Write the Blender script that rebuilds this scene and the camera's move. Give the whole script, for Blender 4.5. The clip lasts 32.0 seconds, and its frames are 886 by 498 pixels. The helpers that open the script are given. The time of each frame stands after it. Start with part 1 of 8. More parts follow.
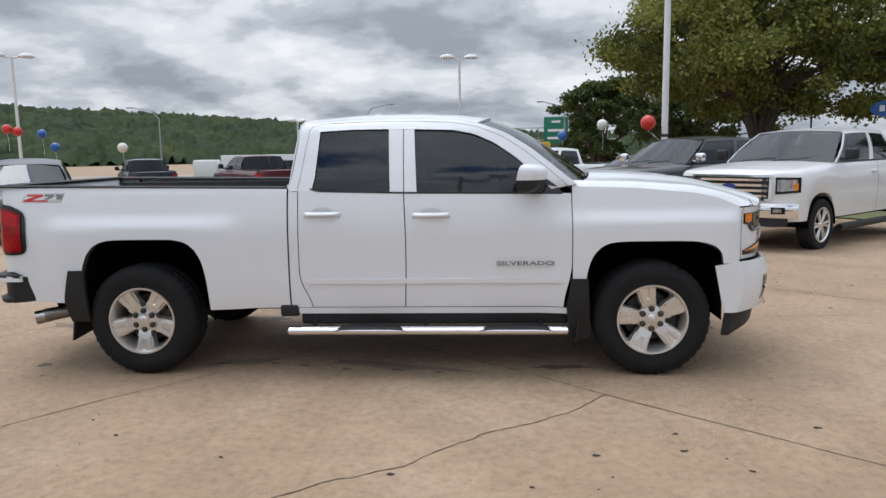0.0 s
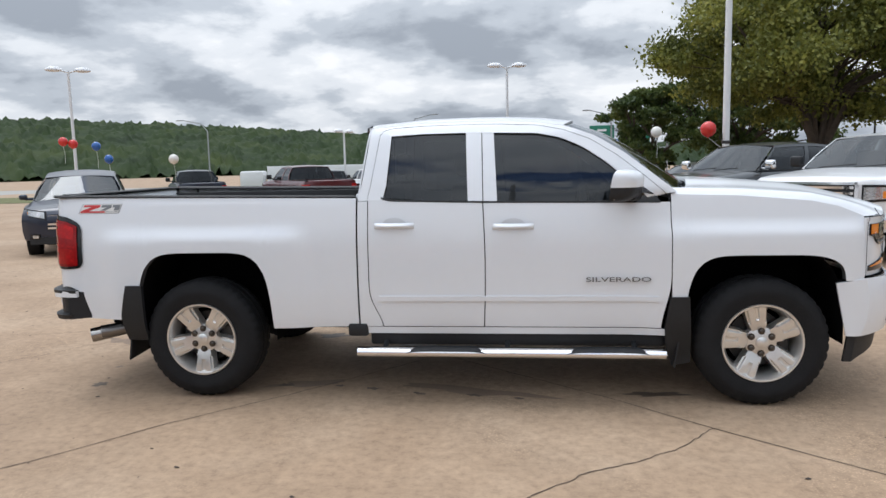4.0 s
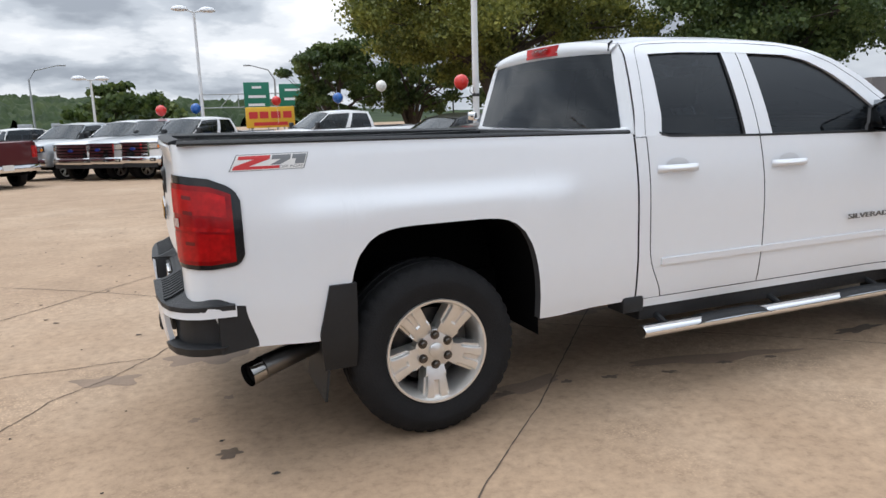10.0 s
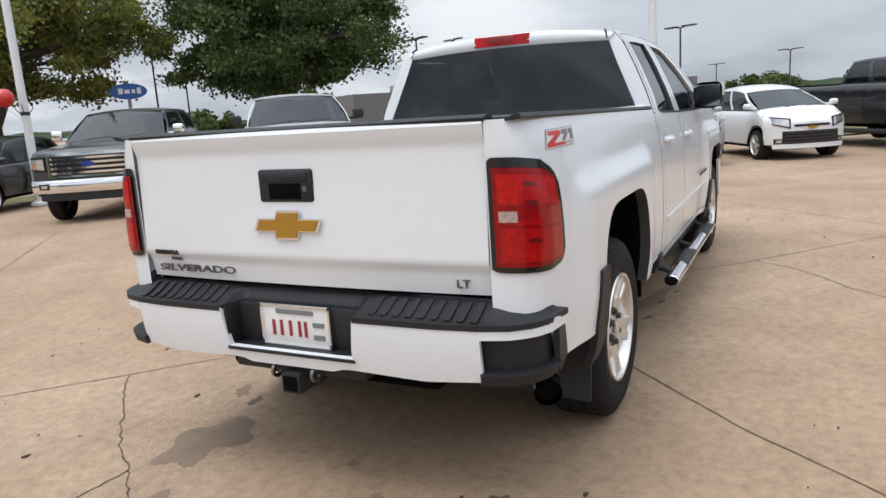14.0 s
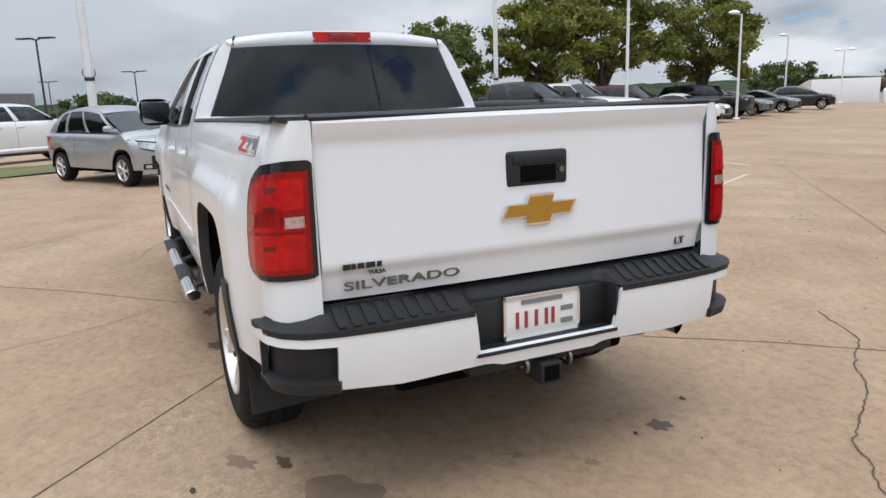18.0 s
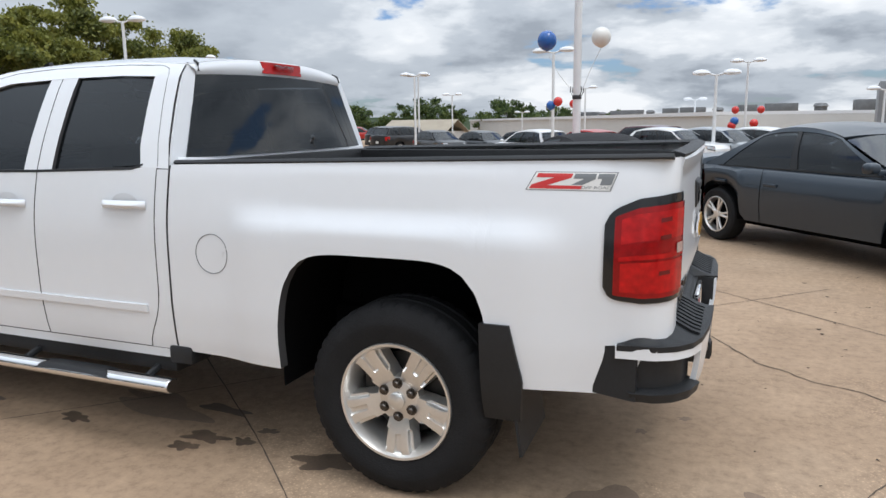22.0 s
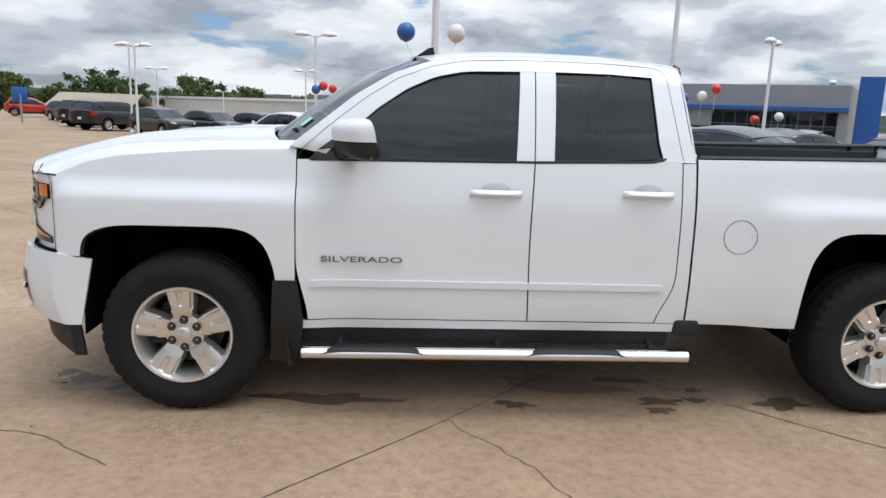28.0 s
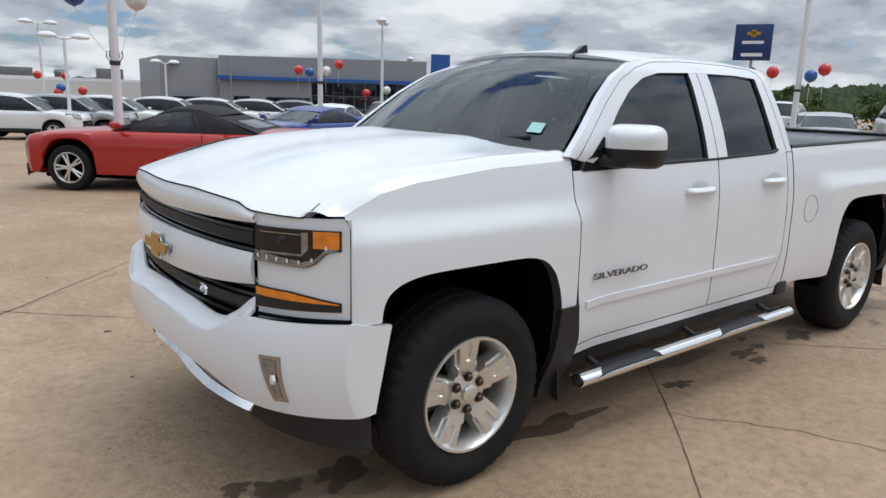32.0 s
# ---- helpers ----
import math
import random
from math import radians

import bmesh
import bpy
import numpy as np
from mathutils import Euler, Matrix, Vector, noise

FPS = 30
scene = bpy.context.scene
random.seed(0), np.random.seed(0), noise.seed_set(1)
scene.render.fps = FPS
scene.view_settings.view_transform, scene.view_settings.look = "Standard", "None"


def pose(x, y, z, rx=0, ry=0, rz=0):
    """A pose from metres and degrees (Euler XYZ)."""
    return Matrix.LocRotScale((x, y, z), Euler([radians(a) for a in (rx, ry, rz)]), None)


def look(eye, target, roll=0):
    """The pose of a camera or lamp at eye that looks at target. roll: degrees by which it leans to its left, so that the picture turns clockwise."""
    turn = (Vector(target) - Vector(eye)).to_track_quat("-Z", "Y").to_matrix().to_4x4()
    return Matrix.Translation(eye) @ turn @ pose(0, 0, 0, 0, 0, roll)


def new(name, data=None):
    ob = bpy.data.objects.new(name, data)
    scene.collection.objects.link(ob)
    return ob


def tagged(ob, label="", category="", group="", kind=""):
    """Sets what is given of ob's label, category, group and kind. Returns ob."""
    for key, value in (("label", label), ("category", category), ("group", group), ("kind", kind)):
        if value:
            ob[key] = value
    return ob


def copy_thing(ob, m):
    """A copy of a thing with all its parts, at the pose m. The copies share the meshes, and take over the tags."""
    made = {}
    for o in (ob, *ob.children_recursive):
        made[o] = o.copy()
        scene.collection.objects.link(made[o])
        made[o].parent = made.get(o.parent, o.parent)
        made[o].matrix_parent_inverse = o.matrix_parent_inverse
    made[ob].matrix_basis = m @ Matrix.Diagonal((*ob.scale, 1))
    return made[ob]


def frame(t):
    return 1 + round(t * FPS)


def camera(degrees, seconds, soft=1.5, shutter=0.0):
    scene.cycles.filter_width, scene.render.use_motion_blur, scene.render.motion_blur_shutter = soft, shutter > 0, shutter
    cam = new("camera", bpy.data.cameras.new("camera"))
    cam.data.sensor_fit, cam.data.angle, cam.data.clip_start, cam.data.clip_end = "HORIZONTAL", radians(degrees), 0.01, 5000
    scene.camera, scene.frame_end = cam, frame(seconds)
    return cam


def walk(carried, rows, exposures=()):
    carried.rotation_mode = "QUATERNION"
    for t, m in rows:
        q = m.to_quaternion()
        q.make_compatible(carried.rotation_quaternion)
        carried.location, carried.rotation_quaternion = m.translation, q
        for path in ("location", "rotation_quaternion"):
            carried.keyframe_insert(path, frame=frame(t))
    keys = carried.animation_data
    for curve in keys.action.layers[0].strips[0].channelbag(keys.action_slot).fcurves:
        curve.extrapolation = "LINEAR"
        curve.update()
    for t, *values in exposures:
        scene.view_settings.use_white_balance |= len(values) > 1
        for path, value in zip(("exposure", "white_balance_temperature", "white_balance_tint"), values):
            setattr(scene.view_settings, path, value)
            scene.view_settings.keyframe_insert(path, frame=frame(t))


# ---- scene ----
cam = camera(64.0, 32.0, soft=1.5)
PATH = [
    (0, (0.689, -5.831, 1.585), (0.562, -3.854, 1.313), -1.0),
    (0.5, (0.595, -5.803, 1.583), (0.512, -3.830, 1.271), -0.8),
    (1, (0.497, -5.601, 1.559), (0.337, -3.628, 1.274), -1.2),
    (1.5, (0.446, -5.437, 1.559), (0.345, -3.457, 1.296), 0.2),
    (2, (0.405, -5.430, 1.556), (0.316, -3.456, 1.246), -0.0),
    (2.5, (0.392, -5.442, 1.558), (0.276, -3.470, 1.241), -1.1),
    (3, (0.391, -5.434, 1.560), (0.207, -3.466, 1.256), -2.2),
    (3.5, (0.410, -5.437, 1.560), (0.145, -3.469, 1.321), -1.7),
    (5.5, (0.011, -5.310, 1.554), (-0.077, -3.340, 1.221), -0.6),
    (6, (-0.310, -5.206, 1.534), (-0.380, -3.247, 1.139), -1.2),
    (6.5, (-0.705, -5.008, 1.523), (-0.806, -3.048, 1.134), -0.6),
    (7, (-1.108, -4.948, 1.529), (-1.063, -2.978, 1.187), -0.8),
    (7.5, (-1.417, -4.816, 1.515), (-1.328, -2.855, 1.131), -1.2),
    (8, (-1.730, -4.588, 1.510), (-1.663, -2.626, 1.131), -3.2),
    (8.5, (-2.033, -4.468, 1.493), (-1.782, -2.515, 1.144), -1.8),
    (9, (-2.353, -4.287, 1.493), (-1.942, -2.367, 1.111), -1.6),
    (9.5, (-2.686, -3.976, 1.481), (-2.294, -2.059, 1.065), -4.4),
    (10, (-2.964, -3.825, 1.476), (-2.217, -2.009, 1.098), -1.8),
    (10.5, (-3.231, -3.633, 1.487), (-2.314, -1.900, 1.093), -2.4),
    (11, (-3.421, -3.312, 1.480), (-2.479, -1.600, 1.055), -4.7),
    (11.5, (-3.663, -3.108, 1.477), (-2.453, -1.547, 1.160), -2.0),
    (12, (-3.954, -2.849, 1.462), (-2.556, -1.455, 1.143), -2.7),
    (12.5, (-4.178, -2.477, 1.445), (-2.705, -1.178, 1.066), -5.0),
    (13, (-4.450, -2.232, 1.446), (-2.777, -1.185, 1.119), -1.4),
    (13.5, (-4.735, -2.004, 1.437), (-3.040, -1.007, 1.072), -1.2),
    (14, (-4.915, -1.662, 1.428), (-3.170, -0.766, 1.039), -3.8),
    (14.5, (-5.009, -1.296, 1.394), (-3.186, -0.594, 0.969), -1.5),
    (16.5, (-5.226, 0.296, 1.410), (-3.281, 0.159, 0.963), -0.4),
    (17, (-5.118, 0.665, 1.433), (-3.192, 0.292, 1.047), 2.4),
    (17.5, (-5.132, 1.031, 1.468), (-3.280, 0.392, 1.062), 1.7),
    (18, (-4.984, 1.317, 1.441), (-3.203, 0.510, 1.020), -1.9),
    (18.5, (-4.796, 1.660, 1.439), (-3.126, 0.634, 1.042), 1.9),
    (19, (-4.677, 1.967, 1.464), (-3.140, 0.758, 1.044), 0.9),
    (19.5, (-4.420, 2.188, 1.448), (-3.033, 0.821, 0.994), -0.2),
    (20, (-4.160, 2.446, 1.458), (-2.924, 0.916, 1.097), 1.5),
    (20.5, (-3.922, 2.704, 1.493), (-2.803, 1.083, 1.149), 1.4),
    (21, (-3.578, 2.903, 1.495), (-2.550, 1.226, 1.133), -0.7),
    (21.5, (-3.296, 3.107, 1.478), (-2.475, 1.318, 1.125), 2.1),
    (22, (-3.038, 3.367, 1.510), (-2.288, 1.546, 1.159), -0.8),
    (22.5, (-2.697, 3.457, 1.492), (-2.053, 1.609, 1.076), -3.1),
    (23, (-2.318, 3.629, 1.491), (-1.792, 1.725, 1.179), 1.1),
    (23.5, (-1.925, 3.783, 1.502), (-1.452, 1.862, 1.209), 0.5),
    (24, (-1.551, 3.789, 1.509), (-1.201, 1.849, 1.174), 0.5),
    (24.5, (-1.181, 3.905, 1.492), (-1.028, 1.936, 1.180), 2.1),
    (25, (-0.905, 4.027, 1.524), (-0.820, 2.055, 1.200), 2.2),
    (25.5, (-0.608, 4.170, 1.524), (-0.607, 2.203, 1.164), 2.4),
    (26, (-0.353, 4.438, 1.527), (-0.426, 2.478, 1.138), 0.6),
    (26.5, (-0.094, 4.564, 1.542), (-0.090, 2.595, 1.193), 1.3),
    (28.5, (1.153, 4.316, 1.556), (0.902, 2.373, 1.154), 1.0),
    (29, (1.532, 4.251, 1.577), (1.184, 2.326, 1.156), -0.2),
    (29.5, (1.827, 4.072, 1.558), (1.488, 2.155, 1.096), 1.3),
    (30, (2.088, 3.879, 1.568), (1.718, 1.961, 1.136), 0.1),
    (30.5, (2.511, 3.730, 1.591), (1.883, 1.882, 1.153), 0.4),
    (31, (2.839, 3.489, 1.542), (2.082, 1.702, 1.057), -1.4),
    (31.5, (3.232, 3.221, 1.572), (2.288, 1.501, 1.187), 2.5),
    (32, (3.619, 2.961, 1.595), (2.393, 1.439, 1.170), 1.78),
]
EXPOSURE = [(0, -0.03, 6260, 10), (3, 0.12, 6260, 10), (6, 0.13, 6260, 10), (9, 0.14, 6280, 10), (11, 0.36, 6340, 10), (13, 0.32, 6380, 10), (14, 0.25, 6380, 10), (17, 0.18, 6300, 10), (20, 0.19, 6290, 10), (23, 0.14, 6250, 9), (26, 0.17, 6260, 9), (29, 0.09, 6220, 9), (31, 0.0, 6230, 9), (32, -0.08, 6210, 9)]
walk(cam, [(t, look(eye, target, roll)) for t, eye, target, roll in PATH], EXPOSURE)

# ---- world and sun ----
def nodes_of(tree):
    tree.nodes.clear()
    return tree.nodes, tree.links


world = bpy.data.worlds.new("world")
scene.world = world
world.use_nodes = True
wn, wl = nodes_of(world.node_tree)
SUN_EL, SUN_AZ = radians(66), radians(300)
sky = wn.new("ShaderNodeTexSky")
sky.sky_type, sky.sun_disc, sky.sun_elevation, sky.sun_rotation = "NISHITA", False, SUN_EL, SUN_AZ
wc = wn.new("ShaderNodeTexCoord")
wsep = wn.new("ShaderNodeSeparateXYZ")
wl.new(wc.outputs["Generated"], wsep.inputs[0])


def wmath(op, a, b=None, clamp=False):
    n = wn.new("ShaderNodeMath")
    n.operation, n.use_clamp = op, clamp
    for i, v in enumerate((a, b)):
        if v is None:
            continue
        if isinstance(v, (int, float)):
            n.inputs[i].default_value = v
        else:
            wl.new(v, n.inputs[i])
    return n.outputs[0]


zenith = wmath("MAXIMUM", wsep.outputs[2], 0.0)


def cloud_layer(lift):
    """Directions laid out on a flat cloud layer, seen a little higher by lift."""
    c = wn.new("ShaderNodeCombineXYZ")
    depth = wmath("ADD", zenith, 0.24 + lift)
    wl.new(wmath("DIVIDE", wsep.outputs[0], depth), c.inputs[0])
    wl.new(wmath("DIVIDE", wsep.outputs[1], depth), c.inputs[1])
    return c.outputs[0]


def wnoise(layer, scale, detail, rough, seed, distort=0.0):
    n = wn.new("ShaderNodeTexNoise")
    n.inputs["Scale"].default_value, n.inputs["Detail"].default_value = scale, detail
    n.inputs["Roughness"].default_value, n.inputs["Distortion"].default_value = rough, distort
    m = wn.new("ShaderNodeMapping")
    m.inputs["Location"].default_value = (seed, seed * 0.37, 0)
    wl.new(layer, m.inputs[0])
    wl.new(m.outputs[0], n.inputs["Vector"])
    return n.outputs[0]


def wramp(fac, stops):
    r = wn.new("ShaderNodeValToRGB")
    r.color_ramp.interpolation = "EASE"
    e = r.color_ramp.elements
    while len(e) < len(stops):
        e.new(0.5)
    for k, (p, c) in zip(e, stops):
        k.position, k.color = p, (*c, 1)
    wl.new(fac, r.inputs[0])
    return r.outputs[0]


def wmix(fac, a, b):
    n = wn.new("ShaderNodeMix")
    n.data_type = "RGBA"
    wl.new(fac, n.inputs[0])
    wl.new(a, n.inputs[6])
    wl.new(b, n.inputs[7])
    return n.outputs[2]


LAYER, ABOVE = cloud_layer(0.0), cloud_layer(0.045)
puff, puff_above = wnoise(LAYER, 1.75, 12, 0.54, 4.3, 0.1), wnoise(ABOVE, 1.75, 12, 0.54, 4.3, 0.1)
sheet = wnoise(LAYER, 0.75, 5, 0.5, 8.6)
# tops catch the light, thick bases are grey
lit = wmath("ADD", wmath("MULTIPLY", wmath("SUBTRACT", puff, puff_above), 3.3), wmath("MULTIPLY", wmath("SUBTRACT", 0.52, puff), 1.5))
lit = wmath("ADD", wmath("ADD", lit, 0.45), wmath("MULTIPLY", wmath("SUBTRACT", sheet, 0.5), 1.1))
# towards the east the puffs close into an even grey sheet
east = wmath("MULTIPLY", wmath("MAXIMUM", wmath("SUBTRACT", wmath("MULTIPLY", wsep.outputs[0], 1.5), wmath("MULTIPLY", wmath("ABSOLUTE", wsep.outputs[1]), 0.32)), 0.0), 0.92, True)
even = wmath("ADD", wmath("MULTIPLY", sheet, 1.5), wmath("MULTIPLY", zenith, -0.45))
even = wmath("SUBTRACT", even, 0.38)
lit = wmath("ADD", wmath("MULTIPLY", lit, wmath("SUBTRACT", 1.0, east)), wmath("MULTIPLY", even, east), True)
cloud_tone = wramp(lit, [(0.0, (0.36, 0.395, 0.445)), (0.35, (0.54, 0.58, 0.63)), (0.66, (0.80, 0.825, 0.855)), (1.0, (0.98, 0.985, 0.99))])
# the sky is more broken towards the south-west
breaks = wmath("ADD", wmath("MULTIPLY", wsep.outputs[0], 0.025), wmath("MULTIPLY", wsep.outputs[1], 0.05))
cloud_cover = wramp(wmath("ADD", puff, breaks), [(0.312, (0, 0, 0)), (0.372, (1, 1, 1))])
skyscale = wn.new("ShaderNodeVectorMath")
skyscale.operation = "MULTIPLY"
skyscale.inputs[1].default_value = (0.078, 0.091, 0.116)
wl.new(sky.outputs[0], skyscale.inputs[0])
wbg = wn.new("ShaderNodeBackground")
wl.new(wmix(cloud_cover, skyscale.outputs[0], cloud_tone), wbg.inputs[0])
# an overcast sky is brightest overhead
wl.new(wmath("ADD", wmath("MULTIPLY", wmath("POWER", zenith, 1.5), 1.7), 0.86), wbg.inputs[1])
wo = wn.new("ShaderNodeOutputWorld")
wl.new(wbg.outputs[0], wo.inputs[0])

sun = new("sun", bpy.data.lights.new("sun", "SUN"))
sun.data.energy, sun.data.angle, sun.data.color = 0.8, radians(25), (1.0, 0.98, 0.95)
sun.matrix_world = look((math.sin(SUN_AZ) * math.cos(SUN_EL), math.cos(SUN_AZ) * math.cos(SUN_EL), math.sin(SUN_EL)), (0, 0, 0))


# ---- materials ----
def mat(name, color, rough=0.5, metal=0.0, vary=0.0, scale=8.0, bump=0.0, bscale=40.0, coat=0.0, spec=0.5, alpha=None, emit=None, second=None):
    """A procedural surface: a base colour with coarse and fine variation, and fine relief."""
    m = bpy.data.materials.new(name)
    m.use_nodes = True
    n, l = nodes_of(m.node_tree)
    out, b = n.new("ShaderNodeOutputMaterial"), n.new("ShaderNodeBsdfPrincipled")
    l.new(b.outputs[0], out.inputs[0])
    b.inputs["Base Color"].default_value = (*color, 1)
    b.inputs["Roughness"].default_value, b.inputs["Metallic"].default_value = rough, metal
    b.inputs["Coat Weight"].default_value, b.inputs["Specular IOR Level"].default_value = coat, spec
    b.inputs["Coat Roughness"].default_value = 0.04
    if vary or bump:
        tc = n.new("ShaderNodeTexCoord")
    if vary:
        big, small, mx, cr = n.new("ShaderNodeTexNoise"), n.new("ShaderNodeTexNoise"), n.new("ShaderNodeMix"), n.new("ShaderNodeMix")
        big.inputs["Scale"].default_value, big.inputs["Detail"].default_value = scale, 5
        small.inputs["Scale"].default_value, small.inputs["Detail"].default_value = scale * 11, 3
        for k in (big, small):
            l.new(tc.outputs["Object"], k.inputs["Vector"])
        l.new(big.outputs[0], mx.inputs[2])
        l.new(small.outputs[0], mx.inputs[3])
        mx.inputs[0].default_value = 0.4
        rp = n.new("ShaderNodeMapRange")
        rp.inputs[1].default_value, rp.inputs[2].default_value = 0.3, 0.7
        l.new(mx.outputs[0], rp.inputs[0])
        cr.data_type = "RGBA"
        low = second or tuple(c * (1 - vary) for c in color)
        cr.inputs[6].default_value, cr.inputs[7].default_value = (*low, 1), (*[min(1, c * (1 + vary * 0.6)) for c in color], 1)
        l.new(rp.outputs[0], cr.inputs[0])
        l.new(cr.outputs[2], b.inputs["Base Color"])
    if bump:
        bn, bp = n.new("ShaderNodeTexNoise"), n.new("ShaderNodeBump")
        bn.inputs["Scale"].default_value, bn.inputs["Detail"].default_value = bscale, 4
        l.new(tc.outputs["Object"], bn.inputs["Vector"])
        l.new(bn.outputs[0], bp.inputs["Height"])
        bp.inputs["Strength"].default_value, bp.inputs["Distance"].default_value = bump, 0.02
        l.new(bp.outputs[0], b.inputs["Normal"])
    if alpha is not None:
        b.inputs["Alpha"].default_value = alpha
    if emit:
        b.inputs["Emission Color"].default_value, b.inputs["Emission Strength"].default_value = (*color, 1), emit
    return m


def glass(name, color, clear):
    """Tinted pane: a clear share that lets the inside be seen, and a gloss by Fresnel."""
    m = bpy.data.materials.new(name)
    m.use_nodes = True
    n, l = nodes_of(m.node_tree)
    out, mx, tr, gl, fr = [n.new("ShaderNode" + k) for k in ("OutputMaterial", "MixShader", "BsdfTransparent", "BsdfGlossy", "Fresnel")]
    dk, m2 = n.new("ShaderNodeBsdfDiffuse"), n.new("ShaderNodeMixShader")
    tr.inputs[0].default_value = (*color, 1)
    dk.inputs[0].default_value = (0.012, 0.014, 0.016, 1)
    gl.inputs[0].default_value, gl.inputs[1].default_value = (0.9, 0.93, 0.96, 1), 0.02
    fr.inputs[0].default_value = 1.54
    m2.inputs[0].default_value = clear
    l.new(dk.outputs[0], m2.inputs[1])
    l.new(tr.outputs[0], m2.inputs[2])
    l.new(fr.outputs[0], mx.inputs[0])
    l.new(m2.outputs[0], mx.inputs[1])
    l.new(gl.outputs[0], mx.inputs[2])
    l.new(mx.outputs[0], out.inputs[0])
    return m


WHITE = mat("white_paint", (0.755, 0.772, 0.80), 0.26, vary=0.015, scale=1.5, coat=0.45)
BLACKPLASTIC = mat("black_plastic", (0.018, 0.019, 0.021), 0.5, vary=0.25, scale=6, bump=0.15, bscale=300, spec=0.35)
GLOSSBLACK = mat("gloss_black", (0.012, 0.012, 0.013), 0.15)
RUBBER = mat("tyre_rubber", (0.014, 0.014, 0.015), 0.78, vary=0.3, scale=9, bump=0.2, bscale=120, spec=0.25)
# blacker than plastic or rubber: stands for deep shade in arches, bores and gaps
DARK = mat("deep_shade_black", (0.004, 0.004, 0.0045), 0.95, spec=0.05)
# shade of the panel gaps, coloured onto folded panel edges and the shut line
GAPSHADE = mat("panel_gap_shade", (0.055, 0.055, 0.058), 0.8)
ALLOY = mat("machined_alloy", (0.76, 0.745, 0.72), 0.28, 0.8, vary=0.08, scale=5)
CHROME = mat("chrome", (0.86, 0.86, 0.87), 0.07, 1.0)
CHROMEDARK = mat("exhaust_steel", (0.42, 0.40, 0.38), 0.16, 1.0, vary=0.2, scale=12)
STEEL = mat("lug_steel", (0.22, 0.21, 0.20), 0.35, 1.0)
BRAKE = mat("brake_iron", (0.055, 0.052, 0.05), 0.55, 0.6, vary=0.3, scale=20)
LUG = mat("lug_bronze", (0.10, 0.088, 0.078), 0.3, 0.9)
TINT = glass("tinted_glass", (0.12, 0.14, 0.16), 0.6)
CLEAR = glass("car_glass", (0.55, 0.62, 0.62), 0.8)
LENS = glass("lamp_lens", (0.92, 0.94, 0.95), 0.96)
REDLENS = mat("red_lens", (0.28, 0.003, 0.004), 0.16, vary=0.5, scale=3.5, coat=0.12, spec=0.3)
REDBRIGHT = mat("red_reflector", (0.46, 0.006, 0.006), 0.2, vary=0.6, scale=4, coat=0.1, spec=0.3)
REDDARK = mat("red_shadow", (0.13, 0.004, 0.004), 0.2, coat=0.1)
AMBER = mat("amber_lens", (0.80, 0.24, 0.015), 0.15, vary=0.3, scale=25, coat=0.5)
GOLD = mat("gold_emblem", (0.46, 0.25, 0.035), 0.3, 0.4, vary=0.15, scale=40)
INTERIOR = mat("cabin_trim", (0.03, 0.03, 0.033), 0.8, vary=0.2, scale=10)
BADGEDARK = mat("badge_dark", (0.16, 0.165, 0.17), 0.3, 0.85)
DECALRED = mat("decal_red", (0.55, 0.03, 0.03), 0.4)
DECALGREY = mat("decal_grey", (0.18, 0.19, 0.20), 0.4)
PLATEWHITE = mat("plate_white", (0.75, 0.74, 0.72), 0.45, vary=0.08, scale=30)
PLATEINK = mat("plate_ink", (0.30, 0.03, 0.04), 0.5)
LAMPBOWL = mat("lamp_bowl", (0.34, 0.35, 0.36), 0.18, 0.85, vary=0.6, scale=35)
MIRROR = mat("mirror_glass", (0.30, 0.32, 0.34), 0.04, 1.0)
REVERSE = mat("reverse_lens", (0.50, 0.36, 0.34), 0.15, 0.2, vary=0.5, scale=60, coat=0.5)
# grey for the soft shade of shallow hollows in the white panels
RECESSGREY = mat("recess_shade_grey", (0.62, 0.63, 0.65), 0.4)


# ---- mesh helpers ----
def part(name, bm, material, parent=None, label="", smooth=35, kind=""):
    """Links a bmesh as one mesh object, under parent if there is one."""
    bmesh.ops.recalc_face_normals(bm, faces=bm.faces)
    me = bpy.data.meshes.new(name)
    bm.to_mesh(me)
    bm.free()
    for m in material if isinstance(material, (list, tuple)) else [material]:
        me.materials.append(m)
    if smooth:
        me.shade_smooth()
        me.set_sharp_from_angle(angle=radians(smooth))
    ob = new(name, me)
    ob.parent = parent
    return tagged(ob, label, kind=kind)


def thing(name, label, category, group="", m=None):
    ob = tagged(new(name), label, category, group)
    if m is not None:
        ob.matrix_basis = m
    return ob


def box(bm, x0, x1, y0, y1, z0, z1, bevel=0.0, m=None, seg=2):
    r = bmesh.ops.create_cube(bm, size=1)
    vs = r["verts"]
    bmesh.ops.scale(bm, vec=(x1 - x0, y1 - y0, z1 - z0), verts=vs)
    bmesh.ops.translate(bm, vec=((x0 + x1) / 2, (y0 + y1) / 2, (z0 + z1) / 2), verts=vs)
    if bevel:
        es = {e for v in vs for e in v.link_edges}
        g = bmesh.ops.bevel(bm, geom=list(es), offset=bevel, segments=seg, affect="EDGES", profile=0.5)
        vs = list({v for f in g["faces"] for v in f.verts} | {v for v in vs if v.is_valid})
    if m is not None:
        bmesh.ops.transform(bm, matrix=m, verts=vs)
    return bm


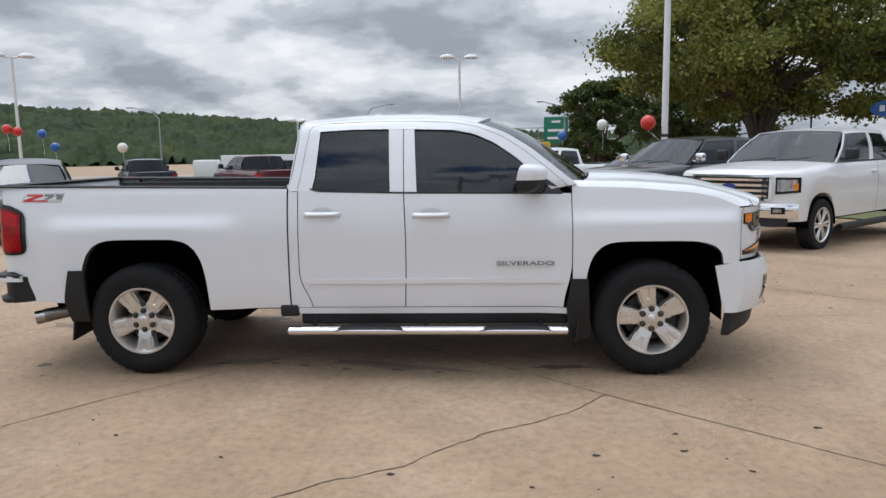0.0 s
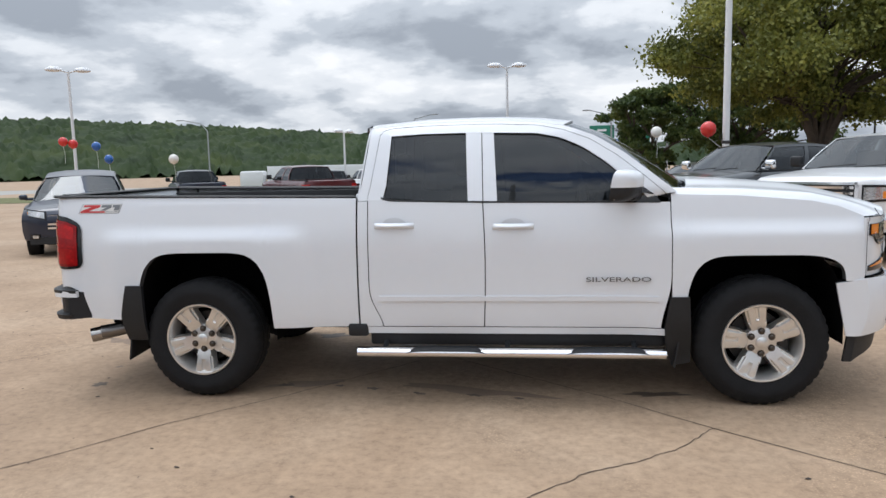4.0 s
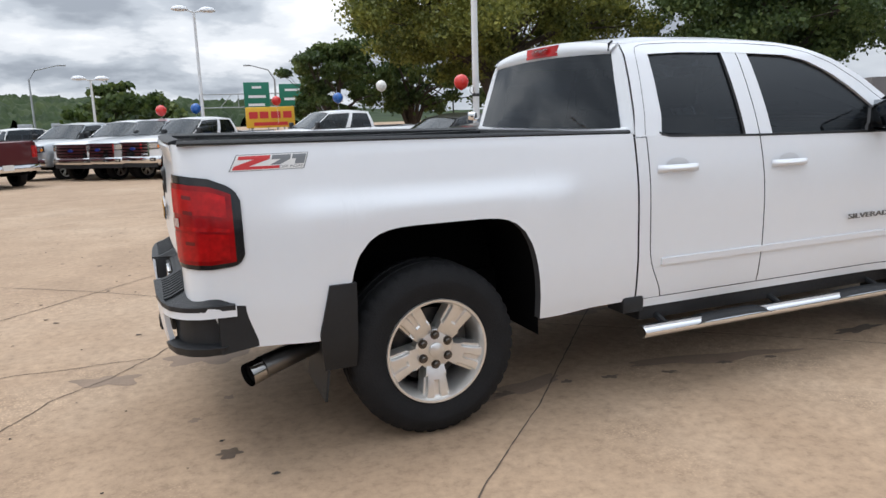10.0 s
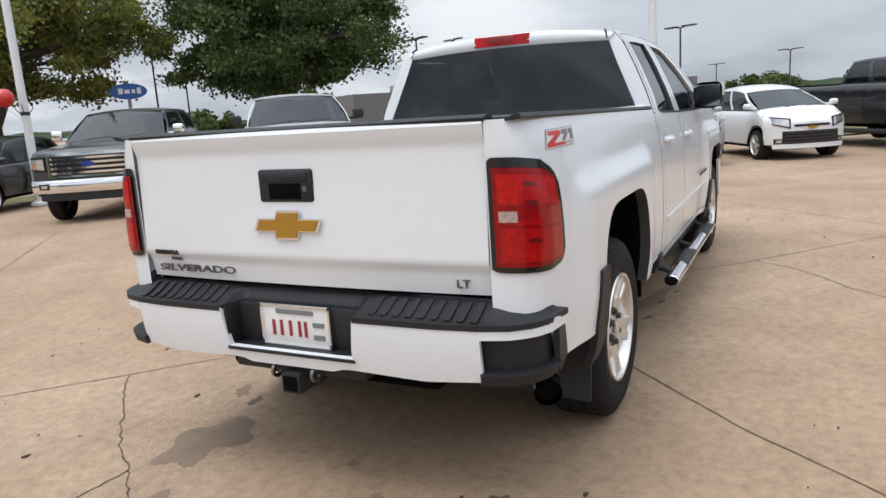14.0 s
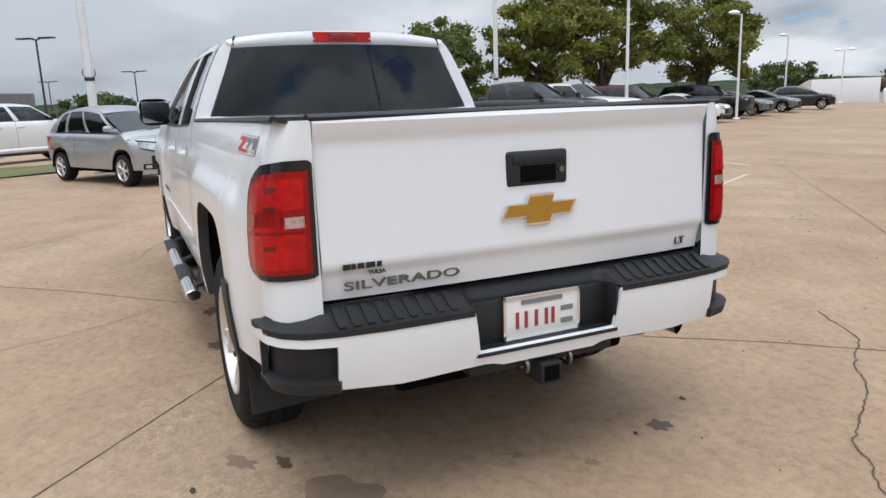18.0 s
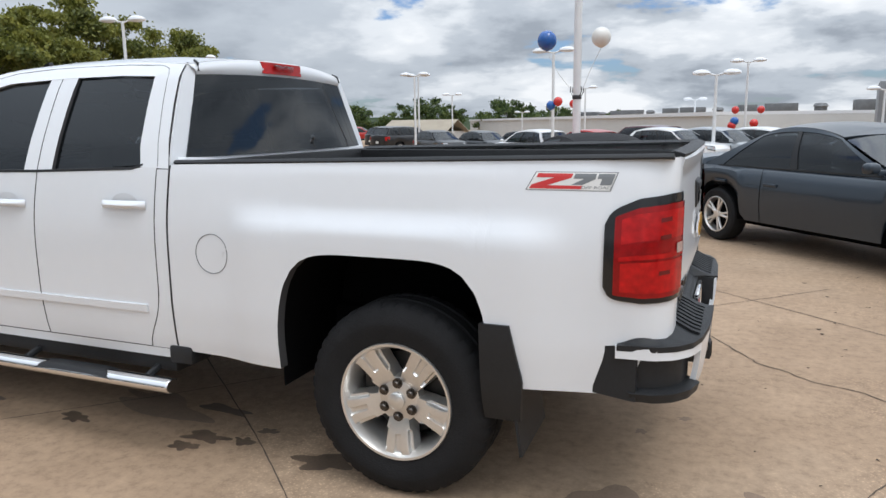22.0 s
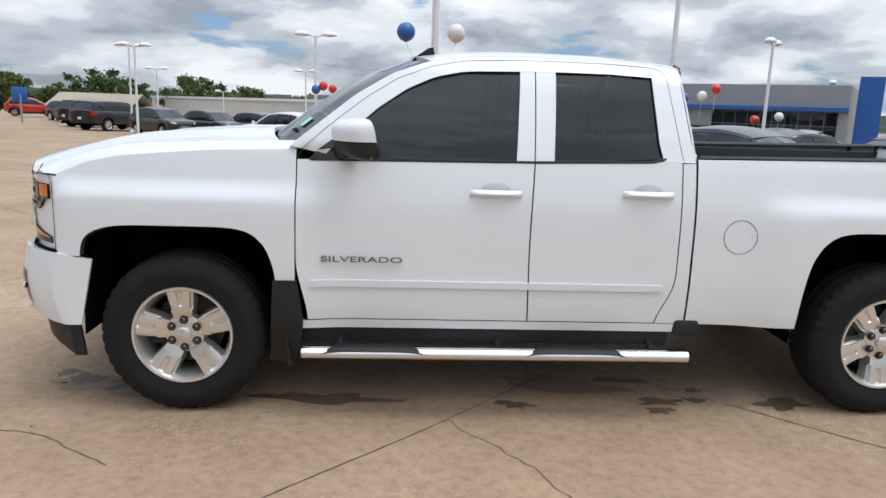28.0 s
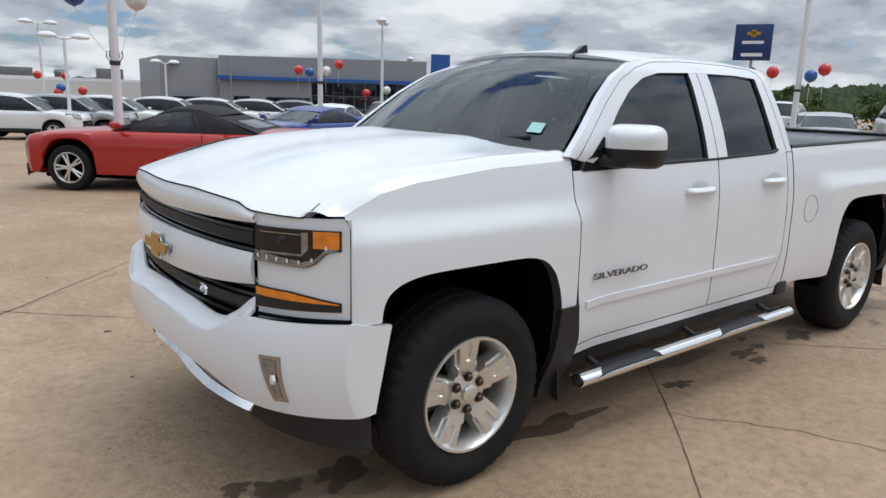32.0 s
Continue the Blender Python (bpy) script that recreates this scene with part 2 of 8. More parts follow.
def grid(bm, nu, nv, f, thick=0.0, close=False):
    """A sheet of nu by nv cells with its corners at f(u, v)."""
    vs = [[bm.verts.new(f(i / nu, j / nv)) for j in range(nv + 1)] for i in range(nu + (0 if close else 1))]
    fs = []
    for i in range(nu):
        a, b = vs[i], vs[(i + 1) % len(vs)]
        for j in range(nv):
            q = [a[j], b[j], b[j + 1], a[j + 1]]
            if len({tuple(round(c, 6) for c in v.co) for v in q}) >= 3:
                fs.append(bm.faces.new(q))
    if thick:
        bmesh.ops.recalc_face_normals(bm, faces=fs)
        bmesh.ops.solidify(bm, geom=fs, thickness=thick)
    return bm


def lathe(bm, profile, n=48, axis="y", m=None, closed=False):
    """Turns a profile of (radius, along) about an axis."""
    pts = list(profile) + ([profile[0]] if closed else [])
    def f(u, v):
        a = 2 * math.pi * u
        r, h = pts[min(len(pts) - 1, round(v * (len(pts) - 1)))]
        p = Vector((r * math.cos(a), h, r * math.sin(a))) if axis == "y" else Vector((r * math.cos(a), r * math.sin(a), h))
        return m @ p if m is not None else p
    grid(bm, n, len(pts) - 1, f, close=True)
    return bm


def tube(bm, pts, r, n=8, caps=True):
    """A round bar along points."""
    pts = [Vector(p) for p in pts]
    rings = []
    for i, p in enumerate(pts):
        d = (pts[min(i + 1, len(pts) - 1)] - pts[max(i - 1, 0)]).normalized()
        s = d.cross(Vector((0, 0, 1)) if abs(d.z) < 0.95 else Vector((1, 0, 0))).normalized()
        t = s.cross(d)
        rr = r[i] if isinstance(r, (list, tuple)) else r
        rings.append([bm.verts.new(p + rr * (math.cos(2 * math.pi * k / n) * s + math.sin(2 * math.pi * k / n) * t)) for k in range(n)])
    for a, b in zip(rings, rings[1:]):
        for k in range(n):
            bm.faces.new([a[k], a[(k + 1) % n], b[(k + 1) % n], b[k]])
    if caps:
        bm.faces.new(rings[0])
        bm.faces.new(rings[-1][::-1])
    return bm


def prism(bm, pts, depth, m=None):
    """A flat outline in x and y, raised along z."""
    lo = [bm.verts.new((x, y, 0)) for x, y in pts]
    hi = [bm.verts.new((x, y, depth)) for x, y in pts]
    bm.faces.new(lo[::-1])
    bm.faces.new(hi)
    for i in range(len(pts)):
        bm.faces.new([lo[i - 1], lo[i], hi[i], hi[i - 1]])
    if m is not None:
        bmesh.ops.transform(bm, matrix=m, verts=lo + hi)
    return bm


def lettering(name, text, size, depth, material, parent, m, label="", squash=1.0, shear=0.0, align="CENTER", bold=0.0):
    """Words in the built-in font as a mesh; m takes x along the line and y up it."""
    cu = bpy.data.curves.new(name, "FONT")
    cu.body, cu.size, cu.extrude, cu.shear, cu.align_x, cu.align_y = text, size, depth, shear, align, "CENTER"
    cu.offset = bold
    ob = bpy.data.objects.new(name, cu)
    me = bpy.data.meshes.new_from_object(ob)
    bpy.data.objects.remove(ob)
    me.transform(m @ Matrix.Diagonal((squash, 1, 1, 1)))
    me.materials.clear()
    me.materials.append(material)
    made = new(name, me)
    made.parent = parent
    return tagged(made, label)


def lerp(a, b, t):
    return a + (b - a) * t


def curve(pts, x):
    """Straight lines through (x, value) in rising x."""
    if x <= pts[0][0]:
        return pts[0][1]
    for (a, p), (b, q) in zip(pts, pts[1:]):
        if x <= b:
            return lerp(p, q, (x - a) / (b - a))
    return pts[-1][1]


def step(a, b, x):
    t = max(0.0, min(1.0, (x - a) / (b - a)))
    return t * t * (3 - 2 * t)


def along(poly, t):
    """The place at share t of an outline's length."""
    ls = [math.dist(a, b) for a, b in zip(poly, poly[1:])]
    d = t * sum(ls)
    for (a, b), k in zip(zip(poly, poly[1:]), ls):
        if d <= k + 1e-9:
            return tuple(lerp(p, q, d / k) for p, q in zip(a, b))
        d -= k
    return poly[-1]


# ---- ground ----
def lot_z(x, y):
    """The lot falls gently away to the north and south."""
    fall = max(0.0, -y - 6) * 0.021 * max(0.3, min(1, 1 - (x - 10) / 35))
    rise = max(0.0, y - 6) * 0.021
    street = min(30.0, max(0.0, 0.86 * x + 0.5 * y - 12)) * 0.028 if y > -4 else 0.0
    z = -fall - rise - street * step(-4, 4, y)
    return max(z, -2.0)


CONCRETE = bpy.data.materials.new("concrete")
CONCRETE.use_nodes = True
cn, cl = nodes_of(CONCRETE.node_tree)
cout, cb = cn.new("ShaderNodeOutputMaterial"), cn.new("ShaderNodeBsdfPrincipled")
cl.new(cb.outputs[0], cout.inputs[0])
ctc = cn.new("ShaderNodeTexCoord")


def cnoise(scale, detail=5, rough=0.6):
    n = cn.new("ShaderNodeTexNoise")
    n.inputs["Scale"].default_value, n.inputs["Detail"].default_value, n.inputs["Roughness"].default_value = scale, detail, rough
    cl.new(ctc.outputs["Object"], n.inputs["Vector"])
    return n.outputs[0]


def cramp(fac, stops):
    r = cn.new("ShaderNodeValToRGB")
    e = r.color_ramp.elements
    while len(e) < len(stops):
        e.new(0.5)
    for k, (p, c) in zip(e, stops):
        k.position, k.color = p, (*c, 1)
    cl.new(fac, r.inputs[0])
    return r.outputs[0]


def cmul(a, b, how="MULTIPLY", fac=1.0):
    n = cn.new("ShaderNodeMix")
    n.data_type, n.blend_type = "RGBA", how
    n.inputs[0].default_value = fac
    cl.new(a, n.inputs[6])
    cl.new(b, n.inputs[7])
    return n.outputs[2]


tone = cramp(cnoise(0.35, 6, 0.6), [(0.3, (0.318, 0.216, 0.138)), (0.5, (0.366, 0.255, 0.166)), (0.7, (0.420, 0.308, 0.212))])
patch = cramp(cnoise(1.7, 6, 0.65), [(0.35, (0.88, 0.87, 0.86)), (0.6, (1.04, 1.04, 1.04))])
grain = cramp(cnoise(16, 9, 0.74), [(0.33, (0.74, 0.73, 0.72)), (0.5, (1, 1, 1)), (0.66, (1.17, 1.17, 1.16))])
speck = cramp(cnoise(7, 8, 0.78), [(0.27, (0.45, 0.43, 0.42)), (0.335, (1, 1, 1))])
# worn patches where the pale stones of the mix lie open
stones = cn.new("ShaderNodeTexVoronoi")
stones.inputs["Scale"].default_value = 70
cl.new(ctc.outputs["Object"], stones.inputs["Vector"])
pebble = cramp(stones.outputs["Distance"], [(0.16, (1.45, 1.42, 1.36)), (0.30, (1, 1, 1)), (0.62, (0.86, 0.85, 0.84))])
worn = cramp(cnoise(0.62, 5, 0.62), [(0.50, (0, 0, 0)), (0.62, (1, 1, 1))])
aged = cn.new("ShaderNodeMix")
aged.data_type = "RGBA"
cl.new(worn, aged.inputs[0])
cl.new(grain, aged.inputs[6])
cl.new(cmul(grain, pebble), aged.inputs[7])
cl.new(cmul(cmul(cmul(tone, patch), aged.outputs[2]), speck), cb.inputs["Base Color"])
cb.inputs["Roughness"].default_value = 0.82
cbump = cn.new("ShaderNodeBump")
cbump.inputs["Strength"].default_value, cbump.inputs["Distance"].default_value = 0.35, 0.006
cl.new(cnoise(60, 5, 0.7), cbump.inputs["Height"])
cl.new(cbump.outputs[0], cb.inputs["Normal"])


def build_ground():
    bm = bmesh.new()
    xs = [-1500, -600, -250, -120, -70, -45, -30, -20, -12, -6, 0, 6, 12, 20, 30, 45, 70, 120, 250, 600, 1500]
    vs = [[bm.verts.new((x, y, lot_z(x, y) if max(abs(x), abs(y)) < 100 else -2.0)) for y in xs] for x in xs]
    for i in range(len(xs) - 1):
        for j in range(len(xs) - 1):
            bm.faces.new([vs[i][j], vs[i + 1][j], vs[i + 1][j + 1], vs[i][j + 1]])
    ob = part("ground", bm, CONCRETE, kind="structure", label="tan concrete car lot with cracks and joints")
    return ob


ground = build_ground()
# ---- the white pickup ----
AXF, AXR, WHEEL_R = 1.8225, -1.8225, 0.405
SIDE = [(0.28, 0.90), (0.45, 0.925), (0.55, 0.945), (0.68, 0.955), (0.72, 0.957), (0.95, 0.955), (1.03, 0.9525), (1.10, 0.947), (1.17, 0.937), (1.24, 0.924), (1.32, 0.908), (1.36, 0.893), (1.45, 0.862), (1.60, 0.797), (1.74, 0.728), (1.80, 0.672), (1.84, 0.60)]


def flare(x, z):
    """Squared swelling of the body round each wheel."""
    k = 0.0
    for ax, w in ((AXF - 0.03, 0.70), (AXR + 0.04, 0.76)):
        across = 1 - step(w - 0.20, w + 0.02 + 0.10 * max(0, 1.1 - z), abs(x - ax))
        k = max(k, across * (1 - step(1.075, 1.185, z)) * step(0.30, 0.5, z))
    return 0.036 * k


def nose(y):
    """How far the front reaches at a distance from the middle."""
    a = min(1.0, abs(y) / 0.955)
    return 2.70 - 0.14 * a * a - 0.176 * a ** 6


def side_y(x, z):
    y = curve(SIDE, z) + flare(x, z)
    y -= 0.035 * step(1.95, 2.55, x) * (1 if z < 1.4 else 0)
    if x < -2.55 and z < 1.4:
        y -= 0.03 * step(-2.55, -2.90, x)
    if x > 0.6 and z > 1.34:
        y += 0.02 * step(0.6, 1.2, x)
    return y


def arch_line(x, ax, half, base, top):
    d = abs(x - ax) / half
    return base if d >= 1 else base + (top - base) * (1 - d ** 5.5) ** 0.40


def spread(a, b, n, near=()):
    """Stations from a to b, crowded at the places in near."""
    s = {lerp(a, b, i / n) for i in range(n + 1)}
    for c in near:
        s |= {c + d for d in (-0.05, -0.03, -0.018, -0.008, -0.002, 0.002, 0.008, 0.018, 0.03, 0.05) if min(a, b) < c + d < max(a, b)}
    return sorted(s)


def side_panel(bm, s, xs, zlo, zhi, nv, inset=0.0, fold=0.02):
    """A body panel from zlo(x) to zhi(x) on the side s, with its edges folded in."""
    rows = []
    for x in xs:
        a, b = zlo(x), zhi(x)
        rows.append([(x, lerp(a, b, j / nv)) for j in range(nv + 1)])
    return fold_panel(bm, s, rows, inset, fold)


def fold_panel(bm, s, rows, inset=0.0, fold=0.02):
    vs = [[bm.verts.new((x, s * (side_y(x, z) - inset), z)) for x, z in r] for r in rows]
    for a, b in zip(vs, vs[1:]):
        for j in range(len(a) - 1):
            bm.faces.new([a[j], b[j], b[j + 1], a[j + 1]])
    if fold:
        rim = [r[0] for r in vs] + vs[-1][1:] + [r[-1] for r in vs[-2::-1]] + vs[0][-2:0:-1]
        inn = [bm.verts.new((v.co.x, v.co.y - s * fold, v.co.z)) for v in rim]
        # folded edges take the second material, by default the dark gap shade
        for i in range(len(rim)):
            bm.faces.new([rim[i - 1], rim[i], inn[i], inn[i - 1]]).material_index = 1
    return bm


def between(curve_a, curve_b, nu, nv):
    """Rows of (x, z) between two outlines."""
    out = []
    for i in range(nu + 1):
        a, b = along(curve_a, i / nu), along(curve_b, i / nu)
        out.append([(lerp(a[0], b[0], j / nv), lerp(a[1], b[1], j / nv)) for j in range(nv + 1)])
    return out


RAIL_IN = [(-0.505, 1.742), (-0.30, 1.752), (0.0, 1.752), (0.2, 1.747), (0.45, 1.738), (0.60, 1.706), (0.74, 1.642), (0.88, 1.545), (1.02, 1.420), (1.13, 1.315)]
RAIL_OUT = [(-0.64, 1.800), (-0.30, 1.828), (0.0, 1.832), (0.2, 1.830), (0.45, 1.815), (0.64, 1.780), (0.82, 1.712), (0.99, 1.605), (1.15, 1.475), (1.30, 1.352)]


def wheel(parent, x, y, s, spin, r=WHEEL_R, wide=0.265, group_label="grey and silver six-lug alloy wheel"):
    """Tyre with tread blocks, split-spoke rim, lugs, brake disc. s: which way it faces along y."""
    hub = new("wheel")
    hub.parent = parent
    hub.matrix_basis = pose(x, y, r) @ Matrix.Diagonal((1, s, 1, 1))
    tagged(hub, group_label)
    bm = bmesh.new()
    w = wide / 2
    prof = [(0.245, -w + 0.02), (0.25, -w), (0.30, -w - 0.006), (r - 0.05, -w - 0.002), (r - 0.018, -w + 0.016), (r - 0.004, -w + 0.035), (r, -w + 0.06), (r, -0.045), (r - 0.009, -0.04), (r - 0.009, -0.03), (r, -0.026), (r, 0.026),
            (r - 0.009, 0.03), (r - 0.009, 0.04), (r, 0.045), (r, w - 0.06), (r - 0.004, w - 0.035), (r - 0.018, w - 0.016), (r - 0.05, w + 0.002), (0.335, w + 0.008), (0.325, w + 0.011), (0.30, w + 0.006), (0.262, w + 0.002), (0.248, w - 0.004), (0.243, w - 0.02)]
    def tread(u, v):
        i, k = round(u * 160), round(v * (len(prof) - 1))
        rr, h = prof[min(k, len(prof) - 1)]
        if rr > r - 0.03 and abs(h) > 0.045:
            rr -= 0.008 if i % 4 == 0 else 0.0
        a = 2 * math.pi * u
        return (rr * math.cos(a), h, rr * math.sin(a))
    grid(bm, 160, len(prof) - 1, tread, close=True)
    part("tyre", bm, RUBBER, hub, smooth=30)
    bm = bmesh.new()
    lathe(bm, [(0.205, -0.10), (0.225, -0.06), (0.228, w - 0.05), (0.238, w - 0.03), (0.243, w - 0.012), (0.247, w - 0.004), (0.244, w + 0.004), (0.234, w + 0.003), (0.226, w - 0.012), (0.215, w - 0.05), (0.20, -0.08), (0.205, -0.10)], 64)
    part("rim", bm, ALLOY, hub)
    bm = bmesh.new()
    for k in range(5):
        turn = Matrix.Rotation(-(2 * math.pi * k / 5 + math.radians(spin)), 4, "Y")
        def f(u, v):
            rr = lerp(0.05, 0.234, u)
            half = curve([(0.0, 0.040), (0.30, 0.052), (0.42, 0.058), (0.86, 0.070), (0.94, 0.086), (1.0, 0.125)], u)
            y = w - 0.020 - 0.028 * (1 - u) ** 2 + 0.010 * u
            t = 2 * v - 1
            if abs(t) > 0.999:
                return turn @ Vector((rr, y - 0.075, half * 1.04 * t))
            y -= 0.012 * (1 - step(0.13, 0.22, abs(t))) * step(0.50, 0.56, u) * (1 - step(0.93, 0.99, u))
            y -= 0.022 * step(0.70, 0.78, abs(t)) * step(0.36, 0.46, u)
            return turn @ Vector((rr, y, half * t))
        grid(bm, 24, 28, f)
    lathe(bm, [(0.0, w - 0.028), (0.05, w - 0.03), (0.095, w - 0.042), (0.10, w - 0.085), (0.0, w - 0.085)], 36)
    part("spokes", bm, ALLOY, hub)
    bm = bmesh.new()
    lathe(bm, [(0.03, w - 0.026), (0.036, w - 0.022), (0.036, w - 0.014), (0.03, w - 0.010), (0.0, w - 0.008)], 24)
    part("centre_cap", bm, ALLOY, hub, "silver centre cap with a small gold emblem")
    for k in range(6):
        a = 2 * math.pi * (k + 0.5) / 6
        bm = bmesh.new()
        lathe(bm, [(0.022, w - 0.045), (0.022, w - 0.030), (0.0145, w - 0.030), (0.0145, w - 0.018), (0.010, w - 0.013), (0, w - 0.012)], 12, m=Matrix.Translation((0.070 * math.cos(a), 0, 0.070 * math.sin(a))))
        part("lug_nut", bm, LUG, hub)
    bm = bmesh.new()
    lathe(bm, [(0.06, 0.0), (0.175, 0.0), (0.175, -0.025), (0.06, -0.025)], 40)
    box(bm, 0.09, 0.19, -0.05, 0.03, -0.08, 0.08, 0.015)
    part("brake_disc", bm, BRAKE, hub)
    # near-black disc that stands for the shade behind the spokes
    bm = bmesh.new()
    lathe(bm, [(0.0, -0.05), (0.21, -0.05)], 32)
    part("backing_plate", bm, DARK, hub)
    return hub


def build_truck():
    t = thing("pickup_truck", "white extended-cab pickup truck parked on tan concrete", "pickup truck")

    def both(name, make, material, label="", smooth=35, edge=GAPSHADE):
        for s in (-1, 1):
            bm = bmesh.new()
            make(bm, s)
            part(name, bm, [material, edge], t, label, smooth)

    # bed side with its arch
    def bed_lo(x):
        base = curve([(-2.86, 0.555), (-2.28, 0.545), (-1.30, 0.49), (-0.70, 0.50)], x)
        return arch_line(x, -1.768, 0.468, base, 1.003)
    bed_hi = lambda x: curve([(-2.86, 1.382), (-0.70, 1.343)], x)
    both("bed_side", lambda bm, s: side_panel(bm, s, spread(-2.66, -0.724, 44, (-2.236, -1.300)), bed_lo, bed_hi, 26, fold=0.05), WHITE)
    both("bed_rail_cap", lambda bm, s: grid(bm, 30, 6, lambda u, v: (lerp(-2.85, -0.736, u), s * (0.90 - 0.075 * v + 0.012 * math.sin(math.pi * v)), lerp(1.384, 1.347, u) + 0.012 * math.sin(math.pi * min(1, v * 1.4)) + 0.004), 0.012), BLACKPLASTIC, "black plastic bed rail cap")
    both("bed_inner_wall", lambda bm, s: box(bm, -2.83, -0.74, s * 0.77 - 0.02, s * 0.77 + 0.02, 1.03, 1.345, 0.005), BLACKPLASTIC)
    bm = bmesh.new()
    grid(bm, 1, 96, lambda u, v: (lerp(-2.83, -0.74, u), lerp(-0.44, 0.44, v), 0.86 + (0.012 if round(v * 96) % 8 in (3, 4, 5) else 0)), 0.02)
    part("bed_floor", bm, BLACKPLASTIC, t)
    bm = bmesh.new()
    box(bm, -0.775, -0.735, -0.87, 0.87, 0.84, 1.352, 0.008)
    part("bed_front_wall", bm, BLACKPLASTIC, t)
    # cab lower body, doors
    def door_rows(xl, xr, z0, z1):
        return [[(lerp(xl(z), xr(z), i / 14), z) for z in [lerp(z0, z1(i / 14), j / 22) for j in range(23)]] for i in range(15)]
    rear_l = lambda z: -0.642 + 0.085 * step(0.80, 0.49, z) ** 1.6
    rear_r = lambda z: 0.100 + 0.012 * math.sin(math.pi * (z - 0.5) / 0.8)
    front_l = lambda z: rear_r(z) + 0.007
    front_r = lambda z: 1.262 - 0.055 * step(0.82, 0.49, z)
    both("rear_door", lambda bm, s: fold_panel(bm, s, door_rows(rear_l, rear_r, 0.502, lambda f: curve([(0, 1.338), (0.12, 1.330), (0.20, 1.318), (1, 1.302)], f))), WHITE)
    both("front_door", lambda bm, s: fold_panel(bm, s, door_rows(front_l, front_r, 0.502, lambda f: lerp(1.302, 1.288, f))), WHITE)
    both("rocker", lambda bm, s: side_panel(bm, s, spread(-0.715, 1.27, 30), lambda x: 0.452, lambda x: 0.497, 3), WHITE)
    both("cab_corner", lambda bm, s: fold_panel(bm, s, [[(lerp(-0.713, rear_l(z) - 0.006, i / 5), z) for z in [lerp(0.50, 1.322, j / 22) for j in range(23)]] for i in range(6)]), WHITE)
    both("belt_seal", lambda bm, s: fold_panel(bm, s, between([(-0.56, 1.338), (-0.50, 1.318), (0.105, 1.300), (1.20, 1.283)], [(-0.56, 1.348), (-0.50, 1.330), (0.105, 1.312), (1.20, 1.298)], 30, 2), -0.002, 0.03), BLACKPLASTIC, "black rubber window seal")
    both("roof_rail", lambda bm, s: fold_panel(bm, s, between(RAIL_IN, RAIL_OUT, 44, 5), 0, 0.035), WHITE, edge=WHITE)
    SHUT = [(-0.648, 1.335), (-0.628, 1.44), (-0.602, 1.62), (-0.585, 1.755), (-0.56, 1.785), (-0.50, 1.796), (-0.30, 1.806), (0.0, 1.808), (0.2, 1.806), (0.45, 1.792), (0.62, 1.757), (0.79, 1.690), (0.95, 1.585), (1.11, 1.455), (1.235, 1.345), (1.258, 1.30)]
    both("door_shut_line", lambda bm, s: tube(bm, [(x, s * (side_y(x, z) + 0.0004), z) for x, z in [along(SHUT, k / 70) for k in range(71)]], 0.0014, 6), GAPSHADE)
    both("rear_pillar", lambda bm, s: fold_panel(bm, s, between([(-0.508, 1.744), (-0.515, 1.60), (-0.527, 1.42), (-0.548, 1.330)], [(-0.648, 1.803), (-0.665, 1.62), (-0.688, 1.44), (-0.712, 1.325)], 14, 5), 0, 0.035), WHITE)
    both("middle_pillar", lambda bm, s: fold_panel(bm, s, between([(-0.012, 1.755), (0.008, 1.302)], [(0.090, 1.755), (0.102, 1.302)], 8, 3), 0, 0.03), WHITE)
    both("middle_pillar", lambda bm, s: fold_panel(bm, s, between([(0.096, 1.755), (0.108, 1.302)], [(0.170, 1.755), (0.196, 1.302)], 8, 3), 0, 0.03), WHITE)
    both("rear_door_window", lambda bm, s: fold_panel(bm, s, between([(-0.508, 1.735), (-0.515, 1.60), (-0.527, 1.42), (-0.54, 1.34)], [(0.0, 1.748), (0.003, 1.60), (0.008, 1.42), (0.012, 1.305)], 8, 6), 0.018, 0), TINT, "dark tinted side window")
    W2 = [(0.165, 1.748), (0.40, 1.741), (0.60, 1.703), (0.74, 1.638), (0.88, 1.540), (1.02, 1.415), (1.14, 1.30)]
    both("front_door_window", lambda bm, s: fold_panel(bm, s, between(W2, [(0.19, 1.29), (1.15, 1.285)], 24, 8), 0.018, 0), TINT, "dark tinted side window")
    both("mirror_sail", lambda bm, s: fold_panel(bm, s, between([(0.93, 1.290), (0.945, 1.34), (0.985, 1.430)], [(1.205, 1.288), (1.175, 1.330), (1.040, 1.430)], 8, 5), -0.003, 0.02), GLOSSBLACK)
    both("side_moulding", lambda bm, s: fold_panel(bm, s, between([(-0.575, 0.672), (1.19, 0.672)], [(-0.575, 0.706), (1.19, 0.706)], 40, 4), -0.010, 0.012), WHITE, "white body-side moulding", edge=WHITE)

    # fender
    def fen_lo(x):
        return arch_line(x, 1.815, 0.465, curve([(1.27, 0.50), (1.37, 0.52), (2.26, 0.80), (2.40, 0.80)], x), 0.960)
    fen_hi = lambda x: curve([(1.26, 1.335), (1.7, 1.318), (2.1, 1.280), (2.25, 1.246), (2.40, 1.182)], x)
    both("front_fender", lambda bm, s: side_panel(bm, s, spread(1.268, 2.395, 30, (1.350, 2.280)), fen_lo, fen_hi, 24, fold=0.05), WHITE)
    hood_edge = lambda x: curve([(1.2, 1.378), (1.7, 1.362), (2.1, 1.330), (2.2, 1.308), (2.3, 1.282), (2.4, 1.248), (2.5, 1.204), (2.56, 1.178)], x)
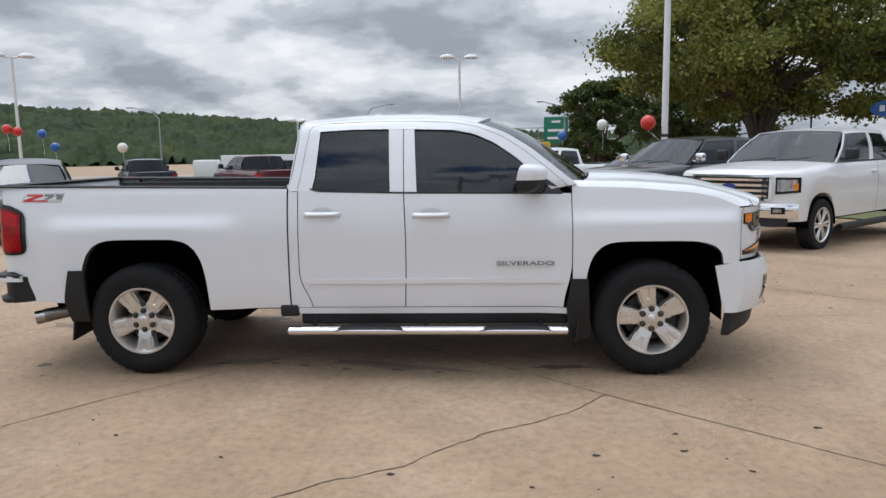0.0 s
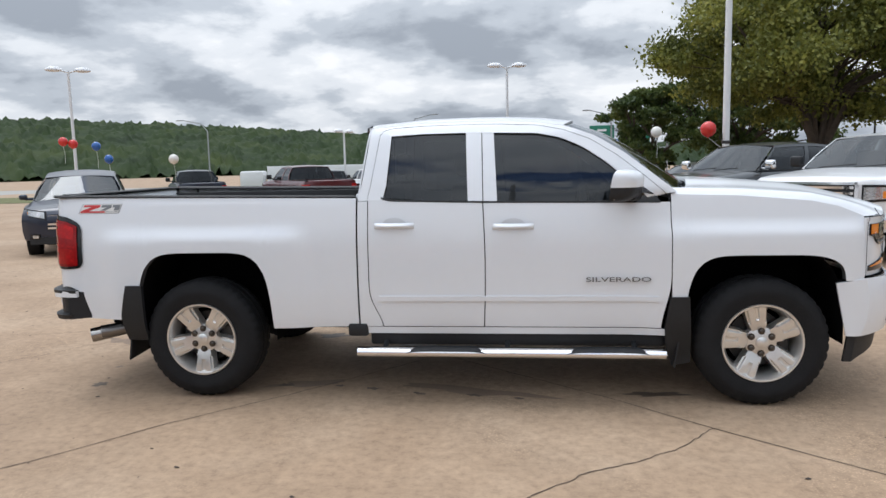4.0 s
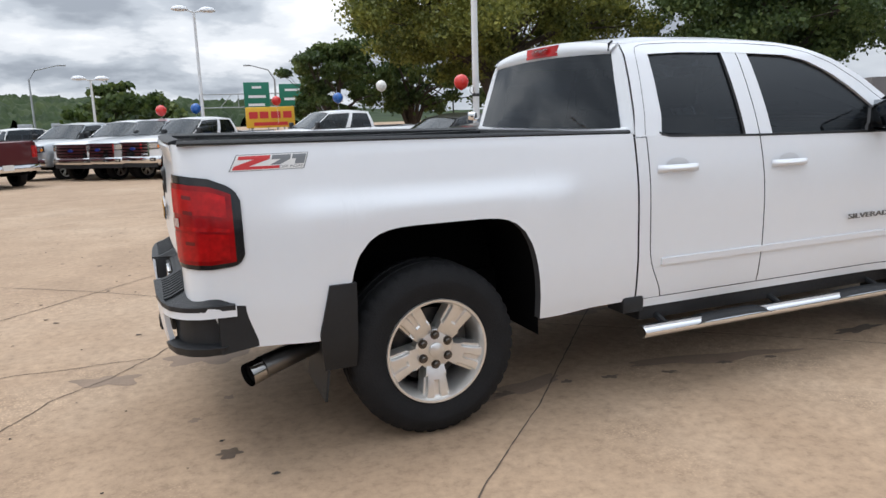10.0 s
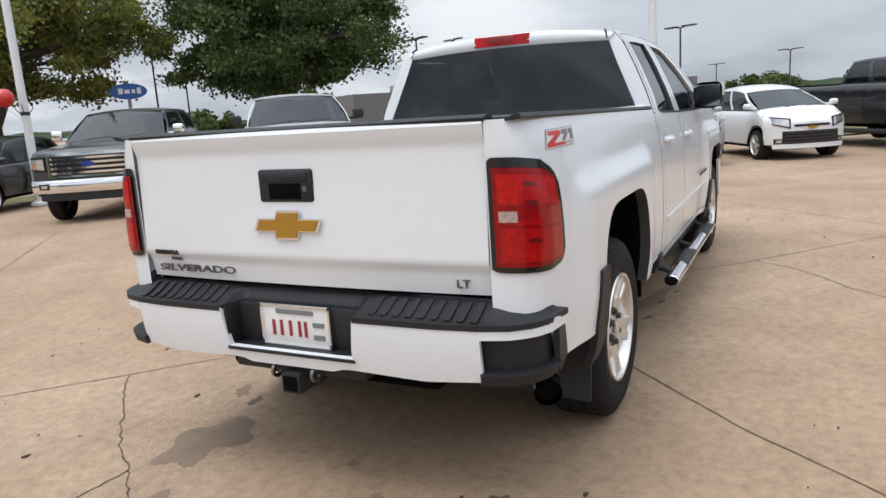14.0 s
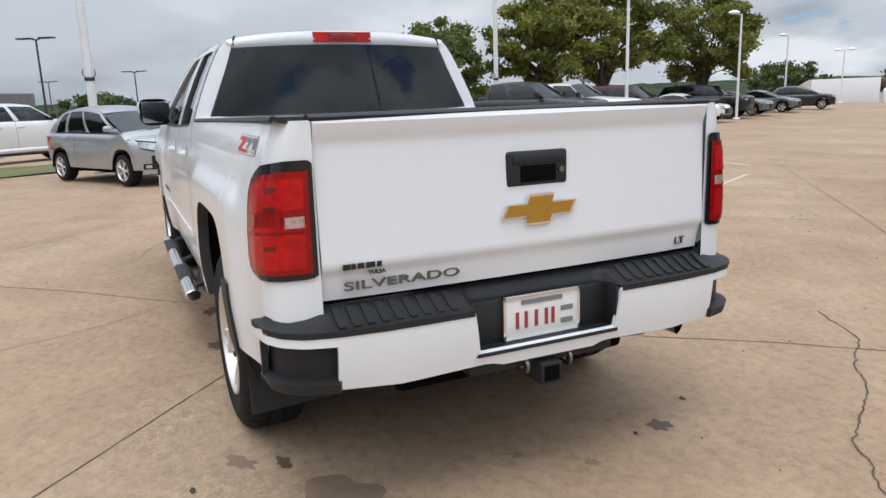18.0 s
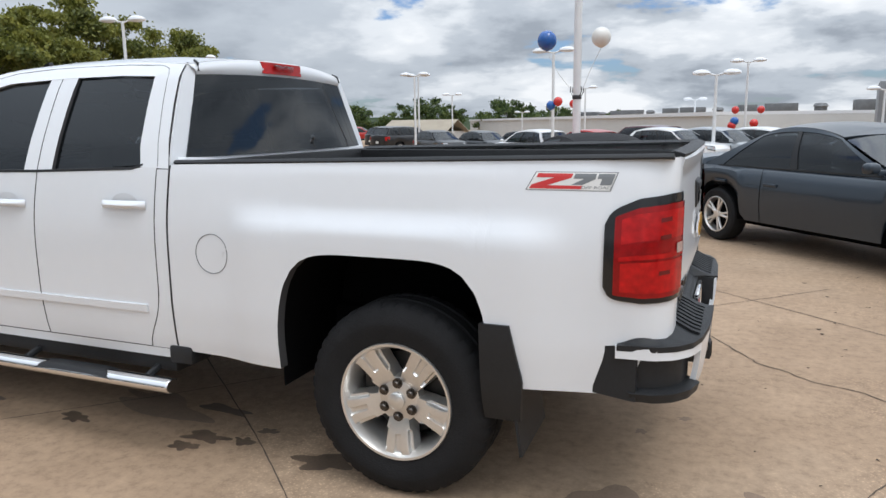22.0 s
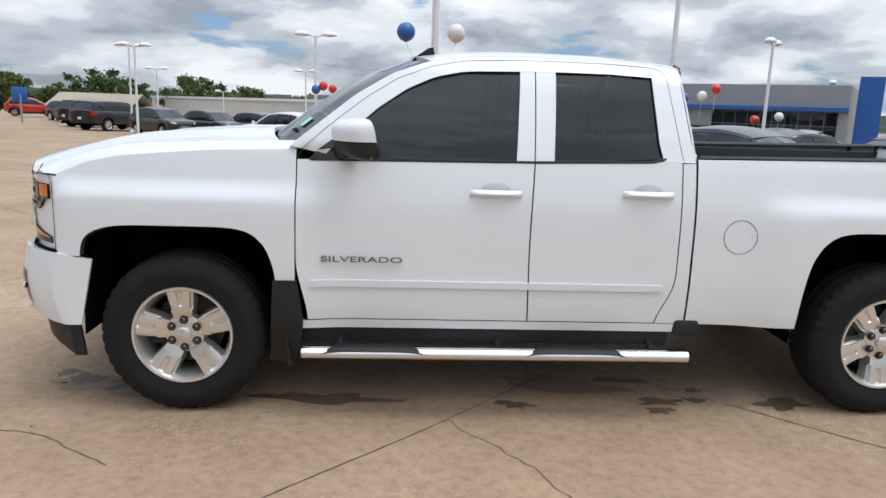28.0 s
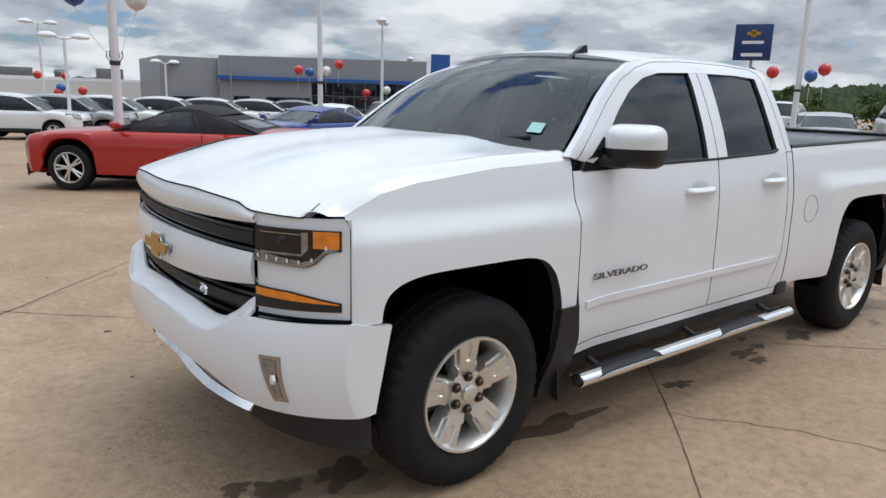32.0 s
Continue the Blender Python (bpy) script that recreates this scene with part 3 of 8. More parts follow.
    def fender_cap(u, v, s):
        y0 = side_y(lerp(1.268, 2.395, u), fen_hi(lerp(1.268, 2.395, u)))
        y = lerp(y0, 0.828, v)
        x = lerp(1.268, nose(y) + 0.001 if v > 0 else 2.395, u)
        return (x, s * y, lerp(fen_hi(x) - 0.003, hood_edge(x) - 0.002, math.sin(v * math.pi / 2)))
    both("fender_top", lambda bm, s: grid(bm, 40, 10, lambda u, v: fender_cap(u, v, s), 0), WHITE)

    # hood, with the step of its front edge
    edge_z = lambda y: curve([(0, 1.222), (0.3, 1.228), (0.5, 1.218), (0.595, 1.210), (0.64, 1.187), (0.826, 1.178), (0.86, 1.178)], abs(y))
    def hood(u, v):
        y = lerp(-0.835, 0.835, v)
        a = abs(y) / 0.835
        x0, x1 = 1.36 + 0.12 * (1 - a * a), nose(y) + 0.002
        x = lerp(x0, x1, u)
        def top(x, u):
            z = curve([(1.2, 1.390), (1.7, 1.374), (2.1, 1.345), (2.45, 1.300), (2.6, 1.282), (2.75, 1.262), (2.9, 1.21)], x)
            z += 0.032 * (1 - step(0.44, 0.84, a)) * (1 - 0.75 * step(0.55, 1.0, u)) - 0.012 * (1 - step(0.0, 0.35, a)) * step(0.0, 0.3, u)
            return z - 0.012 * a ** 6
        return (x, y, top(x, u) + (edge_z(y) - top(x1, 1.0)) * u ** 4.5)
    bm = bmesh.new()
    grid(bm, 36, 56, hood, 0.02)
    part("hood", bm, WHITE, t)
    seam = [(nose(y) + 0.003, y, edge_z(y) - 0.003) for y in [lerp(-0.835, 0.835, k / 48) for k in range(49)]]
    bm = bmesh.new()
    tube(bm, [(2.47, -0.868, 1.226)] + seam + [(2.47, 0.868, 1.226)], 0.0022, 6)
    part("hood_seam", bm, DARK, t)
    def header(u, v):
        y = lerp(-0.672, 0.672, u)
        return (nose(y) + 0.006 + 0.012 * math.sin(math.pi * v) - 0.004 * v, y, lerp(lerp(1.122, 1.142, abs(y) / 0.672), edge_z(y) - 0.007, v))
    bm = bmesh.new()
    grid(bm, 44, 6, header, 0.02)
    part("grille_header", bm, WHITE, t, "white trim between hood and grille")
    # cowl and wipers
    bm = bmesh.new()
    grid(bm, 4, 20, lambda u, v: (lerp(1.20, 1.50, u) - 0.10 * (2 * v - 1) ** 2, lerp(-0.80, 0.80, v), 1.365 - 0.02 * u), 0.01)
    part("cowl", bm, BLACKPLASTIC, t)
    for y0 in (-0.45, 0.20):
        bm = bmesh.new()
        tube(bm, [(1.40, y0 - 0.15, 1.385), (1.36, y0 + 0.25, 1.405), (1.30, y0 + 0.48, 1.42)], 0.010)
        part("wiper", bm, BLACKPLASTIC, t)
    # roof and glass
    def roof(u, v):
        y = lerp(-1, 1, v)
        x = lerp(-0.665, 0.62, u)
        zr = curve([(-0.665, 1.796), (-0.3, 1.828), (0.0, 1.832), (0.2, 1.830), (0.45, 1.815), (0.64, 1.782)], x)
        w = curve(SIDE, zr)
        return (x + 0.10 * (1 - y * y) * u ** 6 - 0.03 * (1 - y * y) * (1 - u) ** 6, y * (w + 0.002), zr + 0.052 * (1 - abs(y) ** 2.4))
    bm = bmesh.new()
    grid(bm, 24, 20, roof, 0.02)
    part("roof", bm, WHITE, t)
    AO = [(0.62, 0.668, 1.787), (0.82, 0.715, 1.712), (0.99, 0.765, 1.605), (1.15, 0.822, 1.475), (1.29, 0.872, 1.355)]
    def shield(u, v):
        e = along(AO, u)
        y = lerp(-1, 1, v)
        bow = 0.18 * (1 - y * y)
        return (e[0] + bow * lerp(0.55, 1.15, u), y * (e[1] - 0.01), e[2] + 0.035 * (1 - y * y) * (1 - u) + 0.02 * (1 - y * y) * u)
    bm = bmesh.new()
    grid(bm, 12, 20, shield)
    part("windshield", bm, CLEAR, t, "clear curved windshield")
    bm = bmesh.new()
    grid(bm, 2, 2, lambda u, v: tuple(Vector(shield(lerp(0.78, 0.86, u), lerp(0.885, 0.925, v))) + Vector((0.004, 0, 0.006))))
    part("window_sticker", bm, mat("sticker_teal", (0.35, 0.62, 0.58), 0.5), t, "small teal sticker on the windshield")
    def backglass(u, v):
        y = lerp(-1, 1, v)
        z = lerp(1.748, 1.368, u)
        return (lerp(-0.676, -0.728, u) - 0.03 * (1 - y * y), y * lerp(0.645, 0.808, u), z + 0.018 * (1 - y * y) * (1 - u))
    bm = bmesh.new()
    grid(bm, 8, 16, backglass)
    part("rear_window", bm, TINT, t, "dark tinted rear window")
    bm = bmesh.new()
    grid(bm, 5, 24, lambda u, v: tuple(Vector(roof(0, v)).lerp(Vector(backglass(-0.01, v)), u) + Vector((-0.004 - 0.012 * math.sin(math.pi * u), 0, -0.003))), 0)
    part("rear_header", bm, WHITE, t, "white strip between roof and rear window")
    both("rear_window_frame", lambda bm, s: grid(bm, 10, 3, lambda u, v: (lerp(-0.672, -0.728, u) + 0.012 * v, s * lerp(lerp(0.630, 0.806, u), curve(SIDE, lerp(1.80, 1.34, u)) - 0.004, v), lerp(1.80, 1.34, u)), 0.01), WHITE)
    bm = bmesh.new()
    box(bm, -0.735, -0.70, -0.86, 0.86, 1.30, 1.372, 0.01)
    part("cab_back", bm, WHITE, t)
    both("rear_window_seal", lambda bm, s: tube(bm, [(-0.690, s * 0.640, 1.765), (-0.684, s * 0.634, 1.800), (-0.655, s * 0.622, 1.815)], 0.006, 6), BLACKPLASTIC)
    bm = bmesh.new()
    grid(bm, 4, 20, lambda u, v: (-0.716 - 0.004 * (1 - (2 * v - 1) ** 2) + 0.006 * u, lerp(-0.18, 0.18, v), lerp(1.778, 1.838, u)), 0.015)
    part("brake_light", bm, REDBRIGHT, t, "red high-mounted brake light")
    for y in (-0.042, 0.042):
        bm = bmesh.new()
        box(bm, -0.736, -0.715, y - 0.038, y + 0.038, 1.794, 1.826, 0.006)
        part("reverse_lens", bm, LENS, t)
    # antenna fin
    bm = bmesh.new()
    prism(bm, [(-0.075, 0), (0.075, 0), (0.045, 0.028), (-0.040, 0.070), (-0.070, 0.072)], 0.028, Matrix.Translation((0.655, 0.375, 1.795)) @ Matrix.Rotation(0.16, 4, "Y") @ Matrix.Rotation(math.pi / 2, 4, "X"))
    part("antenna_fin", bm, GLOSSBLACK, t)
    # inside of the cab
    bm = bmesh.new()
    box(bm, -0.66, 1.25, -0.82, 0.82, 0.50, 0.62)
    box(bm, 0.95, 1.35, -0.80, 0.80, 0.95, 1.30, 0.06)
    part("cabin_floor", bm, INTERIOR, t)
    for y in (-0.42, 0.42):
        for x0 in (-0.05, -0.62):
            bm = bmesh.new()
            box(bm, x0, x0 + 0.52, y - 0.26, y + 0.26, 0.62, 0.90, 0.05)
            box(bm, x0 - 0.08, x0 + 0.10, y - 0.25, y + 0.25, 0.80, 1.42, 0.05)
            part("seat", bm, INTERIOR, t)
            bm = bmesh.new()
            box(bm, x0 - 0.06, x0 + 0.05, y - 0.13, y + 0.13, 1.46, 1.64, 0.04)
            part("headrest", bm, INTERIOR, t)
    bm = bmesh.new()
    lathe(bm, [(0.165, -0.015), (0.185, 0.0), (0.165, 0.015), (0.15, 0.0)], 28, m=Matrix.Translation((0.83, 0.42, 1.20)) @ Matrix.Rotation(1.2, 4, "Z") , closed=True)
    part("steering_wheel", bm, INTERIOR, t)
    bm = bmesh.new()
    box(bm, 0.72, 0.75, -0.13, 0.13, 1.66, 1.73, 0.01)
    part("rear_view_mirror", bm, BLACKPLASTIC, t)

    # door handles, mirrors
    for s in (-1, 1):
        for x0, x1, z in ((-0.600, -0.340, 1.163), (0.165, 0.425, 1.150)):
            y = side_y((x0 + x1) / 2, z)
            bm = bmesh.new()
            grid(bm, 14, 8, lambda u, v: (lerp(x0, x1, u), s * (y + 0.008 + 0.036 * math.sin(math.pi * u) ** 0.35 * math.sin(math.pi * (0.05 + 0.9 * v))), z + lerp(-0.019, 0.019, v)), 0)
            part("door_handle", bm, WHITE, t)
            # flat grey disc: the hollow behind the handle is shaded by colour only
            bm = bmesh.new()
            lathe(bm, [(0.0, 0.004), (0.050, 0.0)], 24, m=Matrix.Translation(((x0 + x1) / 2, s * y, z + 0.012)) @ Matrix.Diagonal((1.5, s, 0.8, 1)))
            part("recess_shade", bm, RECESSGREY, t)
        def dome(grow):
            """Rounded housing: a squarish rim that faces back and a bulging front."""
            shell = bmesh.new()
            def f(u, v):
                a, r = 2 * math.pi * u, v
                c, q = math.cos(a), math.sin(a)
                y, z = math.copysign(abs(c) ** 0.42, c) * r, math.copysign(abs(q) ** 0.50, q) * r
                lean = 0.018 * z - 0.020 * y
                return (1.045 + lean + (0.115 + grow) * (1 - r ** 3.2) ** 0.55, s * (1.070 + (0.128 + grow) * y), 1.392 + (0.097 + grow) * z)
            grid(shell, 56, 14, f, close=True)
            shell.transform(Matrix.Translation((1.05, s * 0.915, 0)) @ Matrix.Rotation(s * radians(24), 4, "Z") @ Matrix.Translation((-1.10, -s * 0.95, 0)))
            return shell
        mir = part("mirror_shell", dome(0.0), BLACKPLASTIC, t, "white mirror cap over a black base")
        bm = dome(0.004)
        bmesh.ops.bisect_plane(bm, geom=bm.verts[:] + bm.edges[:] + bm.faces[:], plane_co=(0, 0, 1.388), plane_no=(0, 0, 1), clear_inner=True)
        part("mirror_cap", bm, WHITE, mir)
        sweep = Matrix.Translation((1.05, s * 0.915, 0)) @ Matrix.Rotation(s * radians(24), 4, "Z") @ Matrix.Translation((-1.10, -s * 0.95, 0))
        bm = bmesh.new()
        box(bm, 1.055, 1.135, min(s * 0.86, s * 1.06), max(s * 0.86, s * 1.06), 1.300, 1.358, 0.022)
        bm.transform(sweep)
        part("mirror_base", bm, BLACKPLASTIC, mir)
        bm = bmesh.new()
        box(bm, 1.034, 1.044, s * 1.070 - 0.112, s * 1.070 + 0.112, 1.312, 1.472, 0.004)
        bm.transform(sweep)
        part("mirror_glass", bm, MIRROR, mir)

    # underbody, wheel wells: their deep shade is put into the near-black colour
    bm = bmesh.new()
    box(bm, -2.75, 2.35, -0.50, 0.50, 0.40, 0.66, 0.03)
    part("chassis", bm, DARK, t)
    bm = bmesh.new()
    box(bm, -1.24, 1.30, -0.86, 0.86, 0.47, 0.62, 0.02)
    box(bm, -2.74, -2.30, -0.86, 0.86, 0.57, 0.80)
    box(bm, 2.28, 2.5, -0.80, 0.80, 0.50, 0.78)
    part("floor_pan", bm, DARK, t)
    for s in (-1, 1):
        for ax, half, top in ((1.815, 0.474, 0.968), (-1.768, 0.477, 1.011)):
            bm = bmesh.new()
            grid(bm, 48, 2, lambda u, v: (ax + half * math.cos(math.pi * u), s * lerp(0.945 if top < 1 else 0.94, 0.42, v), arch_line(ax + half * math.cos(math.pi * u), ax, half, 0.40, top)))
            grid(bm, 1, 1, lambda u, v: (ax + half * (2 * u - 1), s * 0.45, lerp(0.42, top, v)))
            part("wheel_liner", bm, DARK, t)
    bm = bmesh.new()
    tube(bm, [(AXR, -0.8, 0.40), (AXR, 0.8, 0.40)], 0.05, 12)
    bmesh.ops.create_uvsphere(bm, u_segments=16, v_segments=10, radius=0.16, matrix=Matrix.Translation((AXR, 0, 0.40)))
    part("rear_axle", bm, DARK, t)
    # mud flaps
    for s in (-1, 1):
        for a, b, xi, foot in (([(-2.200, 0.785), (-2.205, 0.40)], [(-2.315, 0.785), (-2.365, 0.575), (-2.345, 0.40)], -2.325, 0.262), ([(1.372, 0.705), (1.400, 0.27)], [(1.258, 0.705), (1.228, 0.50), (1.240, 0.40), (1.285, 0.25)], 1.33, 0.245)):
            bm = bmesh.new()
            fold_panel(bm, s, between(a, b, 14, 6), -0.012, 0.03)
            grid(bm, 6, 8, lambda u, v: (xi - 0.03 * (1 - v) + 0.012 * math.sin(3 * v), s * lerp(0.952, 0.60 if xi < 0 else 0.68, u), lerp(foot + 0.02 * u, 0.70 if xi < 0 else 0.66, v)), 0.012)
            part("mud_flap", bm, [BLACKPLASTIC, BLACKPLASTIC], t, "black rubber mud flap")
    # bed corner bracket near the cab
    both("body_bracket", lambda bm, s: box(bm, -0.80, -0.665, min(s * 0.80, s * 0.950), max(s * 0.80, s * 0.950), 0.432, 0.522, 0.02), BLACKPLASTIC)
    both("sill_rail", lambda bm, s: box(bm, -0.66, 1.25, min(s * 0.70, s * 0.90), max(s * 0.70, s * 0.90), 0.365, 0.458, 0.02), BLACKPLASTIC, "black frame rail under the doors")

    # side steps
    for s in (-1, 1):
        bm = bmesh.new()
        tube(bm, [(-0.725, s * 1.0, 0.347), (-0.72, s * 1.0, 0.347), (1.23, s * 1.0, 0.347), (1.236, s * 1.0, 0.347)], [0.040, 0.046, 0.046, 0.040], 24)
        for v in bm.verts:
            v.co.z = 0.347 + (v.co.z - 0.347) * 0.72
        st = part("side_step", bm, CHROME, t, "polished chrome tube side step")
        for xa in (-0.40, 0.62):
            bm = bmesh.new()
            grid(bm, 20, 8, lambda u, v: (lerp(xa, xa + 0.52, u), s * lerp(0.945, 1.047, v), 0.384 - 0.020 * (2 * v - 1) ** 4 - 0.016 * abs(2 * u - 1) ** 5), 0.012)
            part("step_pad", bm, BLACKPLASTIC, st, "black ribbed step pad")
        for xa in (-0.55, 0.25, 1.05):
            bm = bmesh.new()
            tube(bm, [(xa, s * 0.98, 0.36), (xa, s * 0.86, 0.40), (xa, s * 0.70, 0.50)], 0.018, 8)
            part("step_bracket", bm, BLACKPLASTIC, st)

    # tailgate
    def gate(u, v):
        y, z = lerp(-0.7765, 0.7765, u), lerp(0.815, 1.388, v)
        x = curve([(0.81, -2.852), (0.895, -2.868), (0.925, -2.886), (1.20, -2.872), (1.31, -2.868), (1.340, -2.880), (1.375, -2.889), (1.39, -2.880)], z)
        return (x + 0.010 * (abs(y) / 0.77) ** 4 - 0.012 * (1 - (y / 0.77) ** 2), y, z)
    bm = bmesh.new()
    grid(bm, 26, 40, gate, 0.05)
    tg = part("tailgate", bm, WHITE, t, "white tailgate with dealer lettering")
    bm = bmesh.new()
    grid(bm, 20, 4, lambda u, v: (-2.894 + 0.015 * abs(2 * u - 1) ** 4 + 0.075 * v, lerp(-0.785, 0.785, u), 1.392 + 0.010 * math.sin(math.pi * v)), 0.012)
    part("tailgate_cap", bm, BLACKPLASTIC, tg, "black plastic tailgate cap")
    bm = bmesh.new()
    box(bm, -2.895, -2.86, -0.122, 0.122, 1.130, 1.250, 0.012, seg=3)
    han = part("tailgate_handle", bm, BLACKPLASTIC, tg, "black tailgate handle bezel")
    bm = bmesh.new()
    box(bm, -2.8965, -2.885, -0.072, 0.072, 1.143, 1.200, 0.001)
    part("handle_pocket", bm, DARK, han)
    bm = bmesh.new()
    box(bm, -2.901, -2.880, -0.105, 0.105, 1.205, 1.240, 0.008)
    part("handle_lever", bm, BLACKPLASTIC, han)
    bm = bmesh.new()
    lathe(bm, [(0.0, -0.006), (0.011, -0.006), (0.011, 0.006), (0.0, 0.006)], 14, m=Matrix.Translation((-2.895, -0.093, 1.180)) @ Matrix.Rotation(math.pi / 2, 4, "Z"))
    part("lock", bm, STEEL, han)
    # emblem: a slanted cross
    cross = [(-0.142, -0.020), (-0.048, -0.020), (-0.055, -0.046), (0.038, -0.046), (0.048, -0.020), (0.122, -0.020), (0.142, 0.020), (0.048, 0.020), (0.055, 0.046), (-0.038, 0.046), (-0.048, 0.020), (-0.122, 0.020)]
    back = Matrix.Translation((-2.897, 0, 1.048)) @ Matrix.Rotation(-math.pi / 2, 4, "Z") @ Matrix.Rotation(math.pi / 2, 4, "X")
    bm = bmesh.new()
    prism(bm, [(x * 1.09, y * 1.18) for x, y in cross], 0.008, back)
    em = part("emblem", bm, CHROME, tg, "chrome edge of the gold cross emblem")
    bm = bmesh.new()
    prism(bm, cross, 0.012, back)
    part("emblem_face", bm, GOLD, em, "gold cross emblem face")
    rear = lambda y, z, x=-2.885: Matrix.Translation((x, y, z)) @ Matrix.Rotation(-math.pi / 2, 4, "Z") @ Matrix.Rotation(math.pi / 2, 4, "X")
    lettering("model_lettering", "SILVERADO", 0.040, 0.003, BADGEDARK, tg, rear(0.505, 0.858, -2.873), squash=2.0, bold=0.0004)
    lettering("trim_lettering", "LT", 0.042, 0.004, BADGEDARK, tg, rear(-0.675, 0.852, -2.862), squash=1.1)
    for y0, w in ((0.712, 0.024), (0.684, 0.014), (0.664, 0.022), (0.636, 0.030), (0.600, 0.016)):
        bm = bmesh.new()
        box(bm, -2.8885, -2.870, y0 - w, y0, 0.916, 0.934)
        part("dealer_bar", bm, GLOSSBLACK, tg)
    lettering("dealer_lettering", "TULSA", 0.017, 0.002, GLOSSBLACK, tg, rear(0.600, 0.899, -2.884), squash=1.2, bold=0.0005)
    # seams beside the gate
    CORNER = [(-2.655, 0.0), (-2.76, 0.006), (-2.815, 0.022), (-2.850, 0.055), (-2.868, 0.10), (-2.872, 0.152)]
    def wrap(u, z, off=0.0):
        """The rounded rear corner from the bed side to the tailgate seam."""
        x, dy = along(CORNER, u)
        x2, dy2 = along(CORNER, min(1, u + 0.02) if u < 0.98 else u)
        x1, dy1 = along(CORNER, max(0, u - 0.02))
        n = Vector((-(dy2 - dy1), -(x2 - x1), 0)).normalized()
        return Vector((x + off * n.x, side_y(-2.655, z) - dy * (side_y(-2.655, z) - 0.7805) / 0.152 + off * n.y, z))
    both("bed_rear_corner", lambda bm, s: grid(bm, 16, 30, lambda u, v: (lambda p: (p.x, s * p.y, p.z))(wrap(u, lerp(0.555 + 0.19 * step(0.15, 0.5, u), 1.384, v))), 0), WHITE)
    both("tailgate_seam", lambda bm, s: box(bm, -2.842, -2.80, min(s * 0.7755, s * 0.7815), max(s * 0.7755, s * 0.7815), 0.815, 1.385), GLOSSBLACK)
    # tail lights wrap the corner
    for s in (-1, 1):
        def shell(u, v, off):
            top = curve([(0, 1.160), (0.03, 1.188), (0.08, 1.207), (0.14, 1.220), (0.35, 1.250), (0.7, 1.266), (0.95, 1.269), (1, 1.258)], u)
            bot = curve([(0, 0.945), (0.03, 0.920), (0.08, 0.906), (0.14, 0.900), (0.4, 0.893), (0.95, 0.902), (1, 0.912)], u)
            q = -0.05 + 1.03 * u
            p = wrap(max(0.0, q), lerp(bot, top, v), off)
            if q < 0:
                p.x -= q * 0.36
                p.y = side_y(p.x, p.z) + off
            return (p.x, s * p.y, p.z)
        bm = bmesh.new()
        grid(bm, 26, 12, lambda u, v: shell(u, v, 0.008), 0.0)
        tl = part("tail_light", bm, GLOSSBLACK, t, "red tail light in a black bezel")
        bm = bmesh.new()
        grid(bm, 26, 12, lambda u, v: shell(0.10 + 0.85 * u, 0.055 + 0.86 * v, 0.014), 0)
        part("lens", bm, REDLENS, tl)
        for va, vb in ((0.10, 0.40), (0.60, 0.86)):
            bm = bmesh.new()
            grid(bm, 20, 6, lambda u, v: shell(lerp(0.17, 0.90, u), lerp(va, vb, v), 0.0165), 0)
            part("reflector", bm, REDBRIGHT, tl)
        bm = bmesh.new()
        grid(bm, 16, 2, lambda u, v: shell(lerp(0.15, 0.92, u), lerp(0.425, 0.47, v), 0.0168), 0)
        part("light_bar", bm, REDBRIGHT, tl)
        bm = bmesh.new()
        grid(bm, 6, 4, lambda u, v: shell(lerp(0.74, 0.90, u), lerp(0.45, 0.545, v), 0.0185), 0)
        part("reverse_lens", bm, REVERSE, tl, "clear reverse lamp lens")
        for va in (0.27, 0.60, 0.76):
            bm = bmesh.new()
            grid(bm, 6, 3, lambda u, v: shell(lerp(0.55, 0.67, u), lerp(va, va + 0.04, v), 0.0178), 0)
            part("lamp_cell", bm, REDDARK, tl, "dark bulb seat behind the red lens")

    # rear bumper
    FACE = [(-2.985, 0.30), (-2.980, 0.60), (-2.962, 0.765)]
    BEND = [(-2.962, 0.765), (-2.935, 0.86), (-2.885, 0.925), (-2.82, 0.962), (-2.69, 0.978)]
    EDGE = [(-2.985, 0.0)] + FACE + BEND[1:]
    low_edge = lambda y: curve([(0, 0.530), (0.21, 0.530), (0.23, 0.545), (0.55, 0.535), (0.765, 0.548)], abs(y))
    def face(u, v, s):
        x, y = along(FACE, u)
        y -= 0.028 * (1 - v) * (1 - u)
        return (x + 0.022 * (1 - v) ** 2, s * y, lerp(low_edge(y), 0.740, v))
    both("bumper_face", lambda bm, s: grid(bm, 14, 10, lambda u, v: face(u, v, s), 0.02), WHITE, "white painted rear bumper face")
    bm = bmesh.new()
    grid(bm, 16, 4, lambda u, v: (-2.985 + 0.022 * (1 - 0.277 * v) ** 2, lerp(-0.300, 0.300, u), lerp(low_edge(lerp(-0.300, 0.300, u)), 0.588, v)), 0.02)
    part("bumper_centre", bm, WHITE, t, "white lower middle of the bumper")
    both("bumper_end_bar", lambda bm, s: grid(bm, 14, 4, lambda u, v: (along(BEND, u)[0], s * along(BEND, u)[1], lerp(0.697, 0.740, v) + 0.004 * u), 0.025), WHITE, "thin white bar round the bumper corner")
    both("bumper_end", lambda bm, s: grid(bm, 14, 6, lambda u, v: (along(BEND, u)[0] + 0.045 * (1 - u), s * (along(BEND, u)[1] - 0.035), lerp(0.545, 0.715, v)), 0.02), BLACKPLASTIC, "black bumper end with corner step")
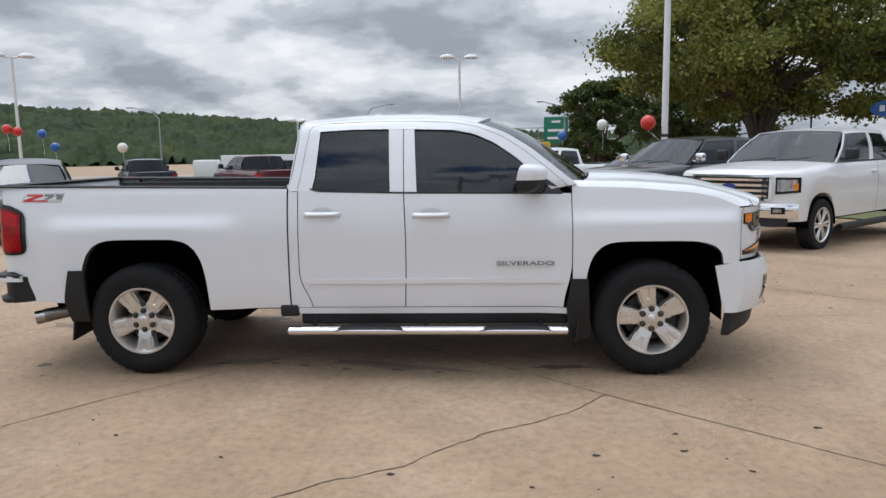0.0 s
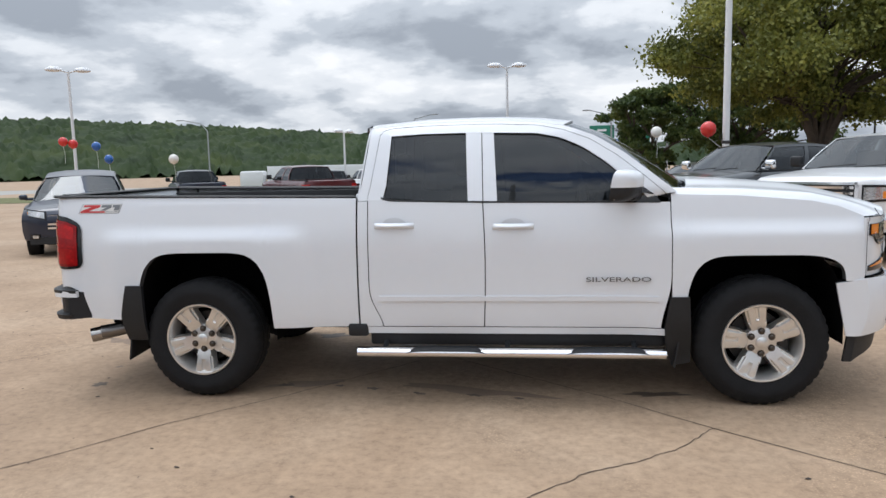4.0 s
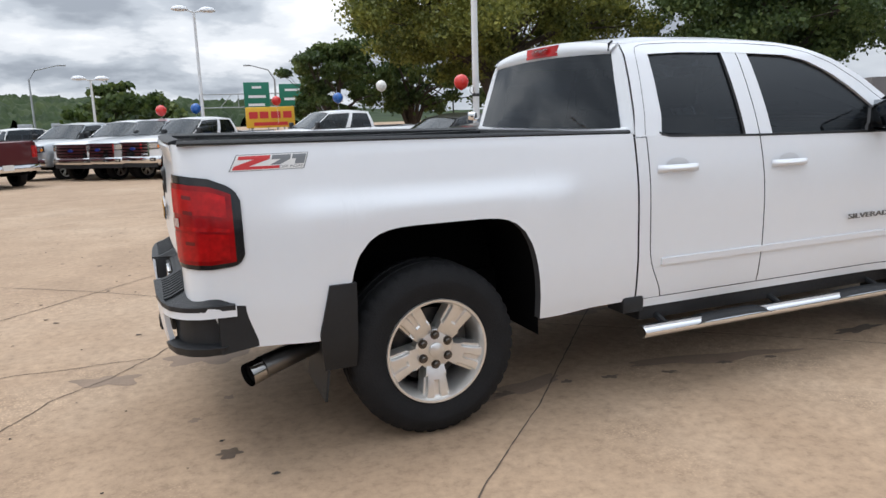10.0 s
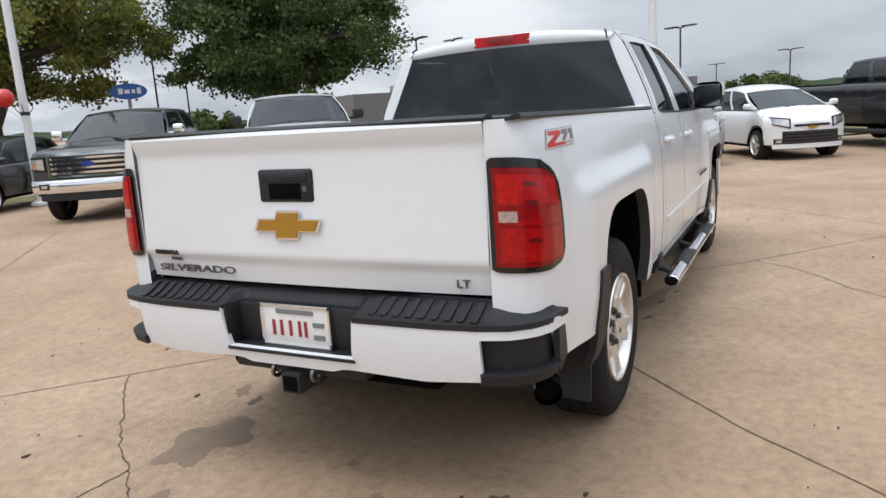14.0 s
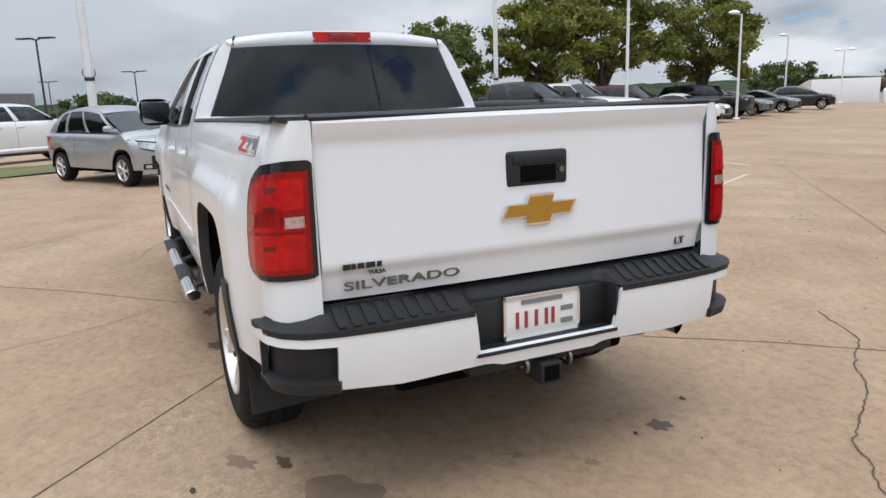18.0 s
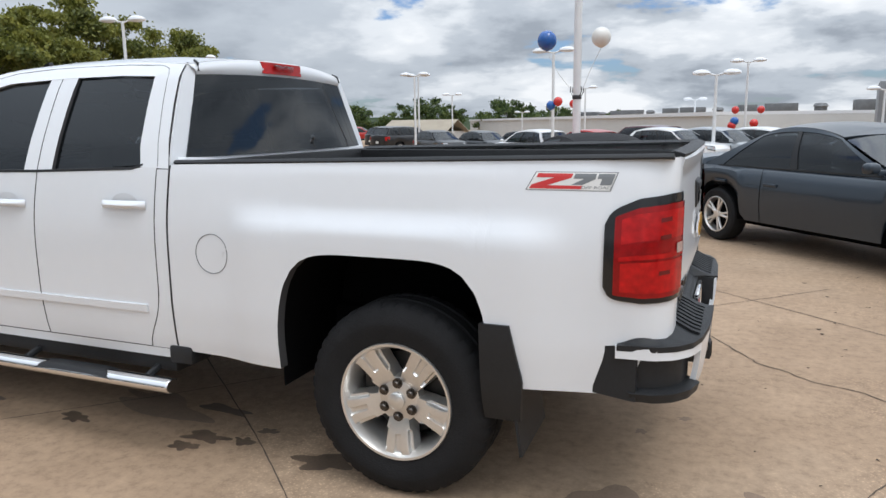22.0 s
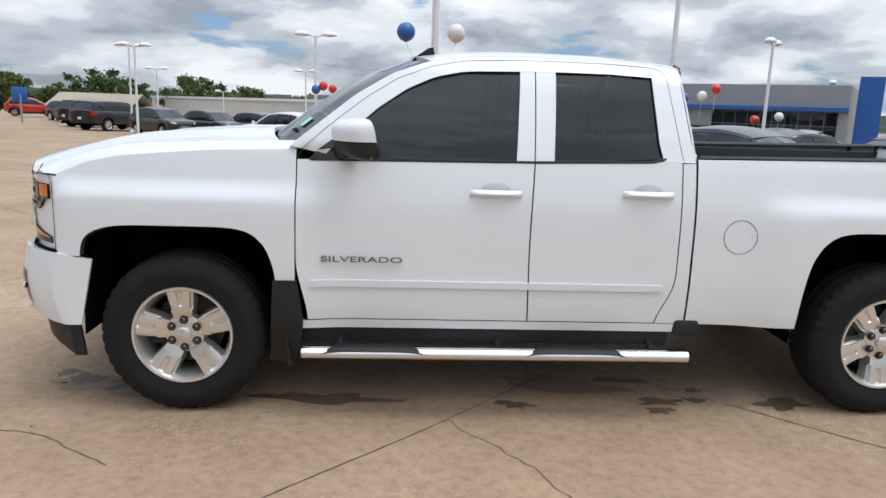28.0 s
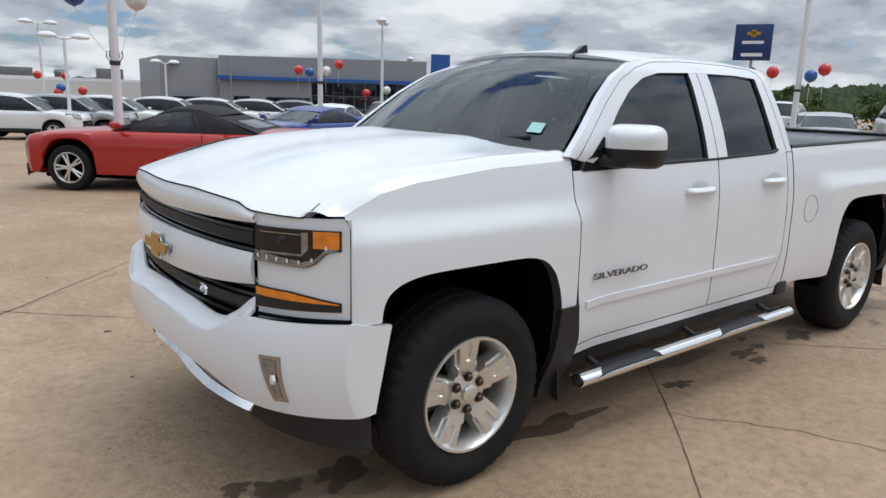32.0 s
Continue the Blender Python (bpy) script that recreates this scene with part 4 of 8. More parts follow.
    both("corner_step", lambda bm, s: grid(bm, 14, 5, lambda u, v: (along(BEND, u * 0.86)[0] + 0.10 * v, s * (along(BEND, u * 0.86)[1] - 0.06 * v), 0.588 - 0.012 * (1 - v) ** 3), 0.035), BLACKPLASTIC, "black corner step with raised grip")
    both("bumper_end_skirt", lambda bm, s: grid(bm, 6, 4, lambda u, v: (lerp(-2.76, -2.61, u), s * lerp(0.966, 0.945, u), lerp(0.545 + 0.01 * u, 0.748 - 0.02 * u, v)), 0.02), BLACKPLASTIC)
    def pad(u, v):
        k = 2 * u - 1
        x, y = along(EDGE, abs(k))
        x += 0.105 * (1 - step(0.275, 0.30, y))
        return (lerp(x - 0.004, -2.825 if abs(y) < 0.80 else lerp(-2.825, max(x, -2.69), (abs(y) - 0.80) / 0.18), v), math.copysign(lerp(y, min(y, 0.93), v), k), 0.748 + 0.050 * step(0.1, 1.0, v) * (1 - step(0.85, 1.0, abs(k))))
    bm = bmesh.new()
    grid(bm, 130, 6, pad, 0.02)
    bt = part("bumper_step_pad", bm, BLACKPLASTIC, t, "black ribbed bumper step pad")
    for s in (-1, 1):
        for i in range(9):
            bm = bmesh.new()
            y = s * (0.36 + i * 0.048)
            grid(bm, 2, 3, lambda u, v: (lerp(-2.955, -2.865, v), y + lerp(-0.011, 0.011, u), pad(0.5 + 0.5 * 0.4, lerp(0.15, 0.75, v))[2] + 0.007), 0.006)
            part("rib", bm, BLACKPLASTIC, bt)
    bm = bmesh.new()
    box(bm, -2.90, -2.86, -0.315, 0.315, 0.57, 0.745, 0.01)
    box(bm, -2.978, -2.88, -0.29, 0.29, 0.574, 0.588, 0.004)
    for y in (-0.296, 0.284):
        box(bm, -2.972, -2.88, y, y + 0.012, 0.574, 0.742, 0.003)
    part("plate_recess", bm, BLACKPLASTIC, t)
    bm = bmesh.new()
    box(bm, -2.915, -2.902, -0.1525, 0.1525, 0.605, 0.76, 0.006)
    for v in bm.verts:
        v.co.z -= 0.014
    lp = part("licence_plate", bm, PLATEWHITE, t, "white licence plate in a chrome frame")
    bm = bmesh.new()
    for a in ((-0.160, 0.160, 0.742, 0.753), (-0.160, 0.160, 0.588, 0.597), (-0.160, -0.150, 0.588, 0.753), (0.150, 0.160, 0.588, 0.753)):
        box(bm, -2.922, -2.905, a[0], a[1], a[2], a[3], 0.002)
    part("plate_frame", bm, CHROME, lp)
    for a in ((0.108, 0.096), (0.072, 0.060), (0.030, 0.018), (-0.012, -0.024), (-0.040, -0.052)):
        bm = bmesh.new()
        box(bm, -2.919, -2.914, a[1], a[0], 0.630, 0.690)
        part("number_bar", bm, PLATEINK, lp)
    for y, z, w, h in ((-0.105, 0.680, 0.05, 0.018), (-0.105, 0.633, 0.05, 0.018), (0.0, 0.724, 0.17, 0.016)):
        bm = bmesh.new()
        box(bm, -2.919, -2.914, y - w / 2, y + w / 2, z - h / 2, z + h / 2)
        part("text_bar", bm, DECALGREY, lp)
    # hitch, exhaust
    bm = bmesh.new()
    box(bm, -2.98, -2.60, -0.042, 0.042, 0.428, 0.508, 0.006)
    box(bm, -2.93, -2.80, -0.30, 0.30, 0.49, 0.55, 0.01)
    hi = part("hitch_receiver", bm, BLACKPLASTIC, t)
    bm = bmesh.new()
    box(bm, -2.984, -2.978, -0.030, 0.030, 0.440, 0.496)
    part("hitch_opening", bm, DARK, hi)
    for y in (-0.09, 0.09):
        bm = bmesh.new()
        lathe(bm, [(0.030, -0.006), (0.030, 0.006), (0.018, 0.006), (0.018, -0.006)], 16, closed=True, m=Matrix.Translation((-2.94, y, 0.50)))
        part("chain_loop", bm, STEEL, hi)
    bm = bmesh.new()
    tube(bm, [(-1.95, -0.62, 0.50), (-2.30, -0.72, 0.47), (-2.60, -0.86, 0.43)], [0.04, 0.045, 0.05], 16, caps=False)
    ex = part("exhaust_pipe", bm, STEEL, t)
    bm = bmesh.new()
    tube(bm, [(-2.48, -0.80, 0.445), (-2.66, -0.885, 0.415)], [0.046, 0.051], 20, caps=False)
    part("exhaust_tip", bm, CHROMEDARK, ex, "polished steel exhaust tip")
    bm = bmesh.new()
    tube(bm, [(-2.46, -0.79, 0.448), (-2.64, -0.875, 0.418)], 0.043, 18)
    part("exhaust_bore", bm, DARK, ex)

    # front
    def fascia(bm, y0, y1, z0, z1, off0=0.0, off1=0.0, ny=24, nz=5, thick=0.02, zc=None):
        grid(bm, ny, nz, lambda u, v: (nose(lerp(y0, y1, u)) + lerp(off0, off1, v) + (0.02 * math.sin(math.pi * v) if zc else 0), lerp(y0, y1, u), lerp(z0, z1, v)), thick)
        return bm
    for nm, lo, hi, off, half, lb in (("grille_bar", (0.885, 0.922), (1.045, 1.035), (0.022, 0.008), 0.665, "white centre grille bar"),):
        bm = bmesh.new()
        def bar(u, v):
            y = lerp(-half, half, u)
            k = (abs(y) / half) ** 2
            return (nose(y) + lerp(off[0], off[1], k) + 0.014 * math.sin(math.pi * v), y, lerp(lerp(lo[0], lo[1], k), lerp(hi[0], hi[1], k), v))
        grid(bm, 32, 6, bar, 0.02)
        part(nm, bm, WHITE, t, lb)
    for nm, a, z0, z1 in (("upper_grille", 0.665, 1.010, 1.165), ("lower_grille", 0.66, 0.755, 0.935)):
        bm = bmesh.new()
        fascia(bm, -a, a, z0, z1, -0.035, -0.045)
        g = part(nm, bm, DARK, t, "black mesh grille")
        for k in range(5):
            bm = bmesh.new()
            z = lerp(z0 + 0.03, z1 - 0.03, k / 4)
            fascia(bm, -a + 0.01, a - 0.01, z - 0.005, z + 0.005, -0.012, -0.016, nz=1, thick=0.012)
            part("grille_slat", bm, GLOSSBLACK, g)
        bm = bmesh.new()
        fascia(bm, -a + 0.01, a - 0.01, (z0 + z1) / 2 - 0.018, (z0 + z1) / 2 + 0.018, 0.0, 0.0, nz=2, thick=0.014)
        part("grille_blade", bm, BLACKPLASTIC, g)
    front = Matrix.Translation((2.740, 0, 0.958)) @ Matrix.Rotation(math.pi / 2, 4, "Z") @ Matrix.Rotation(math.pi / 2, 4, "X")
    bm = bmesh.new()
    prism(bm, [(x * 1.06, y * 1.16) for x, y in cross], 0.012, front)
    em = part("emblem", bm, CHROME, t, "chrome edge of the gold cross emblem")
    bm = bmesh.new()
    prism(bm, cross, 0.018, front)
    part("emblem_face", bm, GOLD, em)
    lettering("grille_badge", "Z71", 0.05, 0.004, CHROME, t, Matrix.Translation((2.696, 0.37, 0.848)) @ Matrix.Rotation(math.pi / 2 - 0.12, 4, "Z") @ Matrix.Rotation(math.pi / 2, 4, "X"), squash=1.2, shear=0.3)
    for s in (-1, 1):
        Y = lambda u, a, b: s * lerp(a, b, u)
        def corner(u, v, a, b, z0, z1, off):
            y = lerp(a, b, u)
            x = nose(y) + off
            return (x, s * y, lerp(z0, z1, v))
        # white corner panel round the lamps
        bm = bmesh.new()
        grid(bm, 20, 16, lambda u, v: corner(u, v, 0.668, 0.947, lerp(0.80, 0.818, u), 1.175, -0.004), 0.015)
        part("lamp_surround", bm, WHITE, t, "white corner panel round the lamps")
        bm = bmesh.new()
        tube(bm, [(nose(y) + 0.001, s * y, 1.179) for y in [lerp(0.83, 0.935, k / 8) for k in range(9)]] + [(2.409, s * 0.949, 1.168), (2.400, s * 0.951, 1.145), (2.398, s * 0.952, 1.0), (2.398, s * 0.955, 0.82)], 0.0015, 6)
        part("fender_seam", bm, DARK, t)
        bm = bmesh.new()
        tube(bm, [(nose(0.669) + 0.006, s * 0.669, z) for z in (0.80, 1.0, 1.175)], 0.0018, 6)
        part("lamp_seam", bm, DARK, t)
        low = lambda y: curve([(0.66, 1.012), (0.845, 1.004), (0.875, 1.022), (0.90, 1.060), (0.932, 1.066)], y)
        bm = bmesh.new()
        grid(bm, 22, 8, lambda u, v: corner(u, v, 0.672, 0.931, low(lerp(0.672, 0.931, u)), 1.136, 0.006), 0.01)
        hl = part("headlight", bm, GLOSSBLACK, t, "dark projector headlight with an amber corner")
        bm = bmesh.new()
        grid(bm, 6, 6, lambda u, v: corner(u, v, 0.868, 0.929, 1.074, 1.133, 0.011), 0)
        part("amber_corner", bm, AMBER, hl)
        bm = bmesh.new()
        grid(bm, 18, 3, lambda u, v: corner(u, v, 0.675, 0.926, low(lerp(0.675, 0.926, u)) + 0.002, low(lerp(0.675, 0.926, u)) + lerp(0.040, 0.012, u), 0.011), 0)
        part("clear_strip", bm, LAMPBOWL, hl, "clear lower lamp strip")
        bm = bmesh.new()
        grid(bm, 12, 1, lambda u, v: corner(u, v, 0.70, 0.840, 1.045 - 0.004 * v, 1.053, 0.012), 0)
        grid(bm, 1, 6, lambda u, v: corner(u, v, 0.838, 0.856, lerp(1.047, 1.070, u), 1.128, 0.012), 0)
        part("daytime_strip", bm, LAMPBOWL, hl, "chrome strip beside the lamp")
        bm = bmesh.new()
        bmesh.ops.create_uvsphere(bm, u_segments=20, v_segments=12, radius=0.034, matrix=Matrix.Translation((nose(0.76) - 0.026, s * 0.76, 1.090)))
        part("projector", bm, GLOSSBLACK, hl)
        for k in range(7):
            bm = bmesh.new()
            y = lerp(0.69, 0.90, k / 6)
            lathe(bm, [(0.0, 0.004), (0.007, 0.002), (0.008, 0.0)], 10, m=Matrix.Translation((nose(y) + 0.012, s * y, low(y) + lerp(0.021, 0.016, k / 6))) @ Matrix.Rotation(-math.pi / 2, 4, "Z"))
            part("lamp_dot", bm, PLATEWHITE, hl)
        bm = bmesh.new()
        grid(bm, 12, 1, lambda u, v: corner(u, v, 0.70, 0.835, 1.117 - 0.003 * v, 1.122, 0.012), 0)
        part("brow_strip", bm, LAMPBOWL, hl)
        bm = bmesh.new()
        tl = lambda y: curve([(0.66, 0.922), (0.80, 0.915), (0.86, 0.902), (0.93, 0.884)], y)
        grid(bm, 16, 4, lambda u, v: corner(u, v, 0.672, 0.931, lerp(0.846, 0.852, u), tl(lerp(0.672, 0.931, u)), 0.006), 0.008)
        ts = part("turn_signal", bm, GLOSSBLACK, t, "amber strip lamp over a dark base")
        bm = bmesh.new()
        grid(bm, 16, 4, lambda u, v: corner(u, v, 0.676, 0.928, lerp(0.890, 0.878, u), tl(lerp(0.672, 0.931, u)) - 0.003, 0.011), 0)
        part("amber_lens", bm, AMBER, ts)
    def bump_nose(y, z):
        a = min(1.0, abs(y) / 0.962)
        return 2.79 - 0.14 * a ** 1.6 - 0.225 * a ** 7 - 0.045 * ((z - 0.66) / 0.2) ** 2
    bump_low = lambda a: curve([(0, 0.606), (0.25, 0.596), (0.32, 0.580), (0.48, 0.560), (0.62, 0.510), (0.69, 0.488), (0.96, 0.457)], a)
    def fb(u, v):
        y = lerp(-0.962, 0.962, u)
        a = abs(y)
        top = curve([(0, 0.748), (0.20, 0.738), (0.40, 0.716), (0.48, 0.716), (0.56, 0.750), (0.64, 0.806), (0.70, 0.818), (0.962, 0.812)], a)
        z = lerp(bump_low(a), top, v)
        return (bump_nose(y, z), y, z)
    bm = bmesh.new()
    grid(bm, 60, 14, fb, 0.03)
    fbp = part("front_bumper", bm, WHITE, t, "white painted front bumper")
    lip_z = lambda a: curve([(0, 0.796), (0.25, 0.782), (0.42, 0.762), (0.50, 0.768), (0.58, 0.812), (0.64, 0.862), (0.668, 0.880)], a)
    def lip(u, v):
        """White lip that falls into a shallow V under the lower grille."""
        y = lerp(-0.667, 0.667, u)
        q = fb(0.5 + y / 1.924, 1.0)
        return (lerp(q[0] - 0.012, nose(y) + 0.004, v ** 0.7) - 0.010 * math.sin(math.pi * v), y, lerp(q[2] - 0.004, lip_z(abs(y)), v))
    bm = bmesh.new()
    grid(bm, 72, 6, lip, 0.012)
    part("grille_lip", bm, WHITE, fbp)
    def bump_side(u, v, s):
        x0 = bump_nose(0.962, lerp(0.457, 0.812, v))
        return (lerp(x0, 2.298 - 0.066 * v, u), s * (0.962 + 0.006 * math.sin(math.pi * u)), lerp(0.457, lerp(0.812, 0.782, u), v))
    both("bumper_side", lambda bm, s: grid(bm, 8, 10, lambda u, v: bump_side(u, v, s), 0.02), WHITE)
    both("bumper_gap", lambda bm, s: tube(bm, [(nose(y) + 0.012, s * y, 0.820) for y in (0.68, 0.76, 0.84, 0.90, 0.945)] + [(2.33, s * 0.945, 0.806), (2.25, s * 0.945, 0.794)], 0.007, 6), DARK)
    def dam(u, v, s):
        y = lerp(0.56, 0.950, math.sin(min(1, u * 1.5) * math.pi / 2))
        x = bump_nose(y, 0.50) - 0.055 if u < 0.667 else lerp(bump_nose(0.95, 0.50) - 0.055, 2.315, (u - 0.667) * 3)
        return (x - 0.02 * (1 - v), s * (y - 0.012 * (1 - v)), lerp(lerp(0.40, 0.292, min(1, u * 1.6)), bump_low(y) + 0.02, v))
    both("front_valance", lambda bm, s: grid(bm, 24, 6, lambda u, v: dam(u, v, s), 0.02), BLACKPLASTIC, "black lower air dam")
    skid_z = lambda a: curve([(0, 0.580), (0.24, 0.556), (0.32, 0.520), (0.45, 0.490), (0.70, 0.466)], a)
    bm = bmesh.new()
    grid(bm, 48, 4, lambda u, v: (lambda y: (bump_nose(y, 0.56) - 0.022 + 0.020 * (1 - v), y, skid_z(abs(y)) + lerp(0.0, lerp(0.040, 0.022, abs(y) / 0.7), v)))(lerp(-0.70, 0.70, u)), 0.012)
    part("skid_plate", bm, CHROME, t, "silver skid strip under the bumper")
    bm = bmesh.new()
    grid(bm, 20, 4, lambda u, v: (nose(lerp(-0.66, 0.66, u)) - 0.01, lerp(-0.66, 0.66, u), lerp(skid_z(abs(lerp(-0.66, 0.66, u))) + 0.004, 0.62, v)), 0.01)
    part("lower_intake", bm, DARK, t)
    for s in (-1, 1):
        def fog(u, v, grow, off):
            z = lerp(0.532 - grow, 0.690 + grow, v)
            y = lerp(lerp(0.800, 0.766, v) - grow, lerp(0.830, 0.822, v) + grow, u)
            return (bump_nose(y, z) + off, s * y, z)
        bm = bmesh.new()
        grid(bm, 8, 12, lambda u, v: fog(u, v, 0.006, 0.005), 0.012)
        fg = part("fog_light", bm, CHROMEDARK, fbp, "chrome-framed fog light")
        bm = bmesh.new()
        grid(bm, 8, 12, lambda u, v: fog(u, v, -0.006, 0.0075), 0)
        part("fog_bowl", bm, LAMPBOWL, fg)
        bm = bmesh.new()
        lathe(bm, [(0.0, 0.012), (0.016, 0.010), (0.018, 0.0)], 16, m=Matrix.Translation((bump_nose(0.805, 0.60) + 0.004, s * 0.806, 0.612)) @ Matrix.Rotation(-math.pi / 2, 4, "Z"))
        part("fog_lens", bm, PLATEWHITE, fg)
    # badges on the sides
    def on_side(q, s):
        """Lays a flat outline on the bed side near the tail light."""
        x, z = -2.51 + (0.93 * q[0] if s < 0 else -0.93 * q[0]), 1.303 + 0.66 * q[1]
        y = side_y(max(x, -2.655), z) - curve([(-2.815, 0.022), (-2.76, 0.006), (-2.655, 0.0), (-2.6, 0.0)], x)
        return Vector((x, s * (y + q[2]), z))
    for s in (-1, 1):
        turn = Matrix.Rotation(0 if s < 0 else math.pi, 4, "Z") @ Matrix.Rotation(math.pi / 2, 4, "X")
        y = side_y(1.16, 0.812) + 0.006
        lettering("door_lettering", "SILVERADO", 0.040, 0.003, BADGEDARK, t, Matrix.Translation((0.945, s * y, 0.812)) @ turn, squash=1.95, bold=0.0003)
        def film(pts, lift):
            bm = bmesh.new()
            f = bm.faces.new([bm.verts.new((x, y, lift)) for x, y in pts])
            bmesh.ops.triangulate(bm, faces=[f])
            bmesh.ops.subdivide_edges(bm, edges=bm.edges[:], cuts=5, use_grid_fill=True)
            for v in bm.verts:
                v.co = on_side(v.co, s)
            return bm
        dc = part("decal", film([(-0.172, -0.049), (0.150, -0.049), (0.176, 0.049), (-0.134, 0.049)], 0.0012), DECALGREY, t, "red and grey off-road decal", smooth=0)
        part("decal_field", film([(-0.166, -0.0455), (0.147, -0.0455), (0.171, 0.0455), (-0.131, 0.0455)], 0.0020), PLATEWHITE, dc, smooth=0)
        for pts, mt in (([(-0.124, 0.040), (0.010, 0.040), (0.004, 0.018), (-0.086, -0.022), (0.046, -0.023), (0.042, -0.040), (-0.157, -0.040), (-0.149, -0.020), (-0.062, 0.019), (-0.130, 0.019)], DECALRED),
                        ([(0.018, 0.040), (0.098, 0.040), (0.093, 0.012), (0.046, -0.018), (0.004, -0.018), (0.052, 0.014), (0.012, 0.014)], DECALGREY),
                        ([(0.106, 0.040), (0.166, 0.040), (0.151, -0.018), (0.110, -0.018), (0.118, 0.014), (0.101, 0.014)], DECALGREY)):
            part("decal_letter", film(pts, 0.0028), mt, dc, smooth=0)
        word = lettering("decal_lettering", "OFF ROAD", 0.020, 0.0, DECALGREY, dc, Matrix.Translation((0.096, -0.032, 0.0030)), squash=1.15, shear=0.15)
        for v in word.data.vertices:
            v.co = on_side(v.co, s)
    # fuel door
    bm = bmesh.new()
    tube(bm, [(-0.961 + 0.086 * math.cos(a), side_y(-0.961 + 0.086 * math.cos(a), 0.964 + 0.086 * math.sin(a)) + 0.0005, 0.964 + 0.086 * math.sin(a)) for a in [2 * math.pi * k / 48 for k in range(49)]], 0.0022, 6)
    fd = part("fuel_door", bm, DECALGREY, t, "round fuel door seam")
    # grey square draws the shaded finger notch, no hollow is cut
    bm = bmesh.new()
    box(bm, -1.046, -1.018, side_y(-1.0, 1.0), side_y(-1.0, 1.0) + 0.004, 0.950, 0.978, 0.001)
    part("finger_pull", bm, RECESSGREY, fd)
    for x in (AXF, AXR):
        for s in (-1, 1):
            wheel(t, x, s * 0.82, s, (101 if s < 0 else 86) if x > 0 else -91)
    return t


truck = build_truck()
# ---- other vehicles ----
CARGLASS = glass("parked_car_glass", (0.30, 0.35, 0.36), 0.45)
GUNMETAL = mat("gunmetal", (0.05, 0.052, 0.056), 0.35, 0.6)
HEADLAMP = mat("headlamp", (0.66, 0.67, 0.68), 0.16, 0.75, vary=0.45, scale=7, coat=0.6)
TAILRED = mat("tail_red", (0.45, 0.012, 0.012), 0.15, vary=0.4, scale=15, coat=0.5)
SOFTTOP = mat("black_canvas", (0.014, 0.014, 0.016), 0.85, vary=0.3, scale=30, bump=0.2, bscale=200)


def paint(name, c, metal=0.15):
    return mat("paint_" + name, c, 0.28, metal, vary=0.04, scale=2.0, coat=0.55)


PAINTS = dict(white=paint("white", (0.74, 0.745, 0.755), 0), black=paint("black", (0.012, 0.012, 0.014)), graphite=paint("graphite", (0.045, 0.05, 0.055), 0.4), maroon=paint("maroon", (0.085, 0.010, 0.014)),
              red=paint("red", (0.42, 0.018, 0.012)), silver=paint("silver", (0.42, 0.44, 0.46), 0.6), navy=paint("navy", (0.010, 0.016, 0.035)), blue=paint("blue", (0.015, 0.035, 0.22)), grey=paint("grey", (0.16, 0.17, 0.18), 0.4), slate=paint("slate", (0.028, 0.040, 0.055), 0.4))
WHEEL_MESH = {}


def small_wheel(parent, x, y, s, r, shine, spokes=5):
    """A tyre with a spoked rim; alike wheels share their meshes."""
    key = (round(r, 3), shine.name, spokes)
    w = new("wheel")
    w.parent = parent
    w.matrix_basis = pose(x, y, r) @ Matrix.Diagonal((1, s, 1, 1))
    if key not in WHEEL_MESH:
        k = r * 0.68
        bm = bmesh.new()
        lathe(bm, [(k, -0.11), (r - 0.03, -0.115), (r - 0.005, -0.09), (r, -0.06), (r, 0.06), (r - 0.005, 0.09), (r - 0.03, 0.115), (k + 0.02, 0.122), (k, 0.112)], 40)
        ty = part("tyre", bm, RUBBER, w)
        bm = bmesh.new()
        lathe(bm, [(k, 0.115), (k * 0.95, 0.117), (k * 0.90, 0.10), (k * 0.88, -0.05)], 40)
        for i in range(spokes):
            a = 2 * math.pi * i / spokes
            for d in ((-1, 1) if spokes > 4 else (0,)):
                lean = Matrix.Rotation(-a - d * 0.15, 4, "Y")
                box(bm, 0.02, k * 0.93, 0.075, 0.105, -k * 0.062, k * 0.062, 0.008, lean, 1)
            box(bm, 0.02, k * 0.55, 0.07, 0.098, -k * 0.11, k * 0.11, 0.008, Matrix.Rotation(-a, 4, "Y"), 1)
        lathe(bm, [(0.0, 0.112), (k * 0.2, 0.110), (k * 0.24, 0.08)], 20)
        ri = part("rim", bm, shine, w)
        bm = bmesh.new()
        lathe(bm, [(0.0, 0.02), (k * 0.92, 0.02)], 28)
        hub = part("brake_backing", bm, DARK, w)
        WHEEL_MESH[key] = [(o.name.split(".")[0], o.data) for o in (ty, ri, hub)]
    else:
        for nm, me in WHEEL_MESH[key]:
            o = new(nm, me)
            o.parent = w
    return w


